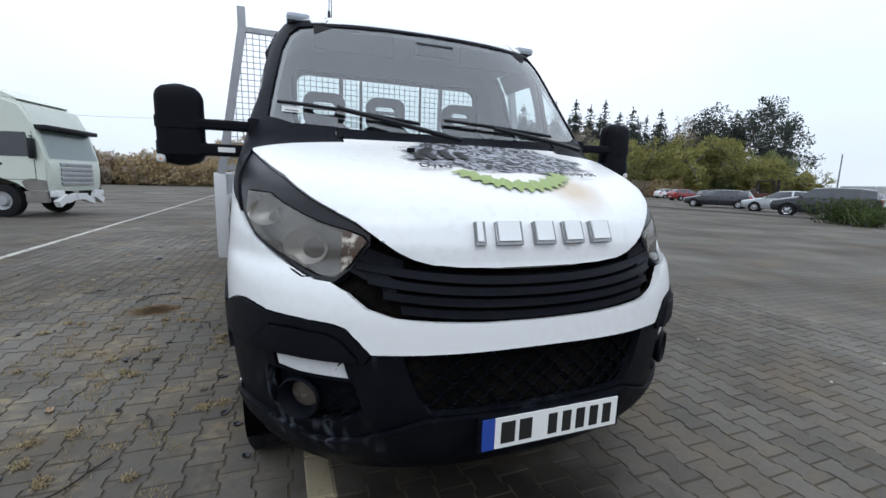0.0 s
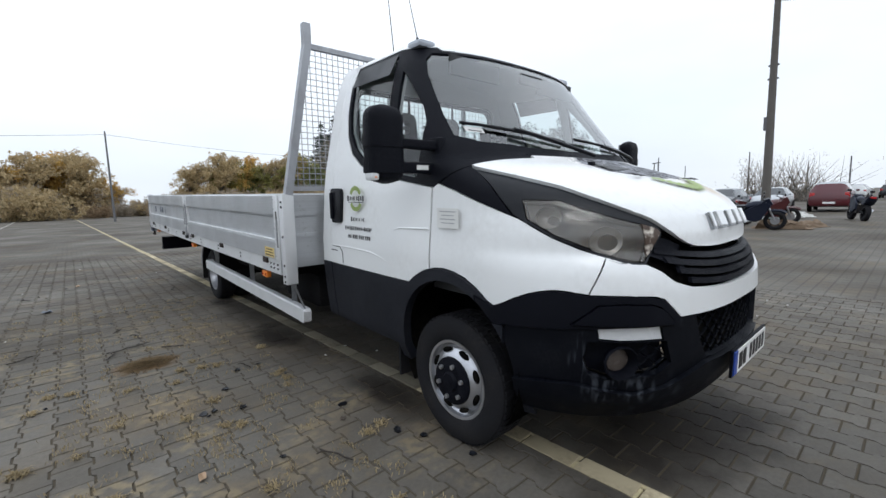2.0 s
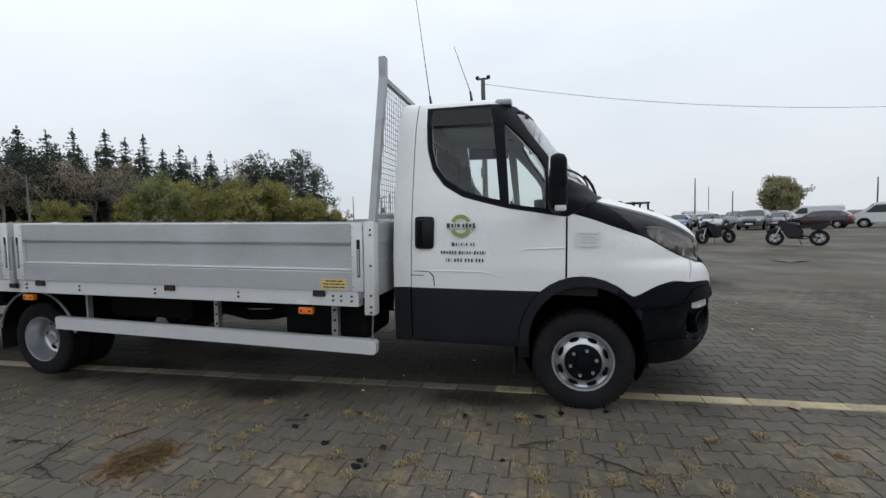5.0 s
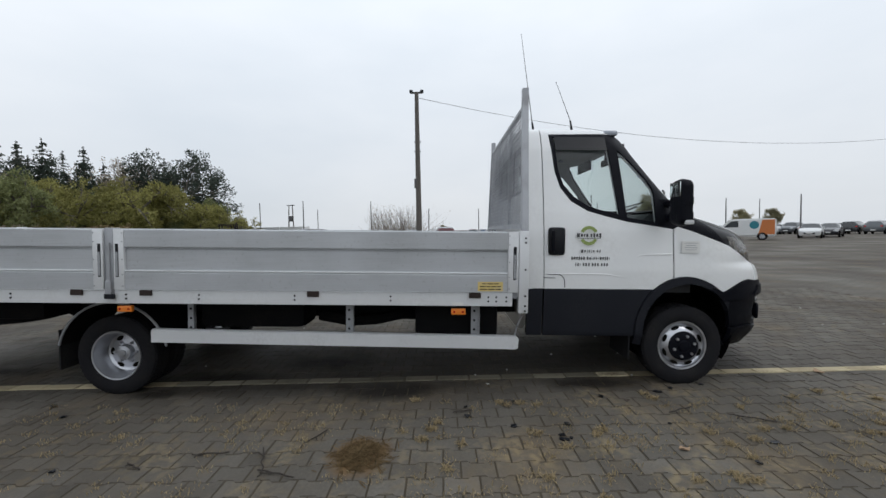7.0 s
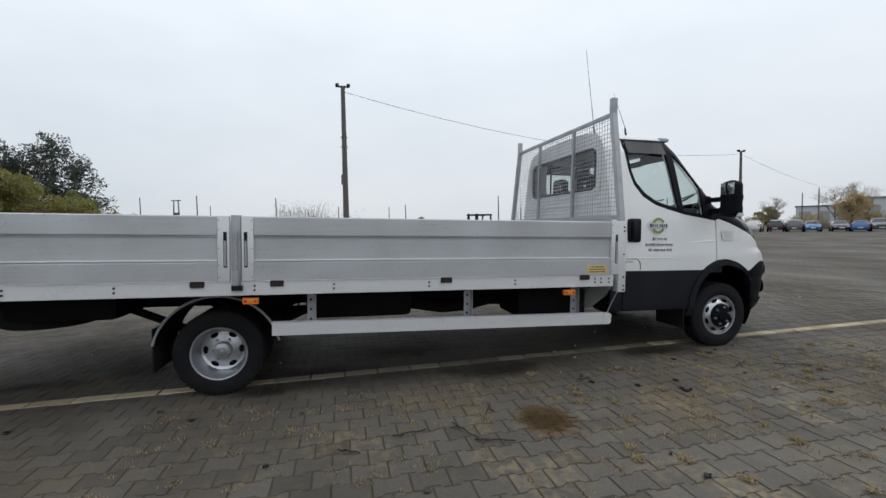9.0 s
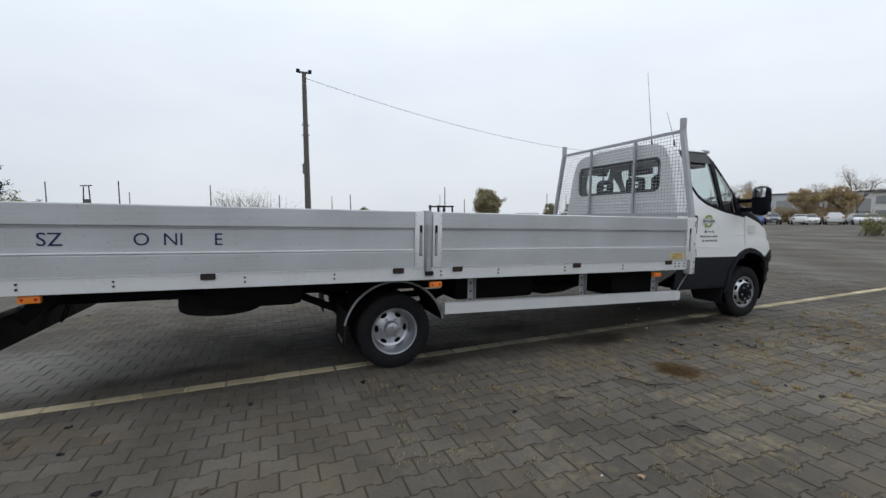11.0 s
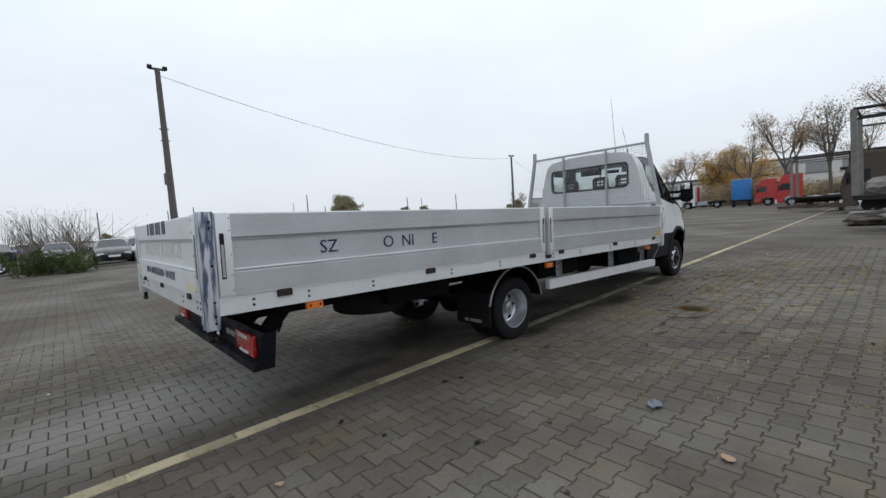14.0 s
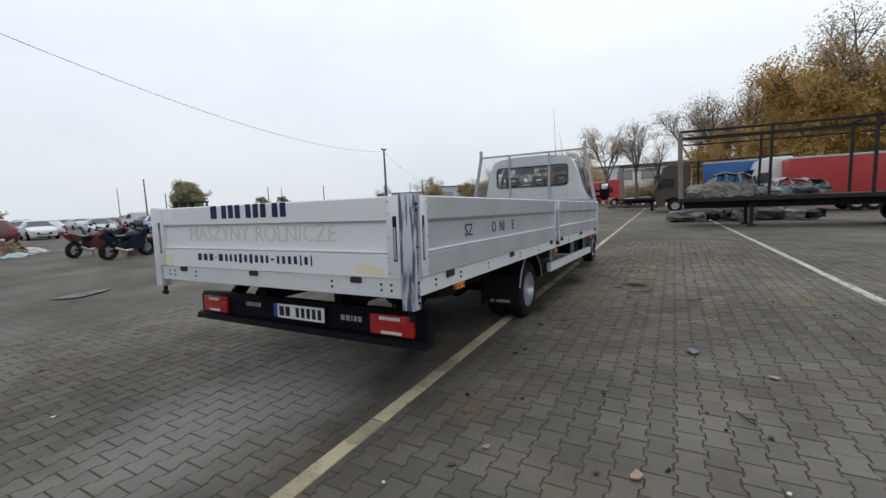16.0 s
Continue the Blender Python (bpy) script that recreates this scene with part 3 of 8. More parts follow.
G = cut_cab()
crown_ = [cab_point(2.325, u) for u in np.linspace(0, 2, 30)]
for a, b in zip(crown_, crown_[1:]):  # crown of the roof
    G["roof"].append([a, b, (0, b[1], 2.327), (0, a[1], 2.327)])
cab = truck
CENTRE = {  # panels that run across the middle
    "windshield": ("windshield", SHIELD, -.006, .0, "tinted laminated windscreen"),
    "header": ("windshield_header", BLACK, 0, .02, ""),
    "cowl": ("cowl", BLACK, -.004, .03, ""),
    "hood": ("bonnet", HOOD, .008, .022, "white bonnet with burnt blistered patch"),
    "bumper_top": ("bumper_top", WHITE, .010, .03, "white painted bumper band"),
    "bumper_lower": ("bumper_lower", SCUFFED, .004, .03, "scuffed black plastic bumper"),
    "bumper_blade": ("bumper_blade", SCUFFED, .022, .03, "scraped lower lip of the bumper"),
    "roof": ("roof_panel", WHITE, .0, .02, ""),
}
for key, (name, mat, push, lip, label) in CENTRE.items():
    smooth_part(name, panel_mesh(G[key], True, push, .003, lip), mat, cab, label)
SIDES = {
    "window": ("door_window", GLASS, -.006, 0, ""),
    "quarter_window": ("quarter_window", GLASS, -.006, 0, ""),
    "window_frame": ("window_surround", BLACK, .002, .02, "black pillar and window surround"),
    "headlight": ("headlight", LENS, -.004, .03, "clouded heat-damaged headlight"),
    "fender_panel": ("wing_panel", BLACK, .002, .02, ""),
    "headlight_frame": ("headlight_frame", GLOSSBLACK, -.006, .03, "black headlight surround"),
    "bumper_step": ("bumper_step", BLACK, .027, .03, ""),
    "bumper_corner": ("bumper_corner", BLACK, .016, .03, ""),
    "running_light": ("running_light", LENSWHITE, -.004, .02, "white running light strip"),
    "arch_flare": ("wheel_arch_flare", CLADDING, .018, .05, ""),
    "fender": ("wing", WHITE, .004, .02, ""),
    "sill": ("sill", CLADDING, .003, .02, ""),
    "door_cladding": ("door_cladding", CLADDING, .004, .02, ""),
    "door": ("door", WHITE, .004, .02, "white cab door with green company emblem"),
    "rear_pillar": ("rear_pillar", WHITE, .002, .02, ""),
}
for key, (name, mat, push, lip, label) in SIDES.items():
    for mir in (False, True):
        smooth_part(name, panel_mesh(G[key], False, push, .003, lip, mir), mat, cab, label)
UPPER = ("roof", "header", "window_frame", "door", "rear_pillar")
smooth_part("inner_lining", panel_mesh(sum((G[k] for k in UPPER), []), True, -.034, 0, 0), LINING, cab)
rest = sum((G[k] for k in G if k not in UPPER + ("body_rest", "arch", "windshield", "window", "quarter_window", "lower_opening", "fog_pocket", "grille", "headlight")), [])
smooth_part("body_inner_shell", panel_mesh(rest, True, -.034, 0, 0), VOID, cab)
smooth_part("grille_backing", panel_mesh(G["grille"], True, -.05, 0, .03), VOID, cab)
smooth_part("intake_backing", panel_mesh(G["lower_opening"], True, -.03, 0, .0), VOID, cab)
for mir in (False, True):
    smooth_part("fog_lamp_recess", panel_mesh(G["fog_pocket"], False, -.045, 0, 0, mir), BLACK, cab)


for sx in (-1, 1):  # dark liners inside the wheel arches
    bm = bmesh.new()
    arc = [(.43 * math.cos(a), .475 + .43 * math.sin(a)) for a in np.linspace(radians(-35), radians(215), 26)]
    va = [bm.verts.new((sx * .50, y, z)) for y, z in arc]
    vb = [bm.verts.new((sx * .955, y, z)) for y, z in arc]
    for k in range(25):
        bm.faces.new((va[k], va[k + 1], vb[k + 1], vb[k]))
    bm.faces.new(va)
    part("arch_liner", bm, VOID, cab)


def front_y(x, z):
    w, d, y = smooth_interp(z, WZ, WV), smooth_interp(z, DZ, DV), smooth_interp(z, ZP, YP)
    return nosed(y + d * (1 - math.sqrt(max(0, 1 - (abs(x) / w) ** 2.7))))


def band(bm, xs, zf, out, thick, zoff=0.0):
    """A slat that follows the front of the cab: thick high, standing out by 'out'."""
    sec = [(-thick / 2, -0.02), (-thick / 2, out * .7), (0, out), (thick / 2, out * .7), (thick / 2, -0.02)]
    rings = []
    for x in xs:
        z = zf(x)
        rings.append([bm.verts.new((x, front_y(x, z + dz) - o, z + dz + zoff)) for dz, o in sec])
    for a, b in zip(rings, rings[1:]):
        for k in range(len(sec) - 1):
            bm.faces.new((a[k], a[k + 1], b[k + 1], b[k]))
    bm.faces.new(rings[0][::-1])
    bm.faces.new(rings[-1])
    return bm


for k, (z0, half) in enumerate(((.925, .46), (.963, .51), (1.0, .55), (1.036, .58))):
    bm = bmesh.new()
    band(bm, np.linspace(-half, half, 33), lambda x: z0 + .052 * (abs(x) / .6) ** 2.2, -.004, .024)
    part("grille_slat", bm, BLACK, cab, "", True)
for sx in (1, -1):  # dark cheeks of the grille beside the slats
    bm = bmesh.new()
    band(bm, np.linspace(.44, .60, 12) * sx, lambda x: 1.075 + .06 * (abs(x) - .44) / .16, -.014, .05)
    band(bm, np.linspace(.47, .61, 12) * sx, lambda x: 1.02 + .07 * (abs(x) - .47) / .14, -.014, .045)
    part("grille_cheek", bm, BLACK, cab, "", True)
# honeycomb of the lower intake
bm = bmesh.new()
for r in range(6):
    z = .597 + r * .037
    band(bm, np.linspace(-.49, .49, 85), lambda x: z + .0135 * math.sin(x * 80 + r * math.pi), -.030, .010)
part("intake_mesh", bm, GLOSSBLACK, cab, "", True)
for sx in (1, -1):
    bm = bmesh.new()
    lathe(bm, [(0, .066), (-.02, .075), (-.03, .07), (-.005, .055), (.03, .052)], 28)
    a = Matrix.Translation((.745 * sx, front_y(.745, .62) + .018, .622)) @ Matrix.Rotation(radians(55 if sx < 0 else 125), 4, "Z")
    fog = part("fog_lamp_ring", bm, BLACK, cab, "", True, a)
    bm = bmesh.new()
    lathe(bm, [(.012, .001), (.014, .035), (.02, .050), (.03, .0505)], 28)
    part("fog_lamp_glass", bm, FOGGLASS, fog, "dull dark fog lamp glass", True)
    bm = bmesh.new()
    for r in range(4):
        band(bm, np.linspace(.57, .68, 17) * sx, lambda x: .58 + r * .034 + .012 * math.sin(x * 90 + r * math.pi), -.03, .009)
    part("fog_lamp_mesh", bm, GLOSSBLACK, cab, "", True)
    smooth_part("headlight_bowl", panel_mesh(G["headlight"], False, -.055, .004, 0, sx > 0), HAZE, cab, "grey headlight housing")
    for q_, z_, r_ in ((.02, 1.135, .078), (.34, 1.215, .060)):
        k_ = min(range(len(G["headlight"])), key=lambda i_: sum((c_[1] - c_[0] - q_) ** 2 + (c_[2] - z_) ** 2 for c_ in G["headlight"][i_]) / len(G["headlight"][i_]))
        c_ = Vector(G["headlight"][k_][0])
        bm = bmesh.new()
        lathe(bm, [(.05, .001), (.042, r_ * .5), (.026, r_ * .85), (.016, r_)], 26)
        part("headlight_reflector", bm, REFLECTOR, cab, "", True, Matrix.Translation((-c_.x * sx, c_.y + .022, c_.z)) @ Matrix.Rotation(radians(60 if sx < 0 else 120), 4, "Z") @ Matrix.Diagonal((1, 1, .8, 1)))
burnt = [f for f in G["headlight"] if -.26 < -sum(c[0] for c in f) / len(f) + sum(c[1] / NOSE for c in f) / len(f) < -.135 and sum(c[2] for c in f) / len(f) > 1.06]
smooth_part("headlight_corner", panel_mesh(burnt, False, .003, .004, .01), TAN, cab, "scorched brown headlight corner")

# raised badge on the bonnet, drawn as plain blocks
for x0, x1 in ((-.222, -.192), (-.15, -.062), (-.012, .062), (.103, .178), (.218, .302)):
    xm = (x0 + x1) / 2
    tilt = Matrix.Translation((xm, front_y(xm, 1.19) - .014, 1.196)) @ Matrix.Rotation(radians(xm * 22), 4, "Z") @ Matrix.Rotation(radians(-24), 4, "X")
    # slightly larger grey block behind the face imitates its shadow edge
    bm = bmesh.new()
    bmesh.ops.create_cube(bm, size=1, matrix=tilt @ Matrix.Translation((.002, .0, -.003)) @ Matrix.Diagonal((x1 - x0 + .004, .020, .082, 1)))
    edge = part("bonnet_badge", bm, BADGESHADE, cab, "raised white badge block on a grey shadow backing")
    bm = bmesh.new()
    bmesh.ops.create_cube(bm, size=1, matrix=tilt @ Matrix.Translation((0, -.006, .002)) @ Matrix.Diagonal((x1 - x0, .018, .078, 1)))
    bmesh.ops.bevel(bm, geom=bm.edges[:], offset=.005, segments=2, affect="EDGES")
    part("badge_face", bm, WHITE, edge, "", True)

# burnt emblem leftover: green gear segment and dark lettering remains on the bonnet
def hood_top(x, y):
    zz = np.linspace(1.10, 1.53, 400)
    yy = np.array([front_y(x, z) for z in zz])
    return float(np.interp(y, yy, zz))


bm = bmesh.new()
ring_o, ring_i = [], []
for k in range(57):
    a = radians(208 + k * 124 / 56)
    ro = 1.0 + (.075 if k % 4 < 2 else 0)
    for lst, r in ((ring_o, ro), (ring_i, .78 + .05 * math.sin(k * .9) + .03 * math.sin(k * 2.3))):
        x, y = .05 + r * .275 * math.cos(a), -.50 + r * .265 * math.sin(a)
        lst.append(bm.verts.new((x, y - .006, hood_top(x, y) + .0155)))
for k in range(56):
    bm.faces.new((ring_o[k], ring_o[k + 1], ring_i[k + 1], ring_i[k]))
part("bonnet_emblem", bm, GREEN, cab, "green gear emblem half burnt away")


def hood_patch(x0, x1, y0, y1, slant=0.0):
    """A strip of vinyl lying on the bonnet."""
    bm = bmesh.new()
    for i in range(5):
        xa, xb = x0 + (x1 - x0) * i / 5, x0 + (x1 - x0) * (i + 1) / 5
        bm.faces.new([bm.verts.new((x + slant * (y - y0), y - .004, hood_top(x, y) + .0155)) for x, y in ((xa, y0), (xb, y0), (xb, y1), (xa, y1))])
    part("bonnet_lettering", bm, GREY_INK, cab, "burnt black lettering remains")


for x0, x1, y0, y1, sl in ((-.31, -.265, -.47, -.26, .5), (-.235, -.195, -.47, -.30, -.1), (-.29, -.21, -.40, -.37, 0), (-.165, -.125, -.46, -.30, 0), (-.10, -.06, -.45, -.33, 0)):
    hood_patch(x0, x1, y0, y1, sl)
for txt, x, y, turn in (("Dystr", -.245, -.575, 4), ("iennych", .36, -.60, -4)):
    slope = math.atan2(hood_top(x, y + .04) - hood_top(x, y - .04), .08)
    wordmark(txt, .062, Matrix.Translation((x, y - .006, hood_top(x, y) + .018)) @ Matrix.Rotation(radians(turn), 4, "Z") @ Matrix.Rotation(slope, 4, "X"), GREY_INK, cab, "bonnet_word", .001, "black lettering half burnt away")

# number plate, front
def number_plate(parent, m):
    bm = bmesh.new()
    bmesh.ops.create_cube(bm, size=1, matrix=Matrix.Diagonal((.545, .13, .012, 1)))
    holder = part("plate_holder", bm, BLACK, parent, "", m=m)
    bm = bmesh.new()
    bmesh.ops.create_cube(bm, size=1, matrix=Matrix.Translation((.021, 0, .008)) @ Matrix.Diagonal((.478, .112, .006, 1)))
    part("plate", bm, PLATEWHITE, holder, "white number plate with plain bars")
    bm = bmesh.new()
    bmesh.ops.create_cube(bm, size=1, matrix=Matrix.Translation((-.2395, 0, .0085)) @ Matrix.Diagonal((.043, .112, .006, 1)))
    part("plate_band", bm, PLATEBLUE, holder, "blue plate band")
    bar_row([.05, .046], .016, .078, Matrix.Translation((-.14, 0, .011)), GREY_INK, holder, "plate_bar")
    bar_row([.034, .034, .034, .034, .034], .021, .078, Matrix.Translation((.105, 0, .011)), GREY_INK, holder, "plate_bar")
    return holder


number_plate(cab, Matrix.Translation((.035, -1.054, .535)) @ Matrix.Rotation(radians(90), 4, "X"))


def shell(bm, cx, cy, w, d, z0, z1, r, n=9):
    """A softly rounded upright housing: superellipse rings whose width swells from both ends."""
    rings = []
    for k in range(n + 1):
        f = k / n
        z = z0 + (z1 - z0) * f
        e = min(1, (1 - max(0, 1 - min(z - z0, z1 - z) / r) ** 2.4) ** .5 * .82 + .18) if r else 1
        rings.append([bm.verts.new((cx + w * e * math.copysign(abs(math.cos(a)) ** .55, math.cos(a)), cy + d * e * math.copysign(abs(math.sin(a)) ** .6, math.sin(a)), z)) for a in np.linspace(0, 2 * math.pi, 28, endpoint=False)])
    for p, q in zip(rings, rings[1:]):
        for k in range(28):
            bm.faces.new((p[k], p[(k + 1) % 28], q[(k + 1) % 28], q[k]))
    bm.faces.new(rings[0][::-1])
    bm.faces.new(rings[-1])
    return bm


def mirror(sx):
    """Long-arm mirror: rounded head, two flat arms that wrap round it, indicator and glass."""
    cx, cy = 1.21 * sx, .20
    base = part("door_mirror", shell(bmesh.new(), cx, cy, .094, .055, 1.385, 1.762, .075, 26), BLACK, cab, "large black long-arm door mirror", True)
    bm = bmesh.new()
    box(bm, cx - .07, cx + .07, cy + .050, cy + .058, 1.62, 1.735, .003)
    part("mirror_glass", bm, CHROME, base, "mirror glass", True)
    for z0, z1 in ((1.560, 1.612), (1.437, 1.498)):
        bm = bmesh.new()
        shell(bm, cx, cy, .0985, .059, z0, z1, 0, 1)
        box(bm, min(.90 * sx, 1.17 * sx), max(.90 * sx, 1.17 * sx), .148, .190, z0 - .002, z1 - .004, .012)
        part("mirror_arm", bm, BLACK, base, "")
    bm = bmesh.new()
    box(bm, min(.87 * sx, .935 * sx), max(.87 * sx, .935 * sx), .13, .26, 1.40, 1.63, .025)
    part("mirror_foot", bm, BLACK, base, "", True)
    bm = bmesh.new()
    x0, x1 = sorted((cx + .058 * sx, cx + .0965 * sx))
    box(bm, x0, x1, cy - .050, cy + .02, 1.400, 1.436, .012)
    lamp = part("mirror_indicator", bm, LENSWHITE, base, "clear indicator lens", True)
    bm = bmesh.new()
    box(bm, x0 + .014, x1 - .014, cy - .052, cy - .03, 1.410, 1.419, .003)
    part("indicator_bulb", bm, ORANGE, lamp, "orange bulb cover", True)
    bm = bmesh.new()
    x0, x1 = sorted((.99 * sx, 1.06 * sx))
    box(bm, x0, x1, .1455, .1482, 1.455, 1.478)
    part("mirror_label", bm, PAPER, base)


mirror(-1)
mirror(1)

# wipers, washer, screen sticker
for x0, x1, z0, z1 in ((-.80, -.30, 1.712, 1.63), (-.05, .45, 1.66, 1.62)):
    pts = [(x, front_y(x, z) - .02, z) for x, z in zip(np.linspace(x0, x1 + .12, 9), np.linspace(z0, z1, 9))]
    w = part("wiper", sweep(bmesh.new(), pts, .009, 6), GLOSSBLACK, cab)
    pts = [(x, front_y(x, z) - .045, z) for x, z in zip(np.linspace(x0 + .25, x1 + .30, 8), np.linspace(z0 - .03, 1.555, 8))]
    part("wiper_arm", sweep(bmesh.new(), pts, .012, 6), GLOSSBLACK, w)
bm = bmesh.new()
box(bm, -.30, -.27, -.36, -.33, 1.475, 1.497, .005)
part("washer_nozzle", bm, BLACK, cab)
for name, mat, off, x0, x1, z0, z1 in (("screen_sticker", PAPER, .003, -.785, -.700, 1.655, 1.690), ("sticker_field", GREY_INK, .0042, -.772, -.713, 1.661, 1.670)):
    bm = bmesh.new()
    bm.faces.new([bm.verts.new((x, front_y(x, z) - off, z)) for x, z in ((x0, z0 + .008), (x1, z0), (x1, z1 - .004), (x0, z1 + .004))])
    part(name, bm, mat, cab)

# roof beacons and aerials
for x in (-.69, .69):
    bm = bmesh.new()
    box(bm, x - .062, x + .062, .52, .65, 2.215, 2.262, .022)
    part("roof_marker_light", bm, BEACON, cab, "smoked roof marker light", True, None)
for (x, y, z), (dx, dy, dz), r in (((-.45, 1.22, 2.31), (.0, .14, .95), .0038), ((-.50, .86, 2.31), (.02, .16, .48), .0032)):
    bm = bmesh.new()
    rod(bm, (x, y, z - .02), (x, y + .02, z + .1), .014, .008)
    rod(bm, (x, y + .02, z + .1), (x + dx, y + dy, z + dz), r, .002, 6)
    part("aerial", bm, GLOSSBLACK, cab)

# cab back wall with its window opening
def ring_face(bm, outer, inner, y):
    vo = [bm.verts.new((a, y, b)) for a, b in outer]
    vi = [bm.verts.new((a, y, b)) for a, b in inner]
    n = len(vo)
    for k in range(n):
        bm.faces.new((vo[k], vo[(k + 1) % n], vi[(k + 1) % n], vi[k]))


def round_rect(x0, x1, z0, z1, r, n=6, fine=0):
    """Rounded rectangle; with fine, its straight sides are divided too."""
    pts = []
    for cx, cz, a0 in ((x1 - r, z1 - r, 0), (x0 + r, z1 - r, 90), (x0 + r, z0 + r, 180), (x1 - r, z0 + r, 270)):
        for k in range(n + 1):
            a = radians(a0 + 90 * k / n)
            pts.append((cx + r * math.cos(a), cz + r * math.sin(a)))
    if fine:
        out = []
        for k, (a, b) in enumerate(zip(pts, pts[1:] + pts[:1])):
            out.append(a)
            if k % (n + 1) == n:
                out += [(a[0] + (b[0] - a[0]) * q / fine, a[1] + (b[1] - a[1]) * q / fine) for q in range(1, fine)]
        return out
    return pts


win_o, win_i = round_rect(-.72, .72, 1.68, 2.13, .09, 6, 14), round_rect(-.685, .685, 1.715, 2.095, .07, 6, 14)
bm = bmesh.new()
prof = [(cab_point(z, 2)[0], z) for z in np.linspace(2.32, .40, 40)]
full = [(-a, b) for a, b in prof][::-1] + prof
full_pts = [(a, b) for a, b in full]
n_in = len(win_o)
# resample the outline by angle so that it pairs with the window
def by_angle(pts, cx, cz, angs):
    out = []
    for a in angs:
        best = None
        for (x1, y1), (x2, y2) in zip(pts, pts[1:] + pts[:1]):
            dx, dy, ex, ey = math.cos(a), math.sin(a), x2 - x1, y2 - y1
            den = dx * ey - dy * ex
            if abs(den) < 1e-9:
                continue
            s_ = ((x1 - cx) * ey - (y1 - cz) * ex) / den
            u_ = ((x1 - cx) * dy - (y1 - cz) * dx) / den
            if s_ > 0 and -1e-6 <= u_ <= 1 + 1e-6:
                best = s_ if best is None else max(best, s_)
        out.append((cx + best * math.cos(a), cz + best * math.sin(a)))
    return out


angs = [math.atan2(b - 1.905, a) for a, b in win_o]
outline = by_angle(full_pts, 0, 1.905, angs)
ring_face(bm, outline, win_o, CAB_REAR + .002)
r = bmesh.ops.extrude_face_region(bm, geom=bm.faces[:])
bmesh.ops.translate(bm, verts=[v for v in r["geom"] if isinstance(v, bmesh.types.BMVert)], vec=(0, -.05, 0))
part("back_wall", bm, WHITE, cab, "white cab back panel")
bm = bmesh.new()
ring_face(bm, [(a * .985, b) for a, b in outline], win_o, CAB_REAR - .056)
part("back_wall_trim", bm, LINING, cab, "grey inner trim")
bm = bmesh.new()
for z0, z1, o in ((1.52, 1.56, .012), (1.30, 1.34, .012)):
    box(bm, -.80, .80, CAB_REAR, CAB_REAR + o, z0, z1, .005)
vo = round_rect(-.80, .80, 1.60, 2.21, .14)
vi = round_rect(-.77, .77, 1.63, 2.18, .12)
ring_face(bm, vo, vi, CAB_REAR + .012)
part("back_wall_pressing", bm, WHITE, cab)
bm = bmesh.new()
ring_face(bm, win_o, win_i, CAB_REAR + .006)
r = bmesh.ops.extrude_face_region(bm, geom=bm.faces[:])
bmesh.ops.translate(bm, verts=[v for v in r["geom"] if isinstance(v, bmesh.types.BMVert)], vec=(0, -.03, 0))
rw = part("rear_window_seal", bm, GLOSSBLACK, cab)
bm = bmesh.new()
for x0, x1 in ((-.685, -.24), (-.225, .225), (.24, .685)):
    pts = round_rect(x0, x1, 1.715, 2.095, .05, 4)
    bm.faces.new([bm.verts.new((a, CAB_REAR - .01, b)) for a, b in pts])
part("rear_window", bm, GLASS, cab)
for x in (-.2325, .2325):
    bm = bmesh.new()
    box(bm, x - .0085, x + .0085, CAB_REAR - .016, CAB_REAR - .004, 1.715, 2.095)
    part("rear_window_bar", bm, GLOSSBLACK, cab)

# interior: floor, dash, wheel, seats
bm = bmesh.new()
box(bm, -.49, .49, -.2, .46, .60, .66)
box(bm, -.93, .93, .46, CAB_REAR - .06, .60, .66)
box(bm, -.9, .9, 1.0, CAB_REAR - .06, .66, 1.0)
part("cab_floor", bm, DASH, cab)
bm = bmesh.new()
prism(bm, [(-.12, 1.47), (.10, 1.515), (.28, 1.50), (.36, 1.43), (.34, 1.2), (.25, .8), (-.1, .8)], "x", -.88, .88)
box(bm, .05, .75, .12, .36, 1.46, 1.54, .03)
part("dashboard", bm, DASH, cab, "", True)
bm = bmesh.new()
sweep(bm, [(.47 + .20 * math.cos(a), .50 + .10 * math.sin(a) , 1.36 + .175 * math.sin(a)) for a in np.linspace(0, 2 * math.pi, 29)], .016, 8)
rod(bm, (.47, .30, 1.28), (.47, .50, 1.36), .035)
bar(bm, (.27, .50, 1.36), (.67, .50, 1.36), .03, .03)
part("steering_wheel", bm, GLOSSBLACK, cab, "", True)
for x, w in ((.47, .25), (-.10, .21), (-.52, .21)):
    bm = bmesh.new()
    box(bm, x - w, x + w, .55, 1.05, .95, 1.10, .04)
    seat = part("seat", bm, SEAT, cab, "dark fabric seat", True)
    bm = bmesh.new()
    prism(bm, [(x - w, 1.05), (x + w, 1.05), (x + w * .9, 1.66), (x + w * .55, 1.72), (x - w * .55, 1.72), (x - w * .9, 1.66)], "y", 1.02, 1.15)
    part("seat_back", bm, SEAT, seat)
    bm = bmesh.new()
    hw = .135
    vo, vi = round_rect(x - hw, x + hw, 1.70, 1.93, .07), round_rect(x - .075, x + .075, 1.775, 1.87, .03)
    ring_face(bm, vo, vi, 1.06)
    r = bmesh.ops.extrude_face_region(bm, geom=bm.faces[:])
    bmesh.ops.translate(bm, verts=[v for v in r["geom"] if isinstance(v, bmesh.types.BMVert)], vec=(0, .07, 0))
    box(bm, x - .08, x + .08, 1.075, 1.10, 1.81, 1.835)
    part("headrest", bm, SEAT, seat)
bm = bmesh.new()
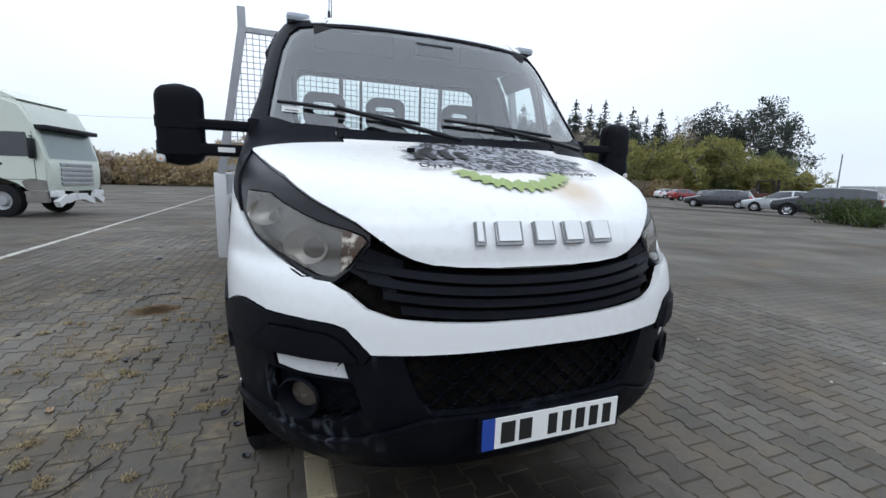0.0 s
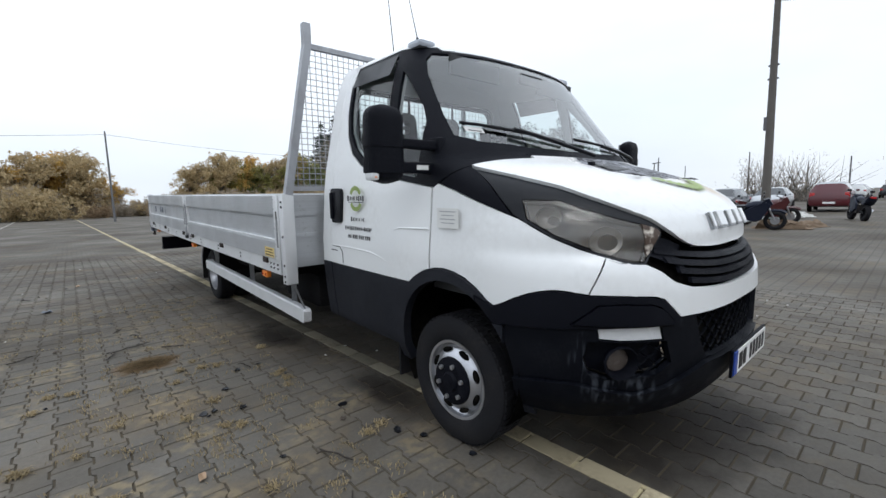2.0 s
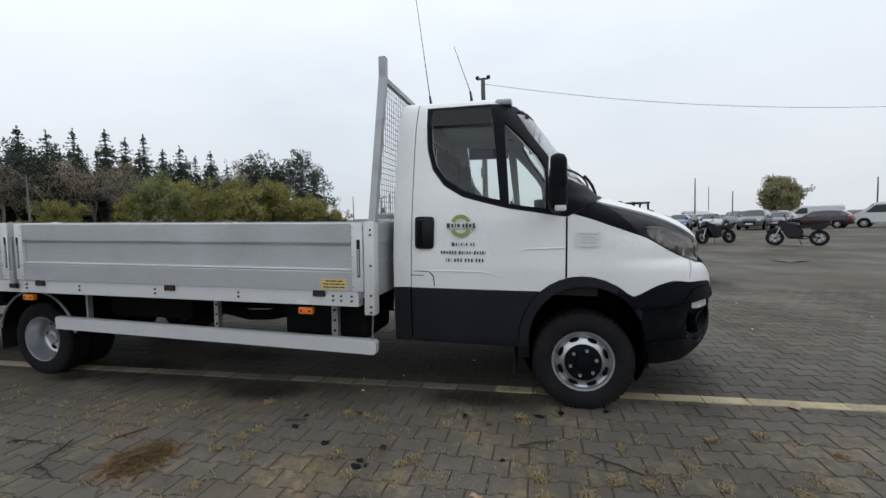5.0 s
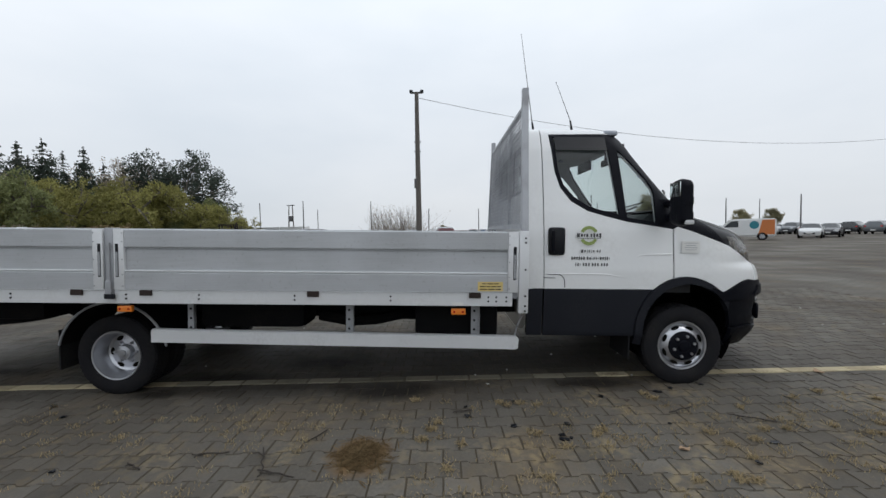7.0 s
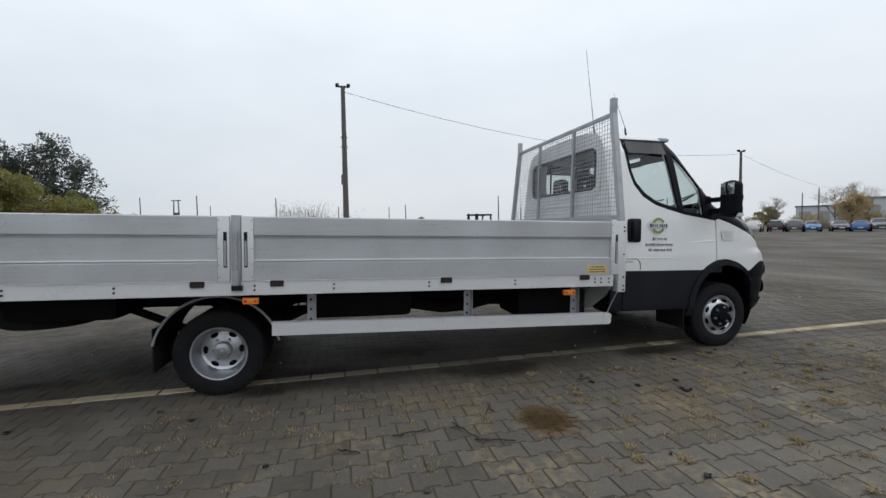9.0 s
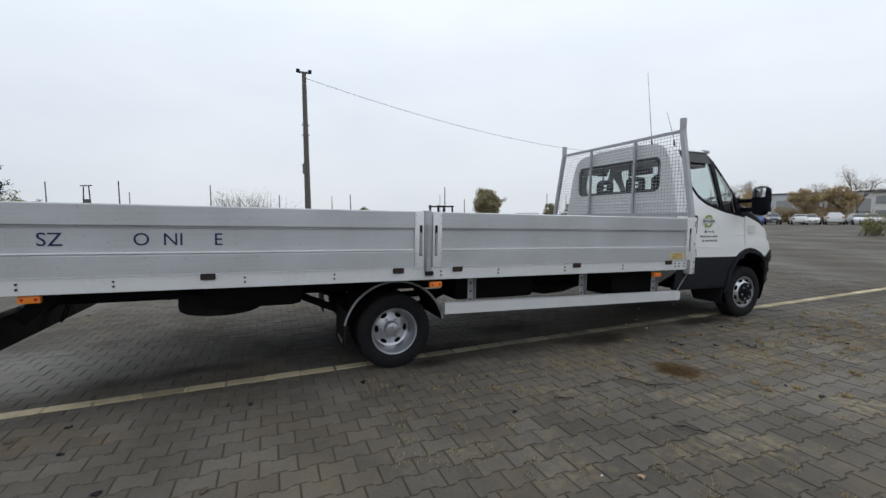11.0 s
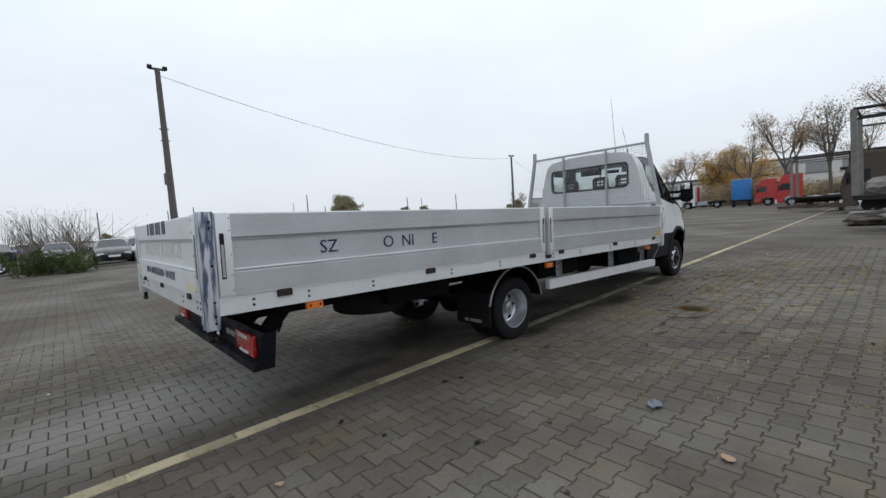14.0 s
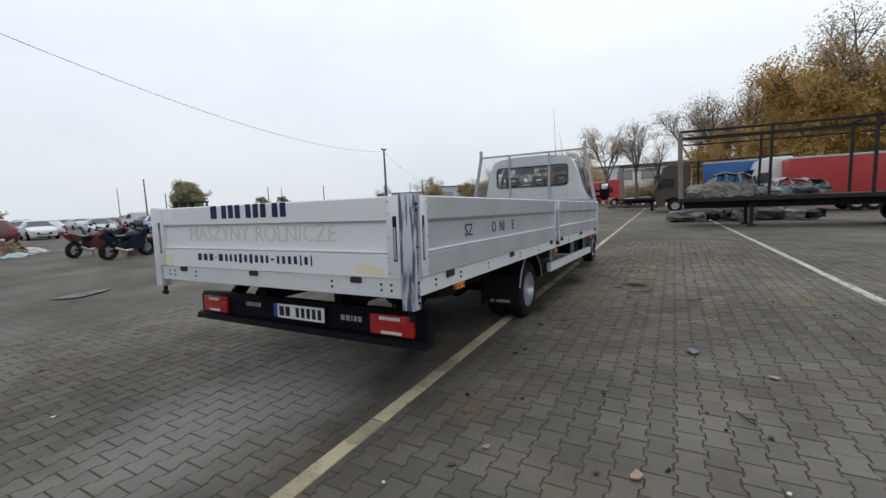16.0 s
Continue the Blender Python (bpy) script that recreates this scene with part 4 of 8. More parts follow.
box(bm, -.10, .12, .30, .33, 2.06, 2.13, .01)
part("interior_mirror", bm, GLOSSBLACK, cab)
for sx in (-1, 1):
    bm = bmesh.new()
    box(bm, sx * .20, sx * .62, .40, .42, 2.05, 2.17, .008)
    part("sun_visor", bm, DASH, cab)
for sx in (-1, 1):  # wind deflectors over the door glass
    bm = bmesh.new()
    vs = []
    for y in np.linspace(.665, 1.12, 8):
        z1, z2 = 2.185, 2.055
        for z in (z1, z2):
            vs.append(bm.verts.new((sx * (smooth_interp(z, WZ, WV) + (.028 if z == z2 else .012)), y, z)))
    for k in range(7):
        bm.faces.new((vs[2 * k], vs[2 * k + 2], vs[2 * k + 3], vs[2 * k + 1]))
    part("wind_deflector", bm, GLOSSBLACK, cab, "smoked wind deflector")
    # door handle
    bm = bmesh.new()
    box(bm, sx * .985, sx * 1.018, 1.065, 1.205, 1.135, 1.372, .028)
    h = part("door_handle", bm, GLOSSBLACK, cab, "black recessed door handle", True)
    bm = bmesh.new()
    box(bm, sx * 1.012, sx * 1.035, 1.155, 1.185, 1.16, 1.345, .01)
    part("handle_grip", bm, BLACK, h, "", True)
    bm = bmesh.new()
    box(bm, sx * 1.0, sx * 1.0095, 1.06, 1.24, .935, .941)
    sweep(bm, [(sx * 1.005, 1.235, .97), (sx * 1.010, 1.10, .967), (sx * 1.012, 1.065, .93), (sx * 1.012, 1.06, .86)], .004, 5)
    part("filler_seam", bm, GLOSSBLACK, cab)
    # swage line pressed into the lower door
    bm = bmesh.new()
    sweep(bm, [(sx * 1.004, 1.235, .972), (sx * 1.012, .95, .975), (sx * 1.014, .70, .972), (sx * 1.012, .58, .95), (sx * 1.008, .46, .915)], .006, 6)
    sweep(bm, [(sx * 1.0, .60, 1.03), (sx * 1.0, .50, 1.105), (sx * 1.002, .40, 1.14), (sx * 1.0, .14, 1.15)], .006, 6)
    part("door_crease", bm, WHITE, cab, "", True)
# emblem and address on the door
YE = .862
em = bmesh.new()
for a0, a1, dz in ((24, 156, .004), (204, 336, -.004)):
    pts = [(math.cos(radians(a)), math.sin(radians(a))) for a in np.linspace(a0, a1, 22)]
    vo, vi = ([em.verts.new((-1.0125, YE - r * c, 1.303 + r * s_ + dz)) for c, s_ in pts] for r in (.078, .050))
    for k in range(21):
        em.faces.new((vo[k], vo[k + 1], vi[k + 1], vi[k]))
part("door_emblem", em, GREEN, cab, "green ring emblem")
for z, y, ws, gap, hs in (
        (1.305, YE, [.024, .016, .010, .016, 0, .014, .015, .016, .016], .010, (.034, .026, .024, .026, 0, .026, .034, .026, .036)),
        (1.280, YE, [.20], 0, (.004,)),
        (1.170, .845, [.018, .011, .004, .011, .004, .011, 0, .010, .008], .011, (.028, .020, .028, .020, .024, .020)),
        (1.110, .845, [.011] * 6 + [0] + [.012, .011, .004, .011, .010, .006, .012, .011, .008, .011, .004], .0095, (.026, .024, .018, .026, .026, .026, 0, .026, .020, .026, .020, .020, .010, .026, .020)),
        (1.055, .835, [.006, .011, .004, 0] + [.012] * 3 + [0] + [.012] * 3 + [0] + [.012] * 3, .0105, (.026,))):
    bar_row(ws, gap, hs, Matrix.Translation((-1.0135, y, z)) @ BX, SOFTINK, cab, "lettering_bar", .001)
bm = bmesh.new()
plain_bars(bm, [.155], 0, .100, Matrix.Translation((-1.0045, -.016, 1.212)) @ BX)
ws_ = part("wing_sticker", bm, PAPER, cab, "pale paper sticker")
for k, w in enumerate((.12, .09, .11, .10)):
    bar_row([w], 0, .004, Matrix.Translation((-1.0066, -.016, 1.245 - k * .019)) @ BX, GALV, ws_, "sticker_bar", .0005)


# ------------------------------------------------------------------ wheels, chassis and bed
YR = 4.96  # rear axle
TYRE = [(-.085, .215), (-.10, .235), (-.103, .275), (-.098, .315), (-.085, .338), (-.06, .345), (.06, .345), (.085, .338), (.098, .315), (.103, .275), (.10, .235), (.085, .215)]


def wheel(side, y, x, front):
    """side -1: the outer face looks towards -x. Modelled facing -x."""
    z = .345 - math.tan(radians(RAKE)) * y
    m = Matrix.Translation((x, y, z)) @ (Matrix.Identity(4) if side < 0 else Matrix.Rotation(math.pi, 4, "Z"))
    bm = bmesh.new()
    lathe(bm, TYRE, 56)
    w = part("front_wheel" if front else "rear_wheel", bm, RUBBER, truck, "black road tyre on a steel rim", True, m)
    bm = bmesh.new()
    for k in range(56):  # tread blocks
        a = 2 * math.pi * k / 56
        for xx in (-.055, 0, .055):
            bmesh.ops.create_cube(bm, size=1, matrix=Matrix.Rotation(a + (.05 if xx == 0 else 0), 4, "X") @ Matrix.Translation((xx, 0, .345)) @ Matrix.Diagonal((.045, .026, .010, 1)))
    tagged(part("tread", bm, RUBBER, w), kind="stuff")
    bm = bmesh.new()
    if front:
        lathe(bm, [(.06, .214), (-.075, .218), (-.088, .214), (-.086, .200), (-.066, .194), (-.058, .180), (-.075, .165), (-.098, .135), (-.104, .11), (-.10, .10), (-.10, .001)], 48)
        part("rim", bm, STEEL, w, "polished steel rim", True)
        for k in range(8):
            a = 2 * math.pi * (k + .5) / 8
            bm = bmesh.new()
            bmesh.ops.create_uvsphere(bm, u_segments=14, v_segments=8, radius=1, matrix=Matrix.Rotation(a, 4, "X") @ Matrix.Translation((-.081, 0, .164)) @ Matrix.Diagonal((.016, .036, .015, 1)))
            part("rim_slot", bm, VOID, w, "", True)
        bm = bmesh.new()
        lathe(bm, [(-.085, .132), (-.112, .126), (-.119, .10), (-.119, .055), (-.132, .045), (-.135, .001)], 30)
        part("hub_cap", bm, BLACK, w, "black hub cap", True)
        for k in range(6):
            a = 2 * math.pi * k / 6 + .25
            bm = bmesh.new()
            c = Matrix.Rotation(a, 4, "X") @ Vector((0, 0, .090))
            rod(bm, (-.11, c.y, c.z), (-.132, c.y, c.z), .0145, .012, 6)
            part("wheel_nut", bm, STEEL, w)
    else:
        lathe(bm, [(.06, .214), (-.08, .220), (-.096, .216), (-.094, .204), (-.06, .196), (-.04, .185), (.0, .178), (.03, .170), (.042, .15), (.038, .12), (.03, .10), (.03, .001)], 48)
        part("rim", bm, STEEL, w, "grey deep-dish steel rim", True)
        for k in range(6):
            a = 2 * math.pi * (k + .5) / 6
            bm = bmesh.new()
            bmesh.ops.create_uvsphere(bm, u_segments=14, v_segments=8, radius=1, matrix=Matrix.Rotation(a, 4, "X") @ Matrix.Translation((.040, 0, .138)) @ Matrix.Diagonal((.012, .034, .019, 1)))
            part("rim_slot", bm, VOID, w, "", True)
            bm = bmesh.new()
            c = Matrix.Rotation(a, 4, "X") @ Vector((0, 0, .093))
            rod(bm, (.03, c.y, c.z), (.0, c.y, c.z), .014, .012, 6)
            part("wheel_nut", bm, STEEL, w)
        bm = bmesh.new()
        lathe(bm, [(.035, .072), (-.015, .062), (-.02, .03), (-.03, .026), (-.032, .001)], 26)
        part("hub", bm, STEEL, w, "", True)
    return w


for sx in (-1, 1):
    wheel(sx, 0, .865 * sx, True)
    wheel(sx, YR, .875 * sx, False)
    wheel(sx, YR, .645 * sx, False)

# rear mudguards and flaps
ZR = .345 - math.tan(radians(RAKE)) * YR
for sx in (-1, 1):
    bm = bmesh.new()
    pts = [(YR + .475 * math.cos(a), ZR + .475 * math.sin(a)) for a in np.linspace(radians(12), radians(168), 20)]
    inn = [(YR + .455 * math.cos(a), ZR + .455 * math.sin(a)) for a in np.linspace(radians(12), radians(168), 20)]
    for x0, x1 in ((sx * .53, sx * 1.0),):
        va = [bm.verts.new((x0, a, b)) for a, b in pts + inn[::-1]]
        vb = [bm.verts.new((x1, a, b)) for a, b in pts + inn[::-1]]
        n_ = len(va)
        for k in range(n_):
            bm.faces.new((va[k], va[(k + 1) % n_], vb[(k + 1) % n_], vb[k]))
    g = part("rear_mudguard", bm, CHASSIS, truck, "black plastic mudguard", True)
    bm = bmesh.new()
    sweep(bm, [(sx * 1.0, a, b) for a, b in pts], .011, 6)
    part("mudguard_edge", bm, GALV, g, "pale edge strip")
    bm = bmesh.new()
    box(bm, sx * .54, sx * 1.0, YR + .455, YR + .467, .10, .45)
    part("mud_flap", bm, RUBBER, g, "black rubber mud flap")
    bm = bmesh.new()
    plain_bars(bm, [.05, .16], .02, .035, Matrix.Translation((sx * .77, YR + .468, .145)) @ BY)
    part("flap_mark", bm, GALV, g)
    bm = bmesh.new()
    box(bm, sx * .60, sx * .97, .47, .482, .22, .50)
    part("front_mud_flap", bm, RUBBER, truck, "black rubber mud flap")

# ladder frame, axle, tanks
for sx in (-1, 1):
    bm = bmesh.new()
    box(bm, sx * .36, sx * .43, .2, 7.75, .52, .70)
    part("chassis_rail", bm, CHASSIS, truck)
    for y in np.arange(1.7, 7.9, .62):
        bm = bmesh.new()
        box(bm, sx * .40, sx * 1.08, y - .03, y + .03, .70, .76)
        part("bed_crossmember", bm, CHASSIS, truck)
    bm = bmesh.new()
    sweep(bm, [(sx * .52, YR - .75, ZR + .30), (sx * .52, YR - .3, ZR + .10), (sx * .52, YR, ZR + .05), (sx * .52, YR + .4, ZR + .12), (sx * .52, YR + .85, ZR + .32)], .035, 8)
    part("leaf_spring", bm, CHASSIS, truck)
bm = bmesh.new()
rod(bm, (-.8, YR, ZR), (.8, YR, ZR), .06)
bmesh.ops.create_uvsphere(bm, u_segments=16, v_segments=10, radius=.16, matrix=Matrix.Translation((0, YR, ZR)))
part("rear_axle", bm, CHASSIS, truck, "", True)
bm = bmesh.new()
rod(bm, (-.72, 0, .33), (.72, 0, .33), .05)
box(bm, -.45, .45, -.35, .5, .30, .62, .05)
part("front_axle", bm, CHASSIS, truck)
bm = bmesh.new()
rod(bm, (0, .5, .5), (0, 5.0, .36), .04)
part("prop_shaft", bm, CHASSIS, truck)
bm = bmesh.new()
box(bm, -.95, -.45, 1.62, 2.35, .40, .68, .05)
part("battery_box", bm, CHASSIS, truck, "", True)
bm = bmesh.new()
box(bm, -.85, -.45, 3.35, 4.30, .44, .72, .07)
part("fuel_tank", bm, CHASSIS, truck, "", True)
bm = bmesh.new()
sweep(bm, [(-.50, 2.2, .50), (-.55, 2.5, .52), (-.58, 2.75, .47), (-.56, 3.0, .45), (-.55, 3.3, .5)], .05, 8)
part("exhaust_pipe", bm, CHASSIS, truck, "", True)
bm = bmesh.new()
box(bm, -.80, .80, 5.75, 6.55, .475, .73, .09)
part("underbed_box", bm, CHASSIS, truck, "", True)

bm = bmesh.new()
lathe(bm, TYRE, 40)
lathe(bm, [(.05, .22), (.03, .18), (.03, .001)], 30)
part("spare_wheel", bm, RUBBER, truck, "spare wheel slung under the bed", True, Matrix.Translation((-.35, 6.45, .50)) @ Matrix.Rotation(math.pi / 2, 4, "Y"))
for x in (-.62, -.08):
    bm = bmesh.new()
    bar(bm, (x, 6.45, .58), (x, 6.45, .79), .05, .05, (0, 1, 0))
    part("spare_wheel_hanger", bm, CHASSIS, truck)
# bed floor and its edge rails
BW, Y0, Y1, ZT = 1.252, 1.50, 8.10, 1.33
XI = BW - .075  # inner face of the posts
bm = bmesh.new()
box(bm, -XI - .03, XI + .03, Y0, Y1 - .03, .79, .845)
part("bed_floor", bm, GALV, truck, "worn grey bed floor")


def drop_side(name, length, m):
    """A ribbed aluminium drop side, modelled along +x with its outer face towards -y, hinged at z 0."""
    H = ZT - .848
    prof = [(0, 0), (-.012, .0), (-.012, .132), (-.006, .148), (.008, .156), (.008, .318), (.016, .322), (.016, .338), (-.012, .341), (-.012, H - .008), (-.004, H), (.022, H), (.022, 0)]
    bm = bmesh.new()
    e = .085
    va = [bm.verts.new((e, y - .010, z)) for y, z in prof]
    vb = [bm.verts.new((length - e, y - .010, z)) for y, z in prof]
    n_ = len(prof)
    for k in range(n_):
        bm.faces.new((va[k], va[(k + 1) % n_], vb[(k + 1) % n_], vb[k]))
    bm.faces.new(va[::-1])
    bm.faces.new(vb)
    ob = part(name, bm, TAILALU if name == "tailgate" else ALU, truck, "pale ribbed tailgate" if name == "tailgate" else "grey ribbed aluminium drop side", m=m)
    bm = bmesh.new()
    box(bm, e, length - e, -.028, -.004, .146, .156, .003)
    part("bright_ridge", bm, ALUBRIGHT, ob)
    for x in (0, length - e):
        bm = bmesh.new()
        box(bm, x + .002, x + e - .001, -.026, .012, 0, H, .004)
        end = part("end_cap", bm, ALUBRIGHT, ob, "", True)
        bm = bmesh.new()
        xc = x + (.030 if x == 0 else e - .030)
        box(bm, xc - .013, xc + .013, -.0275, -.02, .10, .365, .003)
        part("latch_slot", bm, GLOSSBLACK, end)
        bm = bmesh.new()
        box(bm, xc - .008, xc + .008, -.031, -.026, .11, .30, .002)
        part("latch_bar", bm, GALV, end)
        xr = x + (e - .012 if x == 0 else .012)
        for z in (.03, .12, .24, .38, .45):
            part("rivet", rod(bmesh.new(), (xr, -.025, z), (xr, -.030, z), .005, seg=8), GALV, end)
    return ob


def side_matrix(sx, y_a, y_b):
    # maps +x of the panel to the truck's length; outer face outwards
    if sx < 0:
        return Matrix(((0, 1, 0, -BW + .012), (-1, 0, 0, y_b), (0, 0, 1, .848), (0, 0, 0, 1)))
    return Matrix(((0, -1, 0, BW - .012), (1, 0, 0, y_a), (0, 0, 1, .848), (0, 0, 0, 1)))


for sx in (-1, 1):
    drop_side("front_drop_side", 4.715 - 1.507, side_matrix(sx, 1.507, 4.715))
    drop_side("rear_drop_side", 8.035 - 4.795, side_matrix(sx, 4.795, 8.035))
    # edge rail of the floor with hinges and bolts
    bm = bmesh.new()
    box(bm, sx * (XI - .01), sx * (BW - .002), Y0 + .05, Y1 - .06, .735, .842, .004)
    rail = part("bed_edge_rail", bm, ALUBRIGHT, truck, "pale aluminium edge rail")
    for y in (1.85, 3.14, 4.47, 5.02, 6.44, 7.66):
        bm = bmesh.new()
        box(bm, sx * (BW - .004), sx * (BW + .012), y - .048, y + .048, .800, .846, .006)
        part("hinge", bm, RUST, rail, "rusty hinge")
    for y in (1.60, 1.68, 1.743, 2.523, 3.288, 4.05, 4.63, 5.55, 6.2, 7.0, 7.5, 7.85):
        for z in (.775, .808):
            part("rail_bolt", rod(bmesh.new(), (sx * (BW - .004), y, z), (sx * (BW + .004), y, z), .008, seg=8), GLOSSBLACK, rail)
    # posts
    for name, ya, yb, zb, mat in (("front_post", 1.425, 1.502, .68, GALV), ("middle_post", 4.722, 4.788, .80, GALV), ("rear_post", 8.038, 8.115, .66, GALV)):
        bm = bmesh.new()
        box(bm, sx * XI, sx * (BW + .004), ya, yb, zb, ZT + .008, .006)
        p = part(name, bm, WORN if name == "rear_post" and sx < 0 else (ALUBRIGHT if name != "middle_post" else mat), truck, "scuffed steel bed post", True)
        bm = bmesh.new()
        ym = (ya + yb) / 2
        if name == "middle_post":
            box(bm, sx * (BW + .004), sx * (BW + .018), ym - .014, ym + .014, .90, 1.22, .004)
            box(bm, sx * (BW + .004), sx * (BW + .026), ym - .022, ym + .022, .80, .92, .006)
            part("post_latch", bm, GALV, p)
            bm = bmesh.new()
            box(bm, sx * (BW + .004), sx * (BW + .03), ym - .045, ym + .03, .775, .815, .006)
            part("latch_foot", bm, GLOSSBLACK, p)
        else:
            bm.free()
            for z in (1.28, 1.245, 1.03, .82, .74, .70):
                bm = bmesh.new()
                rod(bm, (sx * (BW + .003), ym - .012, z), (sx * (BW + .010), ym - .012, z), .008, seg=8)
                part("post_bolt", bm, GLOSSBLACK, p)
    # side guard
    bm = bmesh.new()
    va = [(sx * 1.10, 1.56, .353), (sx * 1.10, 4.53, .388)]
    for (x, ya, za), (_, yb, zb) in ((va[0], va[1]),):
        c = []
        for y, z in ((ya, za), (yb, zb)):
            c.append([bm.verts.new(p) for p in ((x + .03 * sx, y, z), (x + .03 * sx, y, z + .098), (x + .018 * sx, y, z + .108), (x - .02 * sx, y, z + .108), (x - .02 * sx, y, z))])
        for k in range(5):
            bm.faces.new((c[0][k], c[0][(k + 1) % 5], c[1][(k + 1) % 5], c[1][k]))
        bm.faces.new(c[0][::-1])
        bm.faces.new(c[1])
    guard = part("side_guard", bm, ALUBRIGHT, truck, "pale aluminium side guard rail")
    bm = bmesh.new()
    prism(bm, [(1.56, .353), (1.50, .352), (1.478, .365), (1.472, .44), (1.49, .457), (1.56, .461)], "x", sx * 1.078, sx * 1.134)
    part("guard_end_cap", bm, ALUBRIGHT, guard, "", True)
    for y, z in ((1.83, .46), (2.89, .47), (4.23, .485)):
        bm = bmesh.new()
        box(bm, sx * 1.055, sx * 1.062, y - .035, y + .035, z - .05, .74)
        box(bm, sx * 1.062, sx * 1.095, y - .035, y - .030, z - .05, .74)
        br = part("guard_bracket", bm, GALV, guard)
        for k in (.50, .58, .66):
            bm = bmesh.new()
            rod(bm, (sx * 1.061, y + .008, k), (sx * 1.067, y + .008, k), .010, seg=8)
            part("bracket_hole", bm, VOID, br)
    bm = bmesh.new()
    sweep(bm, [(sx * 1.20, 1.463, .685), (sx * 1.175, 1.475, .62), (sx * 1.14, 1.495, .53), (sx * 1.11, 1.505, .45)], .006, 7)
    part("guard_stay", bm, GALV, guard)
    for y, z in ((1.98, .685), (4.665, .688), (7.45, .706)):
        bm = bmesh.new()
        box(bm, sx * (BW - .055), sx * (BW - .02), y - .058, y + .058, z - .025, z + .025, .008)
        o = part("marker_lamp", bm, ORANGE, truck, "orange side marker lamp", True)
        for d in (-.035, .035):
            bm = bmesh.new()
            rod(bm, (sx * (BW - .021), y + d, z), (sx * (BW - .016), y + d, z), .009, seg=8)
            part("marker_screw", bm, REDLENS, o)
for y0, y1, z0, z1, mat, nm in ((1.63, 1.83, .858, .933, YELLOWST, "yellow_load_sticker"), (1.94, 2.03, .738, .765, PAPER, "white_rail_sticker")):
    bm = bmesh.new()
    box(bm, -BW - .0115 if z0 > .8 else -BW - .002, -BW, y0, y1, z0, z1)
    st_ = part(nm, bm, mat, truck, "faded yellow sticker" if mat is YELLOWST else "")
    if mat is YELLOWST:
        for zz, ws in ((.917, [.03, .05, .035]), (.895, [.045, .03, .04, .025]), (.873, [.06, .05, .04])):
            bar_row(ws, .008, .008, Matrix.Translation((-BW - .0115, 1.73, zz)) @ BX, RUST, st_, "sticker_bar", .001)
# letters left on the rear right drop side
for txt, y in (("SZ", 7.33), ("O", 6.837), ("NI", 6.65), ("E", 6.37)):
    wordmark(txt, .125, Matrix.Translation((-BW + .008, y, 1.088)) @ BX, NAVY, truck, "side_letters", .001)

# tailgate
tg = drop_side("tailgate", 2 * XI, Matrix(((-1, 0, 0, XI), (0, -1, 0, Y1 - .01), (0, 0, 1, .848), (0, 0, 0, 1))))
bm = bmesh.new()
box(bm, -XI + .01, XI - .01, Y1 - .06, Y1, .725, .842, .004)
trail = part("tail_edge_rail", bm, ALUBRIGHT, truck, "dented white edge rail")
for x in (.87, 0.05, -.85):
    bm = bmesh.new()
    box(bm, x - .04, x + .04, Y1 - .004, Y1 + .012, .805, .842, .006)
    part("hinge", bm, RUST, trail, "rusty hinge")
for x in (1.07, 1.0, .72, -.66, -1.03, -1.1):
    bm = bmesh.new()
    for z in (.77, .805):
        rod(bm, (x, Y1 - .004, z), (x, Y1 + .004, z), .008, seg=8)
    part("rail_bolt", bm, GLOSSBLACK, trail)
YT = Y1 + .024
bar_row([.07, .01, .052, .052, .052, .016, .052, .052, .052, .016, .052, .052], .0225, (.098, 0, .098, .098, .098, 0, .098, .098, .098, 0, .098, .098), Matrix.Translation((.077, YT - .0118, 1.278)) @ BY, NAVY, truck, "number_bar")
for txt, x in (("MASZYNY", .43), ("ROLNICZE", -.34)):
    wordmark(txt, .165, Matrix.Translation((x, YT - .0307, 1.108)) @ BY @ Matrix.Diagonal((.93, 1, 1, 1)), GHOST, truck, "faded_lettering", .001, "ghost of removed lettering")
bar_row([.042, .042, .042, .012, .047, .027, .022, .025, .027, .030, .027, .030, .027, .022, .030, .022, .027, .027, .027, .012, .027, .010], .027, (.054, .054, .054, .014, .054, .054, .054, .054, .070, .054, .070), Matrix.Translation((.07, YT - .0118, .932)) @ BY, NAVY, truck, "address_bar")
for x0, x1, z0, z1 in ((.99, 1.14, .865, .955), (-1.06, -.85, .862, .925)):
    bm = bmesh.new()
    bm.faces.new([bm.verts.new((a, YT - .0112, b)) for a, b in ((x0, z0), (x1, z0 + .004), (x1, z1 - .03), (x1 - .03, z1), (x0 + .05, z1 - .012), (x0 + .02, z1 - .03), (x0, z1 - .025))])
    part("torn_sticker", bm, CREAM, truck, "torn yellowish sticker")
bm = bmesh.new()
box(bm, .95, 1.085, YT - .0135, YT - .0112, 1.225, 1.31)
part("blank_sticker", bm, PAPER, truck)

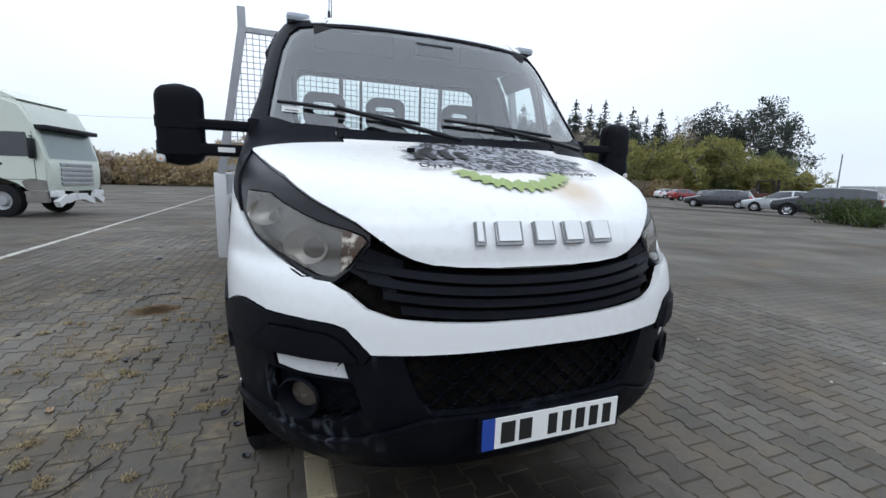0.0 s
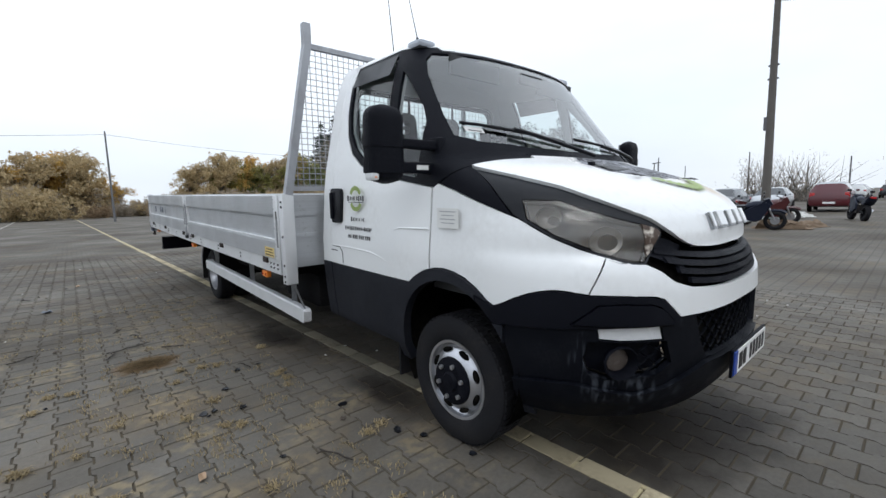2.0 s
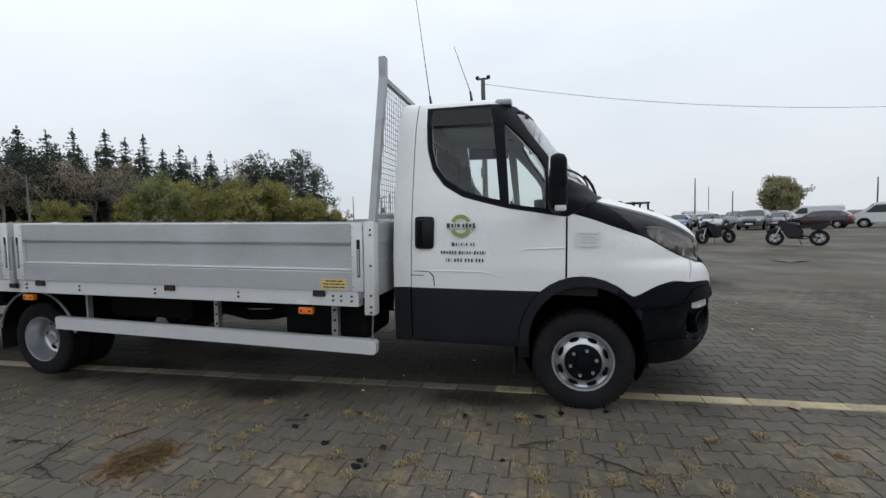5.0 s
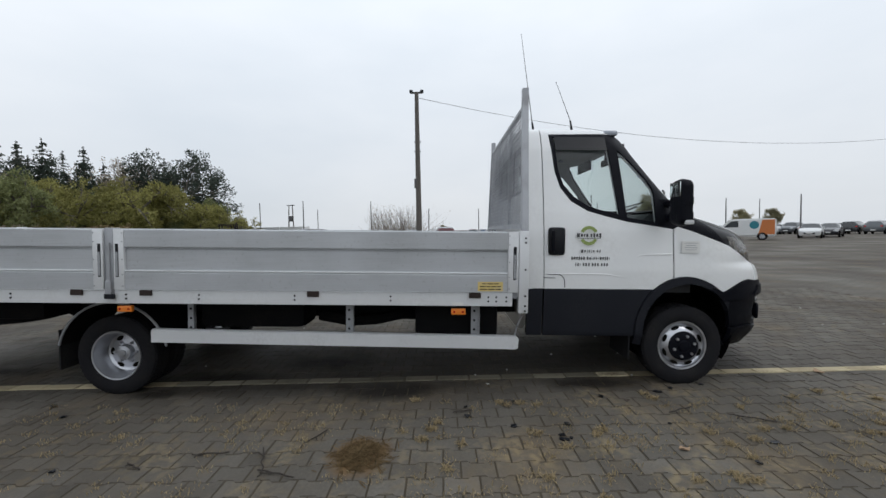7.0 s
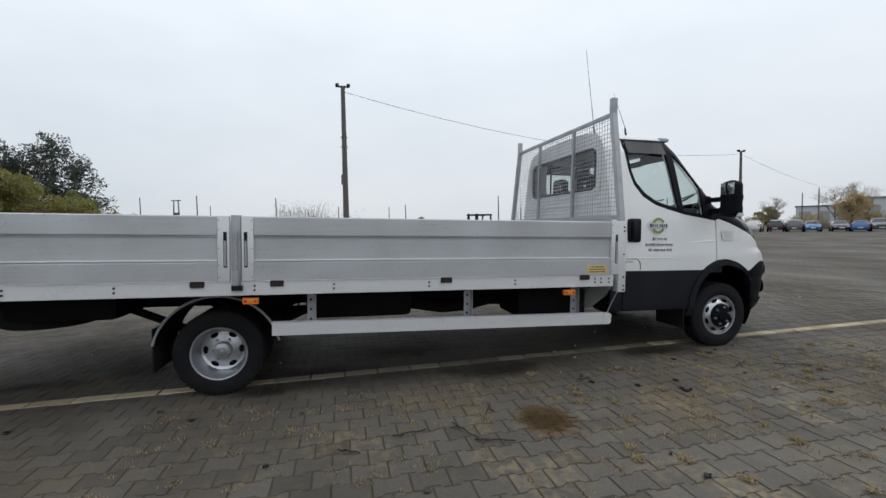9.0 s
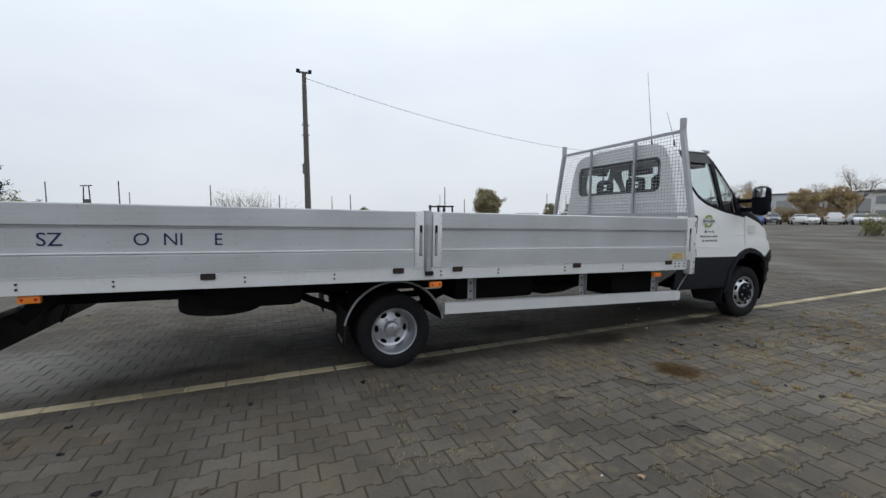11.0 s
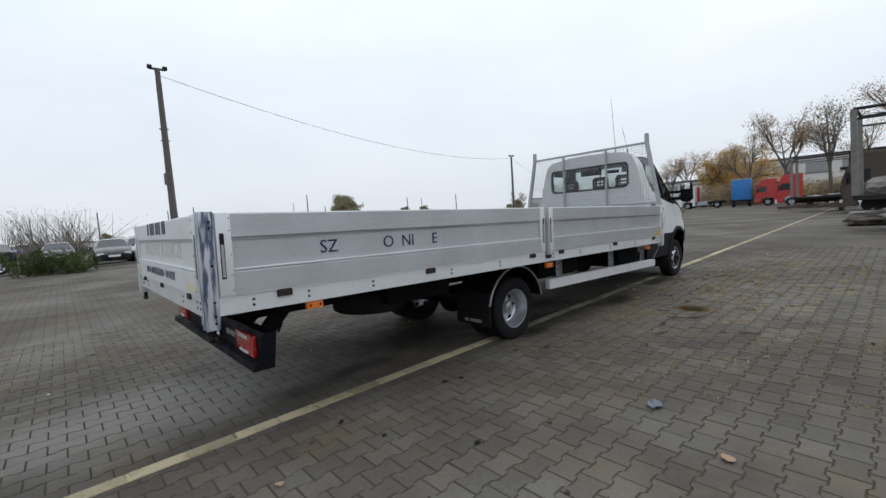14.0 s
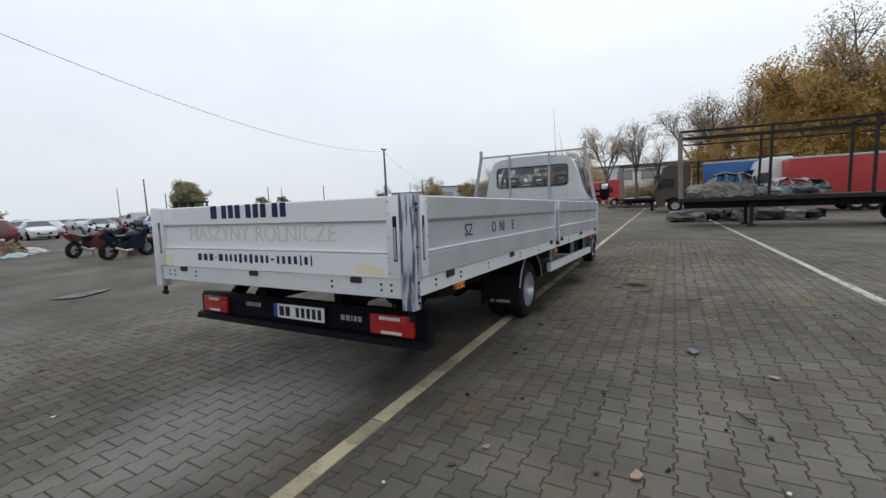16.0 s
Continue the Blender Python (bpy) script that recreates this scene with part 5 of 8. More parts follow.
# rear bumper beam with lamps and plate
YB, ZB = 7.79, -.072
bm = bmesh.new()
prism(bm, [(YB - .075, ZB + .40), (YB - .10, ZB + .63), (YB - .02, ZB + .635), (YB, ZB + .60), (YB, ZB + .46), (YB + .05, ZB + .445), (YB + .06, ZB + .40)], "x", -1.15, 1.15)
rb = part("rear_bumper", bm, BLACK, truck, "black rear bumper beam")
for x0, x1 in ((-1.06, -.715), (.78, 1.097)):
    bm = bmesh.new()
    box(bm, x0, x1, YB - .02, YB + .024, ZB + .460, ZB + .605, .012)
    lamp = part("tail_lamp", bm, REDLENS, rb, "red and clear tail lamp", True)
    bm = bmesh.new()
    box(bm, x0 + .09, x1 - .09, YB + .018, YB + .029, ZB + .470, ZB + .492, .006)
    box(bm, x0 + .10, x1 - .08, YB + .018, YB + .029, ZB + .568, ZB + .592, .006)
    part("reversing_lens", bm, LENSWHITE, lamp, "", True)
number_plate(rb, Matrix.Translation((-.05, YB + .012, ZB + .545)) @ BY)
bar_row([.012, .03, .024, .026, .03], .012, .035, Matrix.Translation((.47, YB + .001, ZB + .565)) @ BY, GALV, rb, "badge_block")
bar_row([.034, .034, .012, .026, .03], .012, .04, Matrix.Translation((-.54, YB + .001, ZB + .545)) @ BY, GALV, rb, "badge_block")
for sx in (-1, 1):
    for p_, q_, w_, h_ in (((sx * .5, 7.5, .70), (sx * .5, 7.68, .53), .06, .12), ((sx * .85, 7.45, .72), (sx * .88, 7.66, .50), .05, .10)):
        bm = bmesh.new()
        bar(bm, p_, q_, w_, h_)
        part("bumper_bracket", bm, CHASSIS, rb)
    bm = bmesh.new()
    sweep(bm, [(sx * (XI + .03), 8.07, .68), (sx * (XI + .03), 8.07, .62), (sx * (XI + .05), 8.08, .595)], .016, 7)
    part("tarpaulin_hook", bm, CHASSIS, truck)
    bm = bmesh.new()
    bmesh.ops.create_uvsphere(bm, u_segments=10, v_segments=6, radius=.022, matrix=Matrix.Translation((sx * (XI + .03), 8.07, .60)))
    part("rope_knob", bm, RUST, truck, "", True)
sweepbm = bmesh.new()
sweep(sweepbm, [(-.70, 7.45, .60), (-.72, 7.48, .50), (-.70, 7.50, .44), (-.67, 7.48, .47), (-.68, 7.46, .55)], .008, 6)
part("loose_cable", sweepbm, CHASSIS, truck)

# headboard: front wall of the bed and the guard frame with wire mesh
bm = bmesh.new()
box(bm, -XI, XI, 1.44, 1.475, .80, ZT, .004)
for z in (1.02, 1.18):
    box(bm, -XI, XI, 1.43, 1.44, z, z + .03)
part("headboard", bm, ALU, truck, "grey aluminium headboard")
for sx in (-1, 1):
    bm = bmesh.new()
    bar(bm, (sx * (XI + .03), 1.45, ZT), (sx * 1.03, 1.43, 2.38), .05, .05, (0, 1, 0))
    bar(bm, (sx * 1.03, 1.43, 2.37), (sx * 1.03, 1.43, 2.525), .05, .05, (0, 1, 0))
    part("guard_post", bm, GALV, truck, "scuffed leaning guard post")
bm = bmesh.new()
bar(bm, (-1.03, 1.43, 2.375), (1.03, 1.43, 2.375), .035, .035)
bar(bm, (-XI - .02, 1.45, 1.375), (XI + .02, 1.45, 1.375), .035, .035)
part("guard_cross_tube", bm, GALV, truck)
for x in (-.37, .42):
    bm = bmesh.new()
    bar(bm, (x, 1.44, 1.36), (x, 1.43, 2.37), .03, .03, (0, 1, 0))
    part("guard_upright", bm, GALV, truck)
verts, edges_f = [], []


def wire(p, q, r=.0028):
    p, q = Vector(p), Vector(q)
    d = (q - p).normalized()
    s = d.cross(Vector((0, 1, 0))).normalized() * r
    u = Vector((0, r, 0))
    i = len(verts)
    for c in (p, q):
        verts.extend([c + s, c + u, c - s, c - u])
    for k in range(4):
        edges_f.append((i + k, i + (k + 1) % 4, i + 4 + (k + 1) % 4, i + 4 + k))


for z in np.arange(1.40, 2.37, .042):
    w_ = XI + .02 - (z - 1.33) * (XI - 1.01) / 1.05
    wire((-w_, 1.447, z), (w_, 1.447, z))
for x in np.arange(-1.176, 1.18, .042):
    top = min(2.37, 1.33 + (XI + .02 - abs(x)) / (XI - 1.01) * 1.05)
    if top > 1.42:
        wire((x, 1.443, 1.38), (x, 1.443, top))
me = bpy.data.meshes.new("guard_mesh")
me.from_pydata(verts, [], edges_f)
me.materials.append(GALV)
gm = new("guard_mesh", me)
gm.parent = truck
tagged(gm, "galvanised wire mesh")


# ------------------------------------------------------------------ ground
def ground_material(joints):
    m, n, l, p = nodes_of("concrete_pavers" if joints else "far_paving")
    geo = n.new("ShaderNodeNewGeometry")
    sep = n.new("ShaderNodeSeparateXYZ")
    l.new(geo.outputs["Position"], sep.inputs[0])

    def mm(op, a, b=None):
        q = n.new("ShaderNodeMath")
        q.operation = op
        for s, v in zip(q.inputs, (a, b)):
            if isinstance(v, bpy.types.NodeSocket):
                l.new(v, s)
            elif v is not None:
                s.default_value = v
        return q.outputs[0]

    def spot(cx, cy, rx, ry, soft=0.5, wob=1.2, sc=2.5):
        dx, dy = mm("DIVIDE", mm("SUBTRACT", sep.outputs[0], cx), rx), mm("DIVIDE", mm("SUBTRACT", sep.outputs[1], cy), ry)
        r = mm("SQRT", mm("ADD", mm("MULTIPLY", dx, dx), mm("MULTIPLY", dy, dy)))
        w = noise_ramp(n, l, sc, 0.0, 1.0, 5)
        r = mm("ADD", r, mm("MULTIPLY", mm("SUBTRACT", w, 0.5), wob))
        q = n.new("ShaderNodeMapRange")
        q.inputs[1].default_value, q.inputs[2].default_value = 1 + soft, 1 - soft
        l.new(r, q.inputs[0])
        return q.outputs[0]
    big = noise_ramp(n, l, 0.35, 0.32, 0.66, 7)
    mid = noise_ramp(n, l, 1.3, 0.35, 0.7, 6)
    fine = noise_ramp(n, l, 45, 0.25, 0.75, 6)
    col = mixed(n, l, big, (0.098, 0.089, 0.076), (0.166, 0.154, 0.134))
    col = mixed(n, l, mm("MULTIPLY", mid, 0.62), col, (0.066, 0.054, 0.040))
    col = mixed(n, l, mm("MULTIPLY", fine, 0.4), col, (0.052, 0.047, 0.042))
    speck = mm("MULTIPLY", noise_ramp(n, l, 9, 0.54, 0.66, 8), noise_ramp(n, l, 0.8, 0.35, 0.65, 4))
    col = mixed(n, l, mm("MULTIPLY", speck, 0.5), col, (0.15, 0.115, 0.07))
    if joints:
        rnd = n.new("ShaderNodeNewGeometry")
        val = n.new("ShaderNodeMapRange")
        val.inputs[3].default_value, val.inputs[4].default_value = 0.84, 1.16
        l.new(rnd.outputs["Random Per Island"], val.inputs[0])
        hs = n.new("ShaderNodeHueSaturation")
        l.new(col, hs.inputs["Color"])
        l.new(val.outputs[0], hs.inputs["Value"])
        col = hs.outputs[0]
    # withered grass and soil between the stones, towards the walked side
    straw = mm("MULTIPLY", noise_ramp(n, l, 2.1, 0.50, 0.66, 7), noise_ramp(n, l, 16, 0.42, 0.6, 5))
    straw = mm("MULTIPLY", straw, spot(-2.5, .6, 1.7, 3.4, 0.6, 0.8))
    col = mixed(n, l, mm("MULTIPLY", straw, 0.72), col, (0.30, 0.235, 0.135))
    dung = spot(-2.04, 2.62, 0.20, 0.17, 0.35, 1.2, 7)
    col = mixed(n, l, mm("MULTIPLY", dung, 0.9), col, (0.15, 0.088, 0.036))
    moss = mm("MULTIPLY", noise_ramp(n, l, 1.1, 0.52, 0.72, 6), 0.5)
    col = mixed(n, l, moss, col, (0.16, 0.12, 0.075))
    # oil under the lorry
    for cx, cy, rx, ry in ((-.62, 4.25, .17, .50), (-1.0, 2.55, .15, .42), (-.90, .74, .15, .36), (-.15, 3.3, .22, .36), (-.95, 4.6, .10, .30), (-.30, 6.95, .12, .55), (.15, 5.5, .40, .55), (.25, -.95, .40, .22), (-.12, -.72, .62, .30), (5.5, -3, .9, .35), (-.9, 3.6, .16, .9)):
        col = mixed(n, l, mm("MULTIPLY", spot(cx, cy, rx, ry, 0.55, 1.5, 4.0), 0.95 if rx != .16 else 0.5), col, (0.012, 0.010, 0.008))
    # broad ellipse of the lorry's own shade, painted into the paving colour
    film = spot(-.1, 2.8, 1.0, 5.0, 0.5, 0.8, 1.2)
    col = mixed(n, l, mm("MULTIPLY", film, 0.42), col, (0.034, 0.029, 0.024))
    col = mixed(n, l, mm("MULTIPLY", spot(.25, 8.1, .60, 1.1, 0.5, 0.9), 0.75), col, (0.26, 0.25, 0.225))
    # parking lines
    for x0, skew, w, c in ((-.66, -.017, .058, (0.50, 0.43, 0.26)), (-4.8, -.037, .06, (0.52, 0.50, 0.45))):
        d = mm("ABSOLUTE", mm("SUBTRACT", mm("SUBTRACT", sep.outputs[0], x0), mm("MULTIPLY", sep.outputs[1], skew)))
        on = n.new("ShaderNodeMapRange")
        on.inputs[1].default_value, on.inputs[2].default_value = w + .006, w - .006
        l.new(d, on.inputs[0])
        worn = mm("MULTIPLY", on.outputs[0], noise_ramp(n, l, 7, 0.30, 0.52, 7))
        # the first line is mixed in more weakly between the axles
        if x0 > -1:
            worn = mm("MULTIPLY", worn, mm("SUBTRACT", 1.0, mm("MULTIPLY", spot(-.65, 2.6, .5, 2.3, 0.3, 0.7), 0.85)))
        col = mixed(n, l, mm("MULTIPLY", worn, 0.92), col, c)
    if joints:
        l.new(col, p.inputs["Base Color"])
    p.inputs["Specular IOR Level"].default_value = 0.14
    wet = n.new("ShaderNodeMapRange")
    wet.inputs[3].default_value, wet.inputs[4].default_value = 0.92, 0.62
    l.new(big, wet.inputs[0])
    l.new(wet.outputs[0], p.inputs["Roughness"])
    if joints:
        bump(n, l, p, noise_ramp(n, l, 160, 0.2, 0.8, 4), 0.35, 0.004)
    else:
        bk = n.new("ShaderNodeTexBrick")
        bk.inputs["Scale"].default_value = 1.0
        bk.inputs["Brick Width"].default_value, bk.inputs["Row Height"].default_value = 0.215, 0.145
        bk.inputs["Mortar Size"].default_value, bk.inputs["Mortar Smooth"].default_value = 0.012, 0.3
        l.new(geo.outputs["Position"], bk.inputs["Vector"])
        l.new(mixed(n, l, mm("MULTIPLY", bk.outputs["Fac"], 0.5), col, (0.045, 0.040, 0.034)), p.inputs["Base Color"])
        bump(n, l, p, bk.outputs["Fac"], -0.5, 0.008)
    return m


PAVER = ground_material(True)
FAR = ground_material(False)
JOINT = plain("joint_soil", (0.068, 0.057, 0.043), 0.95, 0, 0.9, (0.12, 0.095, 0.055), 5, spec=0.1)
DARKERBLOCK = plain("darker_line_block", (0.20, 0.18, 0.135), 0.85, 0, 1.4, (0.07, 0.06, 0.045), 3.2, grain=0.6, vary=0.3, spec=0.14)
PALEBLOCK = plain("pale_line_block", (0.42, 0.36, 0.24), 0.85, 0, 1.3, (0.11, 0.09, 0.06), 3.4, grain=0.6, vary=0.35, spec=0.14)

PX0, PX1, PY0, PY1 = -6.4, 4.6, -6.0, 13.0
bm = bmesh.new()
R = 1500
E_ = .12
quads = [(-R, PX0 + E_, -R, R), (PX1 - E_, R, -R, R), (PX0 + E_, PX1 - E_, -R, PY0 + E_), (PX0 + E_, PX1 - E_, PY1 - E_, R)]
for a, b, c, d in quads:
    bm.faces.new([bm.verts.new(v) for v in ((a, c, -.0045), (b, c, -.0045), (b, d, -.0045), (a, d, -.0045))])
bmesh.ops.remove_doubles(bm, verts=bm.verts[:], dist=1e-4)
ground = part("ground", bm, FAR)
tagged(ground, "grey weathered concrete paved yard reaching to the horizon", "ground", kind="structure")
bm = bmesh.new()
bm.faces.new([bm.verts.new(v) for v in ((PX0, PY0, -.0055), (PX1, PY0, -.0055), (PX1, PY1, -.0055), (PX0, PY1, -.0055))])
bed_soil = part("paving_bed", bm, JOINT)
tagged(bed_soil, "dark soil bed under the concrete paving stones", "ground", kind="structure")

# interlocking paving stones: wide ends, narrow waist; rows staggered by half a stone
L_, HW, WW = .205, .086, .066
OUT = [(-L_ / 2, HW), (-.063, HW), (-.043, WW), (.043, WW), (.063, HW), (L_ / 2, HW), (L_ / 2, -HW), (.063, -HW), (.043, -WW), (-.043, -WW), (-.063, -HW), (-L_ / 2, -HW)]


def shrink(pts, d):
    return [(x - math.copysign(d, x), y - math.copysign(d, y)) for x, y in pts]


TOP, RIM = shrink(OUT, .0065), shrink(OUT, .0032)
n_o = len(OUT)
stone_v = [(x, y, 0) for x, y in TOP] + [(x, y, -.009) for x, y in RIM]
stone_f = [tuple(range(n_o))[::-1]] + [(k + o, k + o + n_o, (k + 1) % n_o + o + n_o, (k + 1) % n_o + o) for o in (0,) for k in range(n_o)]
stone_f = [stone_f[0]] + [f[::-1] for f in stone_f[1:]]
stone_me = bpy.data.meshes.new("paving_stone")
stone_me.from_pydata([(y, x, z) for x, y, z in stone_v], [], [f[::-1] for f in stone_f])
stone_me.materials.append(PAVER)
pavement = thing("pavement", "weathered interlocking concrete paving stones with withered grass", "pavement", kind="structure")
rng = random.Random(5)
PITCH = HW + WW
vs_all, fs_all, near = [], [], 0
sv = np.array([(y, x, z) for x, y, z in stone_v])
for i in range(int((PX1 - PX0) / PITCH)):
    x = PX0 + PITCH * (i + .5)
    for j in range(int((PY1 - PY0) / L_) + 1):
        y = PY0 + L_ * (j + (.5 if i % 2 else 0))
        if not (PX0 + HW < x < PX1 - HW and PY0 + L_ / 2 < y < PY1 - L_ / 2):
            continue
        dz, t1, t2 = rng.uniform(-.0035, .001), rng.uniform(-.008, .008), rng.uniform(-.008, .008)
        if -2.35 < x < -1.15 and -1.9 < y < 6.2 and near < 300 and (i + j) % 1 == 0 and -2.0 < x < -1.2 and -.2 < y < 5.2:
            o = new("paving_stone", stone_me)
            o.parent = pavement
            o.matrix_local = Matrix.Translation((x, y, dz)) @ Matrix.Rotation(t1, 4, "X") @ Matrix.Rotation(t2, 4, "Y")
            near += 1
        else:
            k = len(vs_all)
            v = sv.copy()
            v[:, 2] += dz + v[:, 1] * t1 - v[:, 0] * t2
            v[:, 0] += x
            v[:, 1] += y
            vs_all.extend(map(tuple, v))
            fs_all.extend(tuple(q + k for q in f[::-1]) for f in stone_f)
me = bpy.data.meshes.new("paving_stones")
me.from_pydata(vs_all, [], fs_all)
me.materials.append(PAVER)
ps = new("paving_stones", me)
ps.parent = pavement
tagged(ps, kind="stuff")
# the parking line: a row of pale kerb-like blocks set between the stones
rl = random.Random(8)
block_me = []
for k in range(3):
    bm = bmesh.new()
    box(bm, -.056, .056, -.141, .141, -.03, .0, .009)
    for v in bm.verts:
        v.co.x += rl.uniform(-.003, .003)
        v.co.y += rl.uniform(-.003, .003)
    me = bpy.data.meshes.new("line_block")
    bm.to_mesh(me)
    bm.free()
    me.materials.append(PALEBLOCK)
    # second copy in a darker tone for the stretch between the axles
    darker = me.copy()
    darker.materials[0] = DARKERBLOCK
    block_me.append((me, darker))
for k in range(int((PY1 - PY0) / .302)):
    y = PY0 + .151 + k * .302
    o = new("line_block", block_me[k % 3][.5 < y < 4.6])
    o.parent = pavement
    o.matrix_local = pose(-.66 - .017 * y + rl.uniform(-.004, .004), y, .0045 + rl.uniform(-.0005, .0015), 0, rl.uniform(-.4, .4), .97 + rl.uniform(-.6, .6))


# ------------------------------------------------------------------ vegetation
def leaf_material(name, a, b, rough=0.8, through_=0.35):
    """Leaves in two tones, mottled by clump, letting some light through."""
    m, n, l, p = nodes_of(name)
    geo = n.new("ShaderNodeNewGeometry")
    info = n.new("ShaderNodeObjectInfo")
    col = mixed(n, l, geo.outputs["Random Per Island"], a, b)
    clump = noise_ramp(n, l, 0.9, 0.3, 0.7, 3)
    col = mixed(n, l, clump, mixed(n, l, 0.45, col, tuple(v * .55 for v in a)), col)
    hs = n.new("ShaderNodeHueSaturation")
    mr = n.new("ShaderNodeMapRange")
    mr.inputs[3].default_value, mr.inputs[4].default_value = 0.8, 1.2
    l.new(info.outputs["Random"], mr.inputs[0])
    l.new(mr.outputs[0], hs.inputs["Value"])
    l.new(col, hs.inputs["Color"])
    l.new(hs.outputs[0], p.inputs["Base Color"])
    p.inputs["Roughness"].default_value = rough
    p.inputs["Specular IOR Level"].default_value = 0.2
    tr = n.new("ShaderNodeBsdfTranslucent")
    l.new(hs.outputs[0], tr.inputs[0])
    mx = n.new("ShaderNodeMixShader")
    mx.inputs[0].default_value = through_
    l.new(p.outputs[0], mx.inputs[1])
    l.new(tr.outputs[0], mx.inputs[2])
    l.new(mx.outputs[0], n["Material Output"].inputs[0])
    return m


BARK = plain("grey_bark", (0.13, 0.115, 0.10), 0.95, 0, 0.8, (0.07, 0.06, 0.05), 6)
NEEDLE = leaf_material("spruce_needles", (0.050, 0.068, 0.058), (0.105, 0.125, 0.10))
OLIVE = leaf_material("olive_leaves", (0.22, 0.215, 0.075), (0.40, 0.375, 0.13))
GREENOLIVE = leaf_material("green_olive_leaves", (0.15, 0.17, 0.08), (0.28, 0.30, 0.13))
YELLOW = leaf_material("yellow_leaves", (0.44, 0.27, 0.075), (0.66, 0.44, 0.14))
# dull olive with distance haze put into the tones
HAZEDOLIVE = leaf_material("hazed_olive_leaves", (0.27, 0.25, 0.14), (0.42, 0.385, 0.24))
AMBER = leaf_material("amber_leaves", (0.50, 0.33, 0.11), (0.74, 0.53, 0.22), 0.8, 0.5)
OCHRE = leaf_material("ochre_leaves", (0.38, 0.29, 0.155), (0.58, 0.46, 0.27))
BROWN = leaf_material("brown_twigs", (0.30, 0.25, 0.19), (0.47, 0.40, 0.31))
RUSSET = leaf_material("russet_leaves", (0.31, 0.215, 0.13), (0.47, 0.35, 0.22))
GREENL = leaf_material("green_leaves", (0.05, 0.08, 0.025), (0.12, 0.16, 0.05))
STRAW = leaf_material("dry_grass", (0.25, 0.195, 0.11), (0.40, 0.32, 0.19))


def ball(rg, n_):
    """Points spread evenly in a unit ball."""
    d = rg.normal(0, 1, (n_, 3))
    return d / np.linalg.norm(d, axis=1)[:, None] * rg.uniform(0, 1, (n_, 1)) ** (1 / 3)


def leaf_cloud(rg, centres, clumps, per, spread, fine, size):
    """Small leaves in clumps round each centre: clumps scattered by spread, leaves within a clump by fine."""
    c = np.repeat(np.array(centres), clumps, axis=0)
    c = c + ball(rg, len(c)) * 1.9 * np.array(spread)
    c = np.repeat(c, per, axis=0)
    n_ = len(c)
    c = c + ball(rg, n_) * 1.9 * fine
    a = rg.normal(0, 1, (n_, 3))
    a /= np.linalg.norm(a, axis=1)[:, None]
    b = np.cross(a, rg.normal(0, 1, (n_, 3)))
    b /= np.linalg.norm(b, axis=1)[:, None]
    s = size * rg.uniform(.6, 1.4, (n_, 1))
    v = np.stack([c - a * s, c + b * s * .9, c + a * s], 1).reshape(-1, 3)
    return v, np.arange(3 * n_).reshape(-1, 3).tolist()


def cloud_part(name, v, f, mat, parent):
    me = bpy.data.meshes.new(name)
    me.from_pydata(np.asarray(v, dtype=float).tolist(), [], f)
    me.materials.append(mat)
    ob = new(name, me)
    ob.parent = parent
    return ob


def broadleaf(h, width, seed, mat, clumps, per, label, size=.16, low=.24, gap=.0, name="tree", spread=.05, fine=.022, levels=4, fill=0):
    """Tapered trunk, forking limbs and a ragged crown of small leaves."""
    rg = np.random.default_rng(seed)
    t = thing(name, label, "tree")
    bm = bmesh.new()
    tips = []

    def grow(p, d, length, r, depth):
        q = p + d * length
        rod(bm, p, q, r, r * .62, 5)
        if depth == 0:
            tips.append(q)
            return
        if depth < 3:
            tips.append(p.lerp(q, .6))
        for _ in range(int(rg.integers(2, 4)) + (1 if depth > 2 else 0)):
            nd = (d * rg.uniform(.55, 1.0) + Vector(rg.normal(0, .48, 3)) * width + Vector((0, 0, .10))).normalized()
            grow(q if rg.random() < .6 else p.lerp(q, .7), nd, length * rg.uniform(.58, .82), r * .58, depth - 1)
    grow(Vector((0, 0, 0)), Vector((rg.normal(0, .04), rg.normal(0, .04), 1)).normalized(), h * low, h * .016, levels)
    top = max(q.z for q in tips)
    k = h / top
    bmesh.ops.scale(bm, vec=(k, k, k), verts=bm.verts[:])
    part("trunk", bm, BARK, t)
    cs = [tuple(q * k) for q in tips if rg.random() > gap]
    if fill:  # foliage on the small twigs between the limbs, down towards the ground
        b = ball(rg, fill) * np.array((h * .36, h * .36, h * .42)) + np.array((0, 0, h * .47))
        cs += [tuple(q) for q in b * (1 + .12 * np.sin(b[:, [1, 2, 0]] * 9 / h * 2))]
    v, f = leaf_cloud(rg, cs, clumps, per, (h * spread, h * spread, h * spread * .8), h * fine, size)
    cloud_part("crown", v, f, mat, t)
    return t


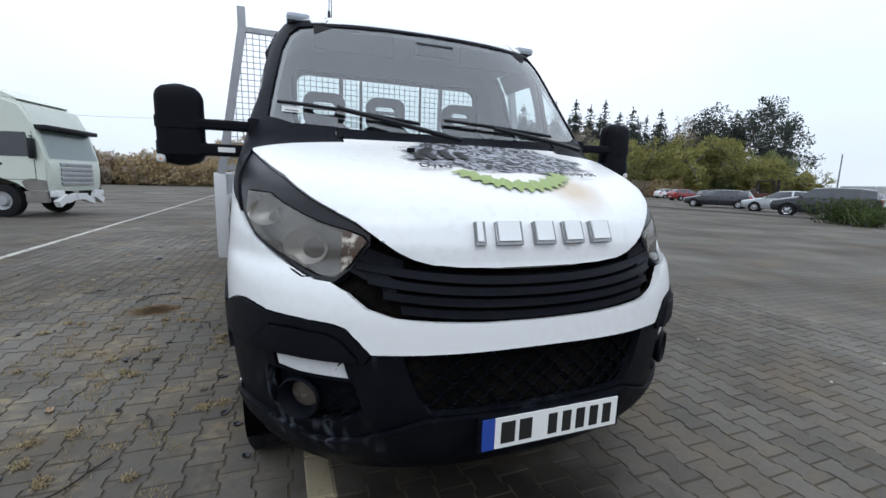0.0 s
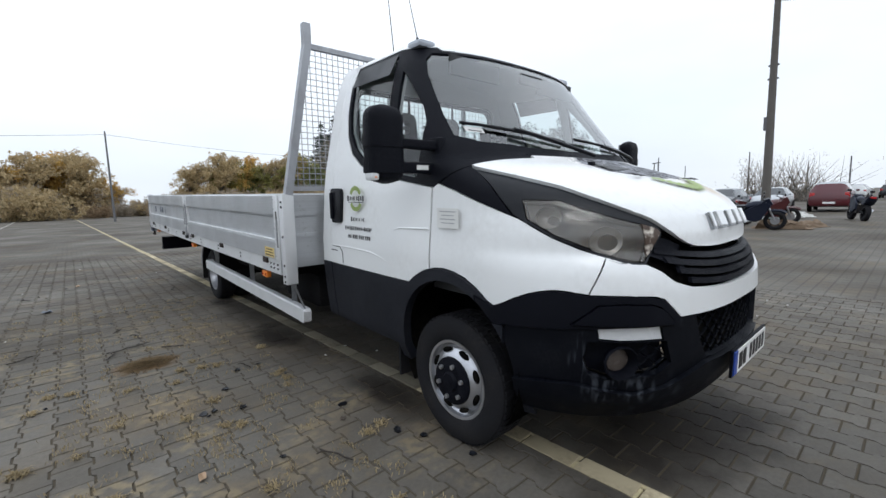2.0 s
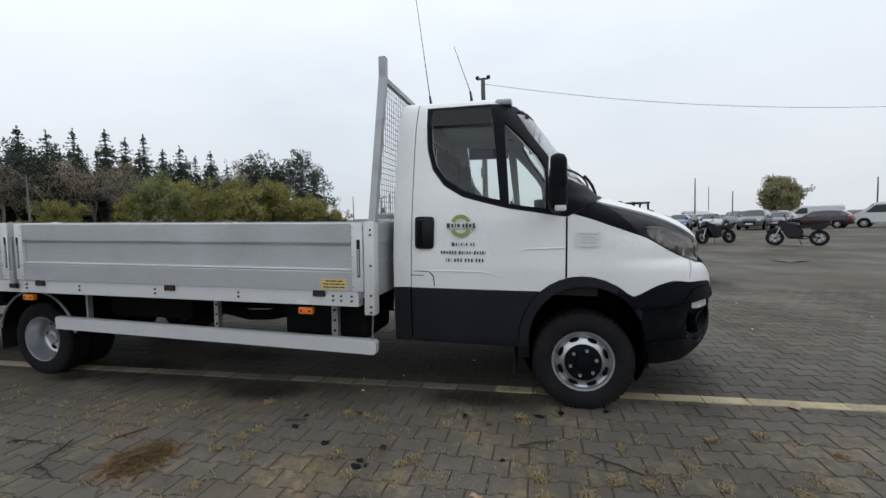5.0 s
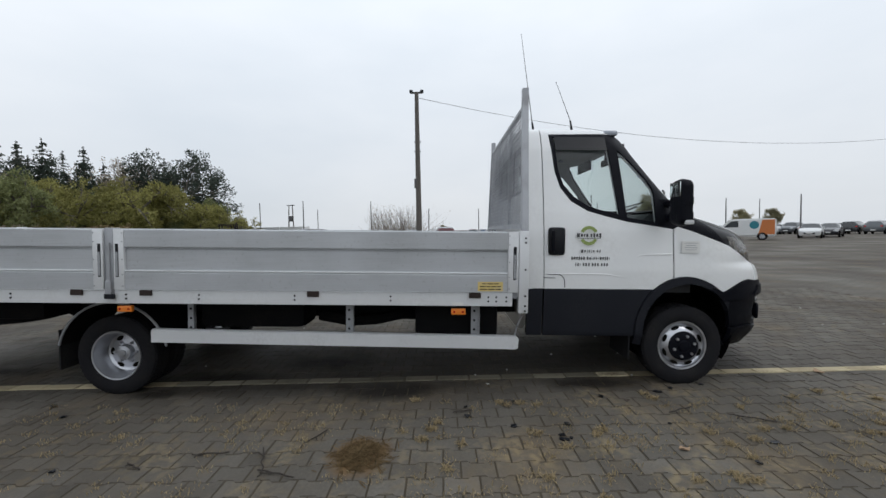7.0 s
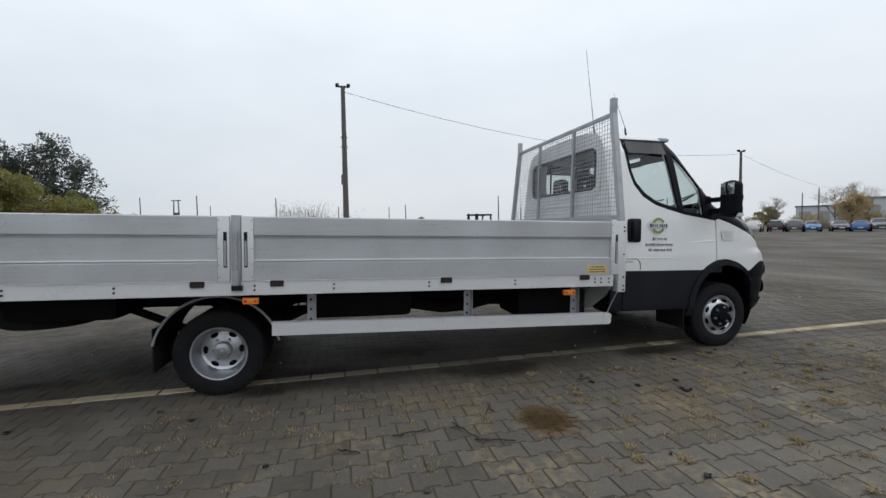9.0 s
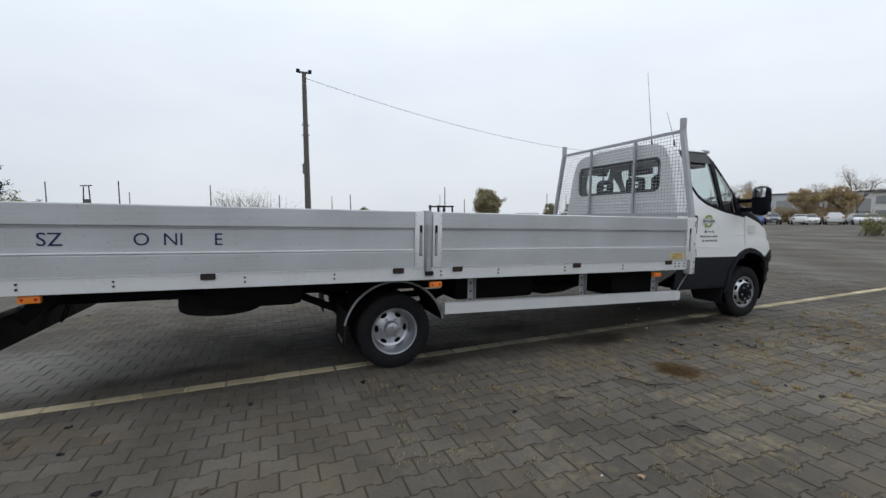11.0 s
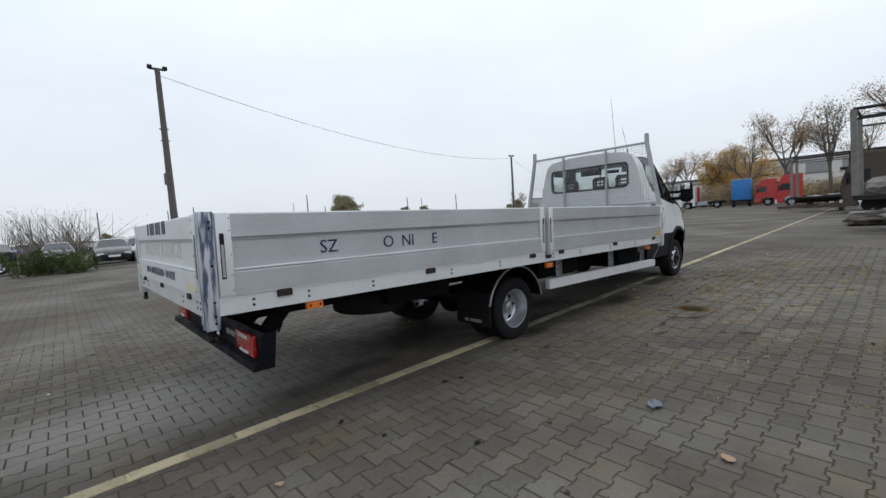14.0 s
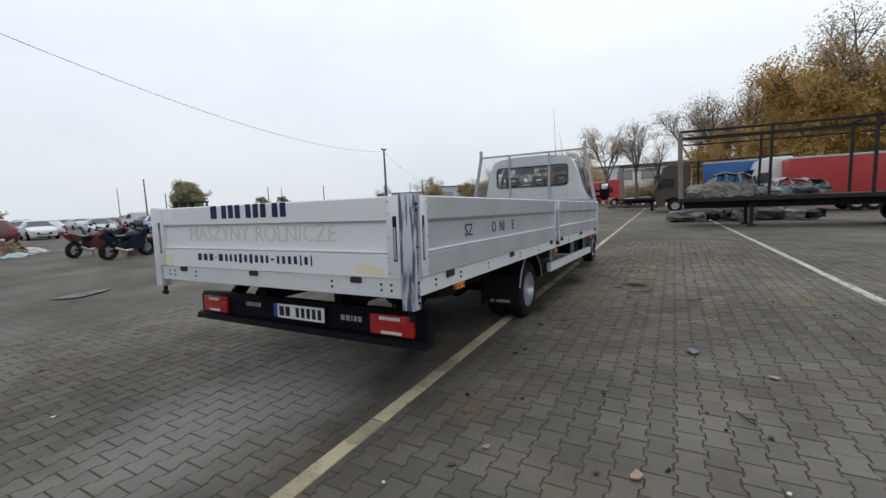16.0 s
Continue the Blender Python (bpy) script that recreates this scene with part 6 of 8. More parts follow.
def spruce(h, seed, label, lean=1.0, thin=1.0):
    """Straight trunk with whorls of drooping boughs, ragged towards the tip."""
    rg = np.random.default_rng(seed)
    t = thing("spruce_tree", label, "tree")
    bm = bmesh.new()
    rod(bm, (0, 0, 0), (0, 0, h), h * .013, .02, 7)
    cs, tips = [], []
    z = h * .06
    while z < h * .96:
        f = 1 - (z - h * .04) / (h * .96)
        rad = h * .27 * lean * f ** .9 + .12
        for k in range(int((8 + 6 * f) * thin * (.5 if z < h * .3 else 1))):
            a = rg.uniform(0, 2 * math.pi)
            rr = rad * rg.uniform(.55, 1.15)
            tip = Vector((rr * math.cos(a), rr * math.sin(a), z - rr * .24 + rg.normal(0, .12)))
            rod(bm, (0, 0, z), tip, .035, .012, 4)
            for s_ in np.linspace(.15, 1, max(2, int(rr / .38))):
                (cs if f > .2 else tips).append(tuple(Vector((0, 0, z)).lerp(tip, s_)))
        z += h * .042 * rg.uniform(.7, 1.3) * (.55 + .45 * min(1, f / .3))
    tips += [(0, 0, h * q) for q in np.linspace(.88, .995, 9)]
    part("trunk", bm, BARK, t)
    v, f = leaf_cloud(rg, cs, 2, 9, (.20, .20, .10), .15, .16)
    v2, f2 = leaf_cloud(rg, tips, 2, 7, (.07, .07, .05), .06, .10)
    f = f + (np.array(f2) + len(v)).tolist()
    v = np.concatenate([v, v2])
    cloud_part("crown", v, f, NEEDLE, t)
    return t


def shrub(h, w, seed, mat, name, label, clumps=3, per=7, size=.10, stems=26):
    rg = np.random.default_rng(seed)
    t = thing(name, label, "shrub")
    bm = bmesh.new()
    cs = []
    for _ in range(stems):
        b = Vector((rg.normal(0, w * .24), rg.normal(0, w * .24), 0))
        e = b + Vector((rg.normal(0, w * .22), rg.normal(0, w * .22), h * rg.uniform(.4, 1)))
        rod(bm, b, e, .02 + h * .003, .008, 4)
        for s_ in (.2, .4, .6, .8, 1):
            cs.append(tuple(b.lerp(e, s_)))
    part("stem", bm, BARK, t)
    v, f = leaf_cloud(rg, cs, clumps, per, (w * .06, w * .06, h * .07), h * .035, size)
    v[:, 2] = np.abs(v[:, 2])
    cloud_part("foliage", v, f, mat, t)
    return t


def at(az, d, ox=-4.3, oy=1.2):
    return (ox + d * math.sin(radians(az)), oy + d * math.cos(radians(az)))


def scatter(protos, spots, seed, smin=.85, smax=1.15, group=""):
    """Puts the prototypes at the spots (x, y, height factor); the first uses are the prototypes themselves."""
    rg = random.Random(seed)
    used = set()
    for k, (x, y, s) in enumerate(spots):
        pr = protos[k % len(protos)]
        m = pose(x, y, 0, 0, 0, rg.uniform(0, 360))
        sc = s * rg.uniform(smin, smax)
        if pr.name not in used:
            used.add(pr.name)
            ob = pr
            ob.matrix_world = m
        else:
            ob = copy_thing(pr, m)
        ob.scale = (sc, sc, sc)
        if group:
            ob["group"] = group


def rise(el, d, h):
    return (1.4 + d * math.tan(radians(el))) / h


rg0 = random.Random(11)
# northern and eastern belt: dark conifers behind, olive and yellow trees before them
spruces = [spruce(17, 1, "tall dark green spruce in a far tree belt"), spruce(17, 2, "tall dark green spruce in a far tree belt", 1.3), spruce(17, 3, "slim ragged spruce in a far tree belt", .75, .7)]
pines = [broadleaf(14, .8, 30 + s, NEEDLE, 4, 9, "dark pine with open ragged crown", .19, .42, .15, "pine_tree", .045, .022) for s in range(2)]
olives = [broadleaf(9, .95, 10 + s, (OLIVE, GREENOLIVE, OLIVE)[s], 6, 9, "olive and yellowish broadleaf tree in autumn", .16, .10, fill=130) for s in range(3)]
bares = [broadleaf(13, .75, 20 + s, BROWN, 3, 8, "nearly bare tree with thin brown crown", .12, .3) for s in range(2)]
tops = ((27.6, 10.2), (29.2, 11.1), (31, 10.0), (33, 10.2), (35, 10.4), (37, 10.6), (39.6, 11.0), (41.3, 10.0), (42.9, 10.4), (44.6, 9.3), (46.3, 9.6), (47.8, 8.6), (49.4, 9.2), (51, 7.8), (52.6, 7.6), (54.2, 7.9), (56.4, 8.6), (59.6, 8.4), (61, 7.1))
spots = []
for az, el in tops:
    d = rg0.uniform(96, 112)
    spots.append((*at(az, d), rise(el, d, 17)))
for k in range(40):  # lower conifers closing the belt
    az, d = 27.3 + k * .72, rg0.uniform(98, 118)
    spots.append((*at(az, d), rise(rg0.uniform(6.4, 9.0) if az < 47 else rg0.uniform(4.6, 6.6), d, 17)))
scatter(spruces, spots, 1, .98, 1.02, "far spruce belt")
spots = [(*at(az, d), rise(el, d, 14)) for az, el, d in ((57.0, 9.2, 98), (58.3, 9.3, 101), (55.6, 8.2, 104), (47.6, 7.4, 100), (54.2, 6.2, 102), (32.5, 8.4, 100), (36, 8.0, 99))]
scatter(pines, spots, 12, .98, 1.02, "far pines")
spots = [(*at(az, d), rise(el, d, 13)) for az, el, d in ((50.6, 7.6, 104), (51.6, 7.0, 100), (53.0, 7.0, 104), (44, 7.2, 94), (38.2, 7.4, 94), (35, 7.0, 92), (41, 7.0, 92), (31.5, 7.4, 92), (29.5, 7.0, 93))]
scatter(bares, spots, 2, .97, 1.03, "far bare trees")
spots = []
for k in range(30):
    az = 43.2 + k * .72
    d = rg0.uniform(80, 96)
    el = rg0.choice((2.6, 3.2, 4.0, 5.0, 6.2)) + rg0.uniform(-.3, .3) if az < 57 else rg0.uniform(3.0, 5.0) if az < 61.5 else rg0.uniform(1.4, 2.4)
    spots.append((*at(az, d), rise(el, d, 9)))
for az, el, d in ((15.5, 5.6, 90), (18, 4.6, 92), (20.5, 5.2, 90), (23, 5.6, 92), (25, 4.4, 90), (34, 3.6, 82), (40, 3.8, 84)):
    spots.append((*at(az, d, -2.9, -1.2), rise(el, d, 9)))
scatter(olives, spots, 3, .9, 1.08, "far autumn tree belt")
yellows = [broadleaf(8, .95, 40 + s, (OCHRE, YELLOW, OCHRE)[s], 7, 10, "golden autumn birch at the yard's edge", .15, .12, fill=80) for s in range(3)]
spots = [(*at(az, d, -2, -1.8), rise(el, d, 8)) for az, el, d in ((-3.4, 5.4, 86), (-1.0, 5.6, 88), (1.2, 5.6, 86), (-6, 4.0, 90), (3.0, 3.0, 90), (10.5, 4.4, 90), (13.5, 6.0, 88), (16.4, 5.2, 92), (21.6, 5.6, 90), (24.4, 4.8, 92))]
scatter(yellows, spots, 4, .95, 1.05, "golden birches")
scrubs = [shrub(3.6, 6.5, 60 + s, (OCHRE, BROWN, RUSSET)[s], "scrub", "ochre and brown autumn scrub at the yard's edge", 4, 7, .16, 46) for s in range(3)]
spots = [(*at(20 + k * 1.75, rg0.uniform(76, 88)), rg0.uniform(.4, .8)) for k in range(22)]
for k in range(58):
    az = -27 + k * .93
    d = rg0.uniform(72, 90)
    spots.append((*at(az, d, -2, -1.8), rg0.uniform(.8, 1.2) * (1.1 if az < 1 else .55 if az < 8 else .85)))
scatter(scrubs, spots, 5, .9, 1.1, "scrub belt")
# brown and yellow trees before the far halls
for k, (az, d, sc) in enumerate(((146.6, 112, 1.0), (147.8, 106, .8), (148.8, 116, 1.1), (152.6, 104, .8), (154.0, 108, .9), (155.4, 100, .8), (141.5, 150, 1.0))):
    x, y = at(az, d, -4.7, 5.0)
    o = copy_thing(yellows[0] if k % 2 else bares[0], pose(x, y, 0, 0, 0, 40 * k))
    o.scale = (sc * (.95 if k % 2 else .62),) * 3
    o = copy_thing(scrubs[k % 3], pose(x + 2, y + 4, 0, 0, 0, 70 * k))
# trees to the south, behind the trailers
alders = [broadleaf(16, .58, 80 + s, (BROWN, RUSSET, BROWN)[s], (6, 8, 5)[s], 8, "tall alder with thin brownish autumn crown", .105, .26, .0, "tree", .042, .022) for s in range(3)]
oaks = [broadleaf(15, .9, 90 + s, (AMBER, YELLOW)[s], 10, 10, "large oak with dense golden autumn crown", .15, .14, .0, "tree", .055, .022, fill=170) for s in range(2)]
spots = [(*at(az, d, -2.4, 10), rise(el, d, 16)) for az, el, d in ((169.5, 7.2, 88), (172.5, 8.4, 86), (176.2, 8.6, 84), (178, 6.4, 90), (182.0, 9.4, 80), (184.0, 10.2, 78), (186.2, 12.6, 76), (188, 9.8, 78), (196.4, 16.0, 70), (198.8, 15, 72), (163.5, 5.4, 110), (162, 5.0, 112), (158.5, 4.4, 116))]
scatter(alders, spots, 6, .98, 1.02, "alders behind the trailers")
spots = [(*at(az, d, -2.4, 10), rise(el, d, 15)) for az, el, d in ((190.4, 12.2, 76), (192.6, 12.8, 72), (194.6, 13.4, 73), (200.5, 12.5, 72), (188, 6.8, 74), (184, 6.0, 80), (169.0, 4.6, 98), (167.2, 5.2, 100), (204, 13, 70), (208, 12, 72), (197, 10, 70))]
scatter(oaks, spots, 7, .98, 1.02, "golden oaks behind the trailers")
spots = [(*at(az, d, -2.4, 10), rg0.uniform(.7, 1.2)) for az, d in [(166 + k * 1.5, rg0.uniform(84, 96)) for k in range(28)]]
scatter([shrub(3.4, 5.2, 71 + s, (BROWN, OCHRE)[s], "undergrowth", "brown undergrowth behind parked trailers", 3, 7, .13, 46) for s in range(2)], spots, 8, .9, 1.1, "southern undergrowth")
# single trees and bushes to the east
willow = shrub(5.0, 7.5, 75, BROWN, "willow_bush", "bare brush-like willow bush among parked cars", 1, 5, .06, 230)
willow.matrix_world = pose(58, 9.0, 0)
round_tree = broadleaf(7.5, 1.3, 101, HAZEDOLIVE, 8, 9, "round dull olive tree paled by haze, standing alone", .14, .06, fill=150)
round_tree.matrix_world = pose(99.3, -49.5, 0) @ Matrix.Scale(1.2, 4)
for x, y, s in ((89, -112, .75), (97, -118, .6), (103, -52, 1.15), (92, -14, .5), (120, -95, .8), (112, -80, .75), (100, 2, .35)):
    o = copy_thing(round_tree, pose(x, y, 0, 0, 0, x))
    o.scale = (s, s, s)
greenbush = shrub(1.1, 1.8, 76, GREENL, "green_bush", "low green bush on the yard's verge", 4, 8, .045, 30)
greenbush.matrix_world = pose(22.5, 8.3, 0)
copy_thing(greenbush, pose(23.2, 9.6, 0, 0, 0, 80))
weed = shrub(1.5, 1.6, 77, OLIVE, "weed_bush", "dry yellowish weeds growing through the paving", 3, 8, .04, 24)
weed.matrix_world = pose(9.8, -30, 0)

# ------------------------------------------------------------------ poles and wires
CONCRETE = plain("weathered_concrete", (0.115, 0.105, 0.095), 0.9, 0, 0.5, (0.07, 0.06, 0.05), 4)
FARGREY = plain("galvanised_pole", (0.13, 0.13, 0.135), 0.7, 0.1, 0.4)


def power_pole(x, y, h, r, heads=True, lean=0.0):
    t = thing("utility_pole", "tall grey concrete pole with floodlights" if heads else "thin grey pole standing in the yard", "pole", pose(x, y, 0, 0, lean, 0))
    bm = bmesh.new()
    rod(bm, (0, 0, -.1), (0, 0, h), r, r * .62, 10)
    part("shaft", bm, CONCRETE if heads else FARGREY, t, "", True)
    if heads:
        bm = bmesh.new()
        box(bm, -.06, .06, -.38, .38, h - .08, h + .02)
        part("cross_arm", bm, FARGREY, t)
        for s in (-1, 1):
            bm = bmesh.new()
            box(bm, -.14, .10, s * .36 - .11, s * .36 + .11, h - .05, h + .14, .03)
            part("floodlight", bm, GLOSSBLACK, t, "", True)
        for z in (h * .63, h * .69):
            bm = bmesh.new()
            box(bm, -.05, .05, -.22, .22, z - .04, z + .04, .01)
            part("bracket", bm, FARGREY, t)
        bm = bmesh.new()
        box(bm, -.12, .12, .12, .26, h * .40, h * .46, .01)
        part("junction_box", bm, FARGREY, t)
    return t


power_pole(24.2, 3.68, 10.7, .21)
power_pole(33.2, -38.9, 9.2, .19)
for x, y, h in ((0.9, 51, 8.7), (29.5, 52, 7.5), (66, 14, 6.4), (70, 4.5, 5.2), (64, -44, 5.8), (58, -20, 6.2), (52, -46, 5.4), (78, -5, 5.5), (95, 12, 6), (86, -66, 7), (62, 24, 6.4), (70, 40, 7), (74, 36, 7), (72, -30, 5.0), (40, -60, 6.0), (110, -40, 8), (48, -68, 6), (90, 30, 6.5)):
    power_pole(x, y, h, .11, False)
power_pole(69, -7, 5.5, .12, False, 7)


def cable(a, b, sag, r, name, label):
    a, b = Vector(a), Vector(b)
    pts = [a.lerp(b, k / 24) - Vector((0, 0, sag * 4 * (k / 24) * (1 - k / 24))) for k in range(25)]
    ob = part(name, sweep(bmesh.new(), pts, r, 5), GLOSSBLACK)
    return tagged(ob, label, "cable")


cable((24.2, 3.68, 10.35), (33.2, -38.9, 8.9), 1.5, .014, "overhead_cable", "dark overhead cable strung between two concrete poles")
cable((33.2, -38.9, 8.9), (70, -112, 9), 1.2, .014, "overhead_cable", "dark overhead cable leading to far poles")
cable((0.9, 51, 8.4), (29.5, 52, 7.3), .5, .014, "overhead_cable", "dark overhead cable strung between two poles")
cable((0.9, 51, 8.4), (-40, 54, 8), .9, .014, "overhead_cable", "dark overhead cable along the yard's edge")

# ------------------------------------------------------------------ parked cars
CARGLASS = plain("dark_car_glass", (0.02, 0.025, 0.03), 0.08, 0, 0.1, (0.1, 0.1, 0.1), 2, coat=0.5)
PAINTS = {
    "white": plain("car_white", (0.66, 0.67, 0.67), 0.3, 0, 0.3, (0.3, 0.28, 0.25), 2, coat=0.5),
    "silver": plain("car_silver", (0.42, 0.44, 0.46), 0.32, 0.4, 0.3, (0.2, 0.19, 0.17), 2, coat=0.5),
    "black": plain("car_black", (0.012, 0.014, 0.02), 0.25, 0, 0.25, (0.1, 0.095, 0.09), 2, coat=0.6),
    "grey": plain("car_grey", (0.10, 0.11, 0.12), 0.3, 0.2, 0.3, (0.12, 0.11, 0.1), 2, coat=0.5),
    "red": plain("car_red", (0.20, 0.018, 0.022), 0.3, 0, 0.25, (0.12, 0.08, 0.07), 2, coat=0.5),
    "plum": plain("car_plum", (0.035, 0.012, 0.020), 0.3, 0, 0.25, (0.08, 0.06, 0.06), 2, coat=0.5),
    "maroon": plain("car_maroon", (0.085, 0.010, 0.016), 0.3, 0, 0.25, (0.10, 0.07, 0.06), 2, coat=0.5),
    "blue": plain("car_blue", (0.035, 0.14, 0.36), 0.3, 0, 0.25, (0.1, 0.1, 0.1), 2, coat=0.5),
}
SHAPES = {  # stations: y, half width, sill, belt, top, half width of top; then the glass spans
    "hatch": [(0, .62, .42, .60, .66, .42), (.10, .78, .26, .68, .76, .60), (.75, .86, .22, .84, .93, .70), (1.10, .87, .2, .93, 1.0, .70), (1.78, .88, .2, .96, 1.42, .57), (2.45, .88, .2, .97, 1.47, .57), (2.56, .88, .2, .97, 1.47, .57), (3.35, .88, .2, .99, 1.43, .56), (3.50, .88, .22, 1.0, 1.42, .56), (3.92, .85, .26, 1.0, 1.16, .60), (4.12, .80, .34, .86, .92, .60), (4.18, .68, .42, .70, .74, .5)],
    "suv": [(0, .66, .48, .74, .82, .46), (.10, .84, .34, .86, .94, .64), (.85, .91, .28, 1.02, 1.10, .76), (1.20, .92, .26, 1.08, 1.15, .76), (1.85, .92, .26, 1.12, 1.62, .62), (2.60, .92, .26, 1.13, 1.68, .62), (2.72, .92, .26, 1.13, 1.68, .62), (3.55, .92, .26, 1.14, 1.66, .61), (3.68, .92, .26, 1.14, 1.66, .61), (4.35, .90, .30, 1.14, 1.56, .60), (4.58, .86, .36, 1.02, 1.10, .66), (4.64, .74, .46, .80, .84, .6)],
    "estate": [(0, .62, .42, .60, .66, .42), (.10, .80, .26, .68, .76, .60), (.95, .88, .22, .84, .92, .72), (1.30, .89, .2, .92, .98, .72), (2.02, .90, .2, .94, 1.40, .57), (2.75, .90, .2, .95, 1.45, .57), (2.86, .90, .2, .95, 1.45, .57), (3.70, .90, .2, .97, 1.42, .56), (3.82, .90, .2, .97, 1.42, .56), (4.45, .87, .26, .98, 1.30, .56), (4.72, .82, .34, .84, .90, .6), (4.80, .70, .42, .70, .74, .5)],
}


def car_wheel(parent, x, y, r, sx):
    bm = bmesh.new()
    lathe(bm, [(-.09, r * .62), (-.10, r * .8), (-.08, r * .97), (-.05, r), (.05, r), (.09, r * .95), (.09, r * .6)], 22)
    w = part("wheel", bm, RUBBER, parent, "", True, Matrix.Translation((x, y, r)) @ (Matrix.Identity(4) if sx < 0 else Matrix.Rotation(math.pi, 4, "Z")))
    bm = bmesh.new()
    lathe(bm, [(-.085, r * .64), (-.07, r * .58), (-.05, r * .5), (-.075, r * .2), (-.08, .001)], 22)
    part("rim", bm, STEEL, w, "", True)
    for k in range(5):
        a = 2 * math.pi * k / 5
        bm = bmesh.new()
        bmesh.ops.create_cube(bm, size=1, matrix=Matrix.Rotation(a, 4, "X") @ Matrix.Translation((-.068, 0, r * .40)) @ Matrix.Diagonal((.02, r * .22, r * .22, 1)))
        part("rim_gap", bm, VOID, w)


def car(shape, paint, label, m):
    st = SHAPES[shape]
    t = thing("car", label, "car", m)
    L = st[-1][0]
    rings = []
    for y, w, zl, zb, zt, wt in st:
        rings.append([(0, y, zl), (w * .9, y, zl), (w, y, zl + .16), (w * 1.01, y, (zl + zb) / 2 + .05), (w * .975, y, zb), (wt, y, zt - .035), (wt * .72, y, zt), (0, y, zt + .006)])
    body, glass = bmesh.new(), bmesh.new()
    n = len(st)

    def quad(b, pts):
        vs = []
        for p in pts:
            vs.append(b.verts.new(p))
        b.faces.new(vs)
    for i in range(n - 1):
        cabin = 3 <= i <= 8
        for k in range(7):
            isg = (k == 4 and i in (4, 6, 8)) or (i == 3 and k >= 5) or (i == 8 and k >= 5) or (k == 4 and i == 3)
            for s in (-1, 1):
                a, b, c, d = rings[i][k], rings[i][k + 1], rings[i + 1][k + 1], rings[i + 1][k]
                quad(glass if isg else body, [(s * p[0], p[1] - L / 2, p[2]) for p in (a, b, c, d)])
    for i in (0, n - 1):
        for k in range(7):
            pass
        vs = [(s_ * p[0], p[1] - L / 2, p[2]) for s_ in (1,) for p in rings[i]] + [(-p[0], p[1] - L / 2, p[2]) for p in rings[i][::-1]]
        b = [body.verts.new(p) for p in vs]
        body.faces.new(b)
    for b in (body, glass):
        bmesh.ops.remove_doubles(b, verts=b.verts[:], dist=.002)
    part("body", body, PAINTS[paint], t, "", True)
    part("glazing", glass, CARGLASS, t, "", True)
    r = .36 if shape == "suv" else .31
    wb0, wb1 = .82 - L / 2, L - .85 - L / 2
    wy = st[4][1]
    for y in (wb0, wb1):
        for s in (-1, 1):
            bm = bmesh.new()
            rod(bm, (s * (wy - .12), y, r + .02), (s * (wy + .006), y, r + .02), r * 1.16, seg=24)
            part("wheel_arch", bm, VOID, t)
            car_wheel(t, s * (wy - .045), y, r, s)
    for s in (-1, 1):
        bm = bmesh.new()
        zf = st[1][3]
        box(bm, s * .45, s * .76, -L / 2 + .015, -L / 2 + .22, zf - .12, zf + .02, .03)
        part("headlamp", bm, LENSWHITE, t, "", True)
        bm = bmesh.new()
        zr = st[-3][3]
        box(bm, s * .62, s * .84, L / 2 - .24, L / 2 - .03, zr - .30, zr - .06, .02)
        part("tail_lamp", bm, REDLENS, t, "", True)
        bm = bmesh.new()
        box(bm, s * (wy + .0), s * (wy + .15), 1.30 - L / 2, 1.42 - L / 2, st[3][3] + .02, st[3][3] + .15, .03)
        part("door_mirror", bm, PAINTS[paint], t, "", True)
        bm = bmesh.new()
        for yy in (st[5][0] - L / 2 - .25, st[7][0] - L / 2 - .25):
            box(bm, s * wy, s * (wy + .012), yy - .09, yy + .09, st[4][3] - .12, st[4][3] - .08)
        part("door_handle", bm, GLOSSBLACK, t)
    bm = bmesh.new()
    box(bm, -.42, .42, -L / 2 - .006, -L / 2 + .05, .40 if shape != "suv" else .5, .56 if shape != "suv" else .72, .01)
    part("grille", bm, GLOSSBLACK, t)
    for y in (-L / 2 - .012, L / 2 - .03):
        bm = bmesh.new()
        box(bm, -.26, .26, y, y + .04, .46, .57)
        part("number_plate", bm, PLATEWHITE, t)
    return t


CARS = {}


def park(shape, paint, x, y, heading):
    """heading: degrees; 0 points the bonnet to -y."""
    key = (shape, paint)
    m = pose(x, y, 0, 0, 0, heading)
    if key not in CARS:
        CARS[key] = car(shape, paint, f"{paint} {'compact hatchback' if shape == 'hatch' else 'tall sport utility car' if shape == 'suv' else 'estate car'} parked on the yard", m)
        CARS[key]["group"] = "parked salvage cars"
    else:
        copy_thing(CARS[key], m)


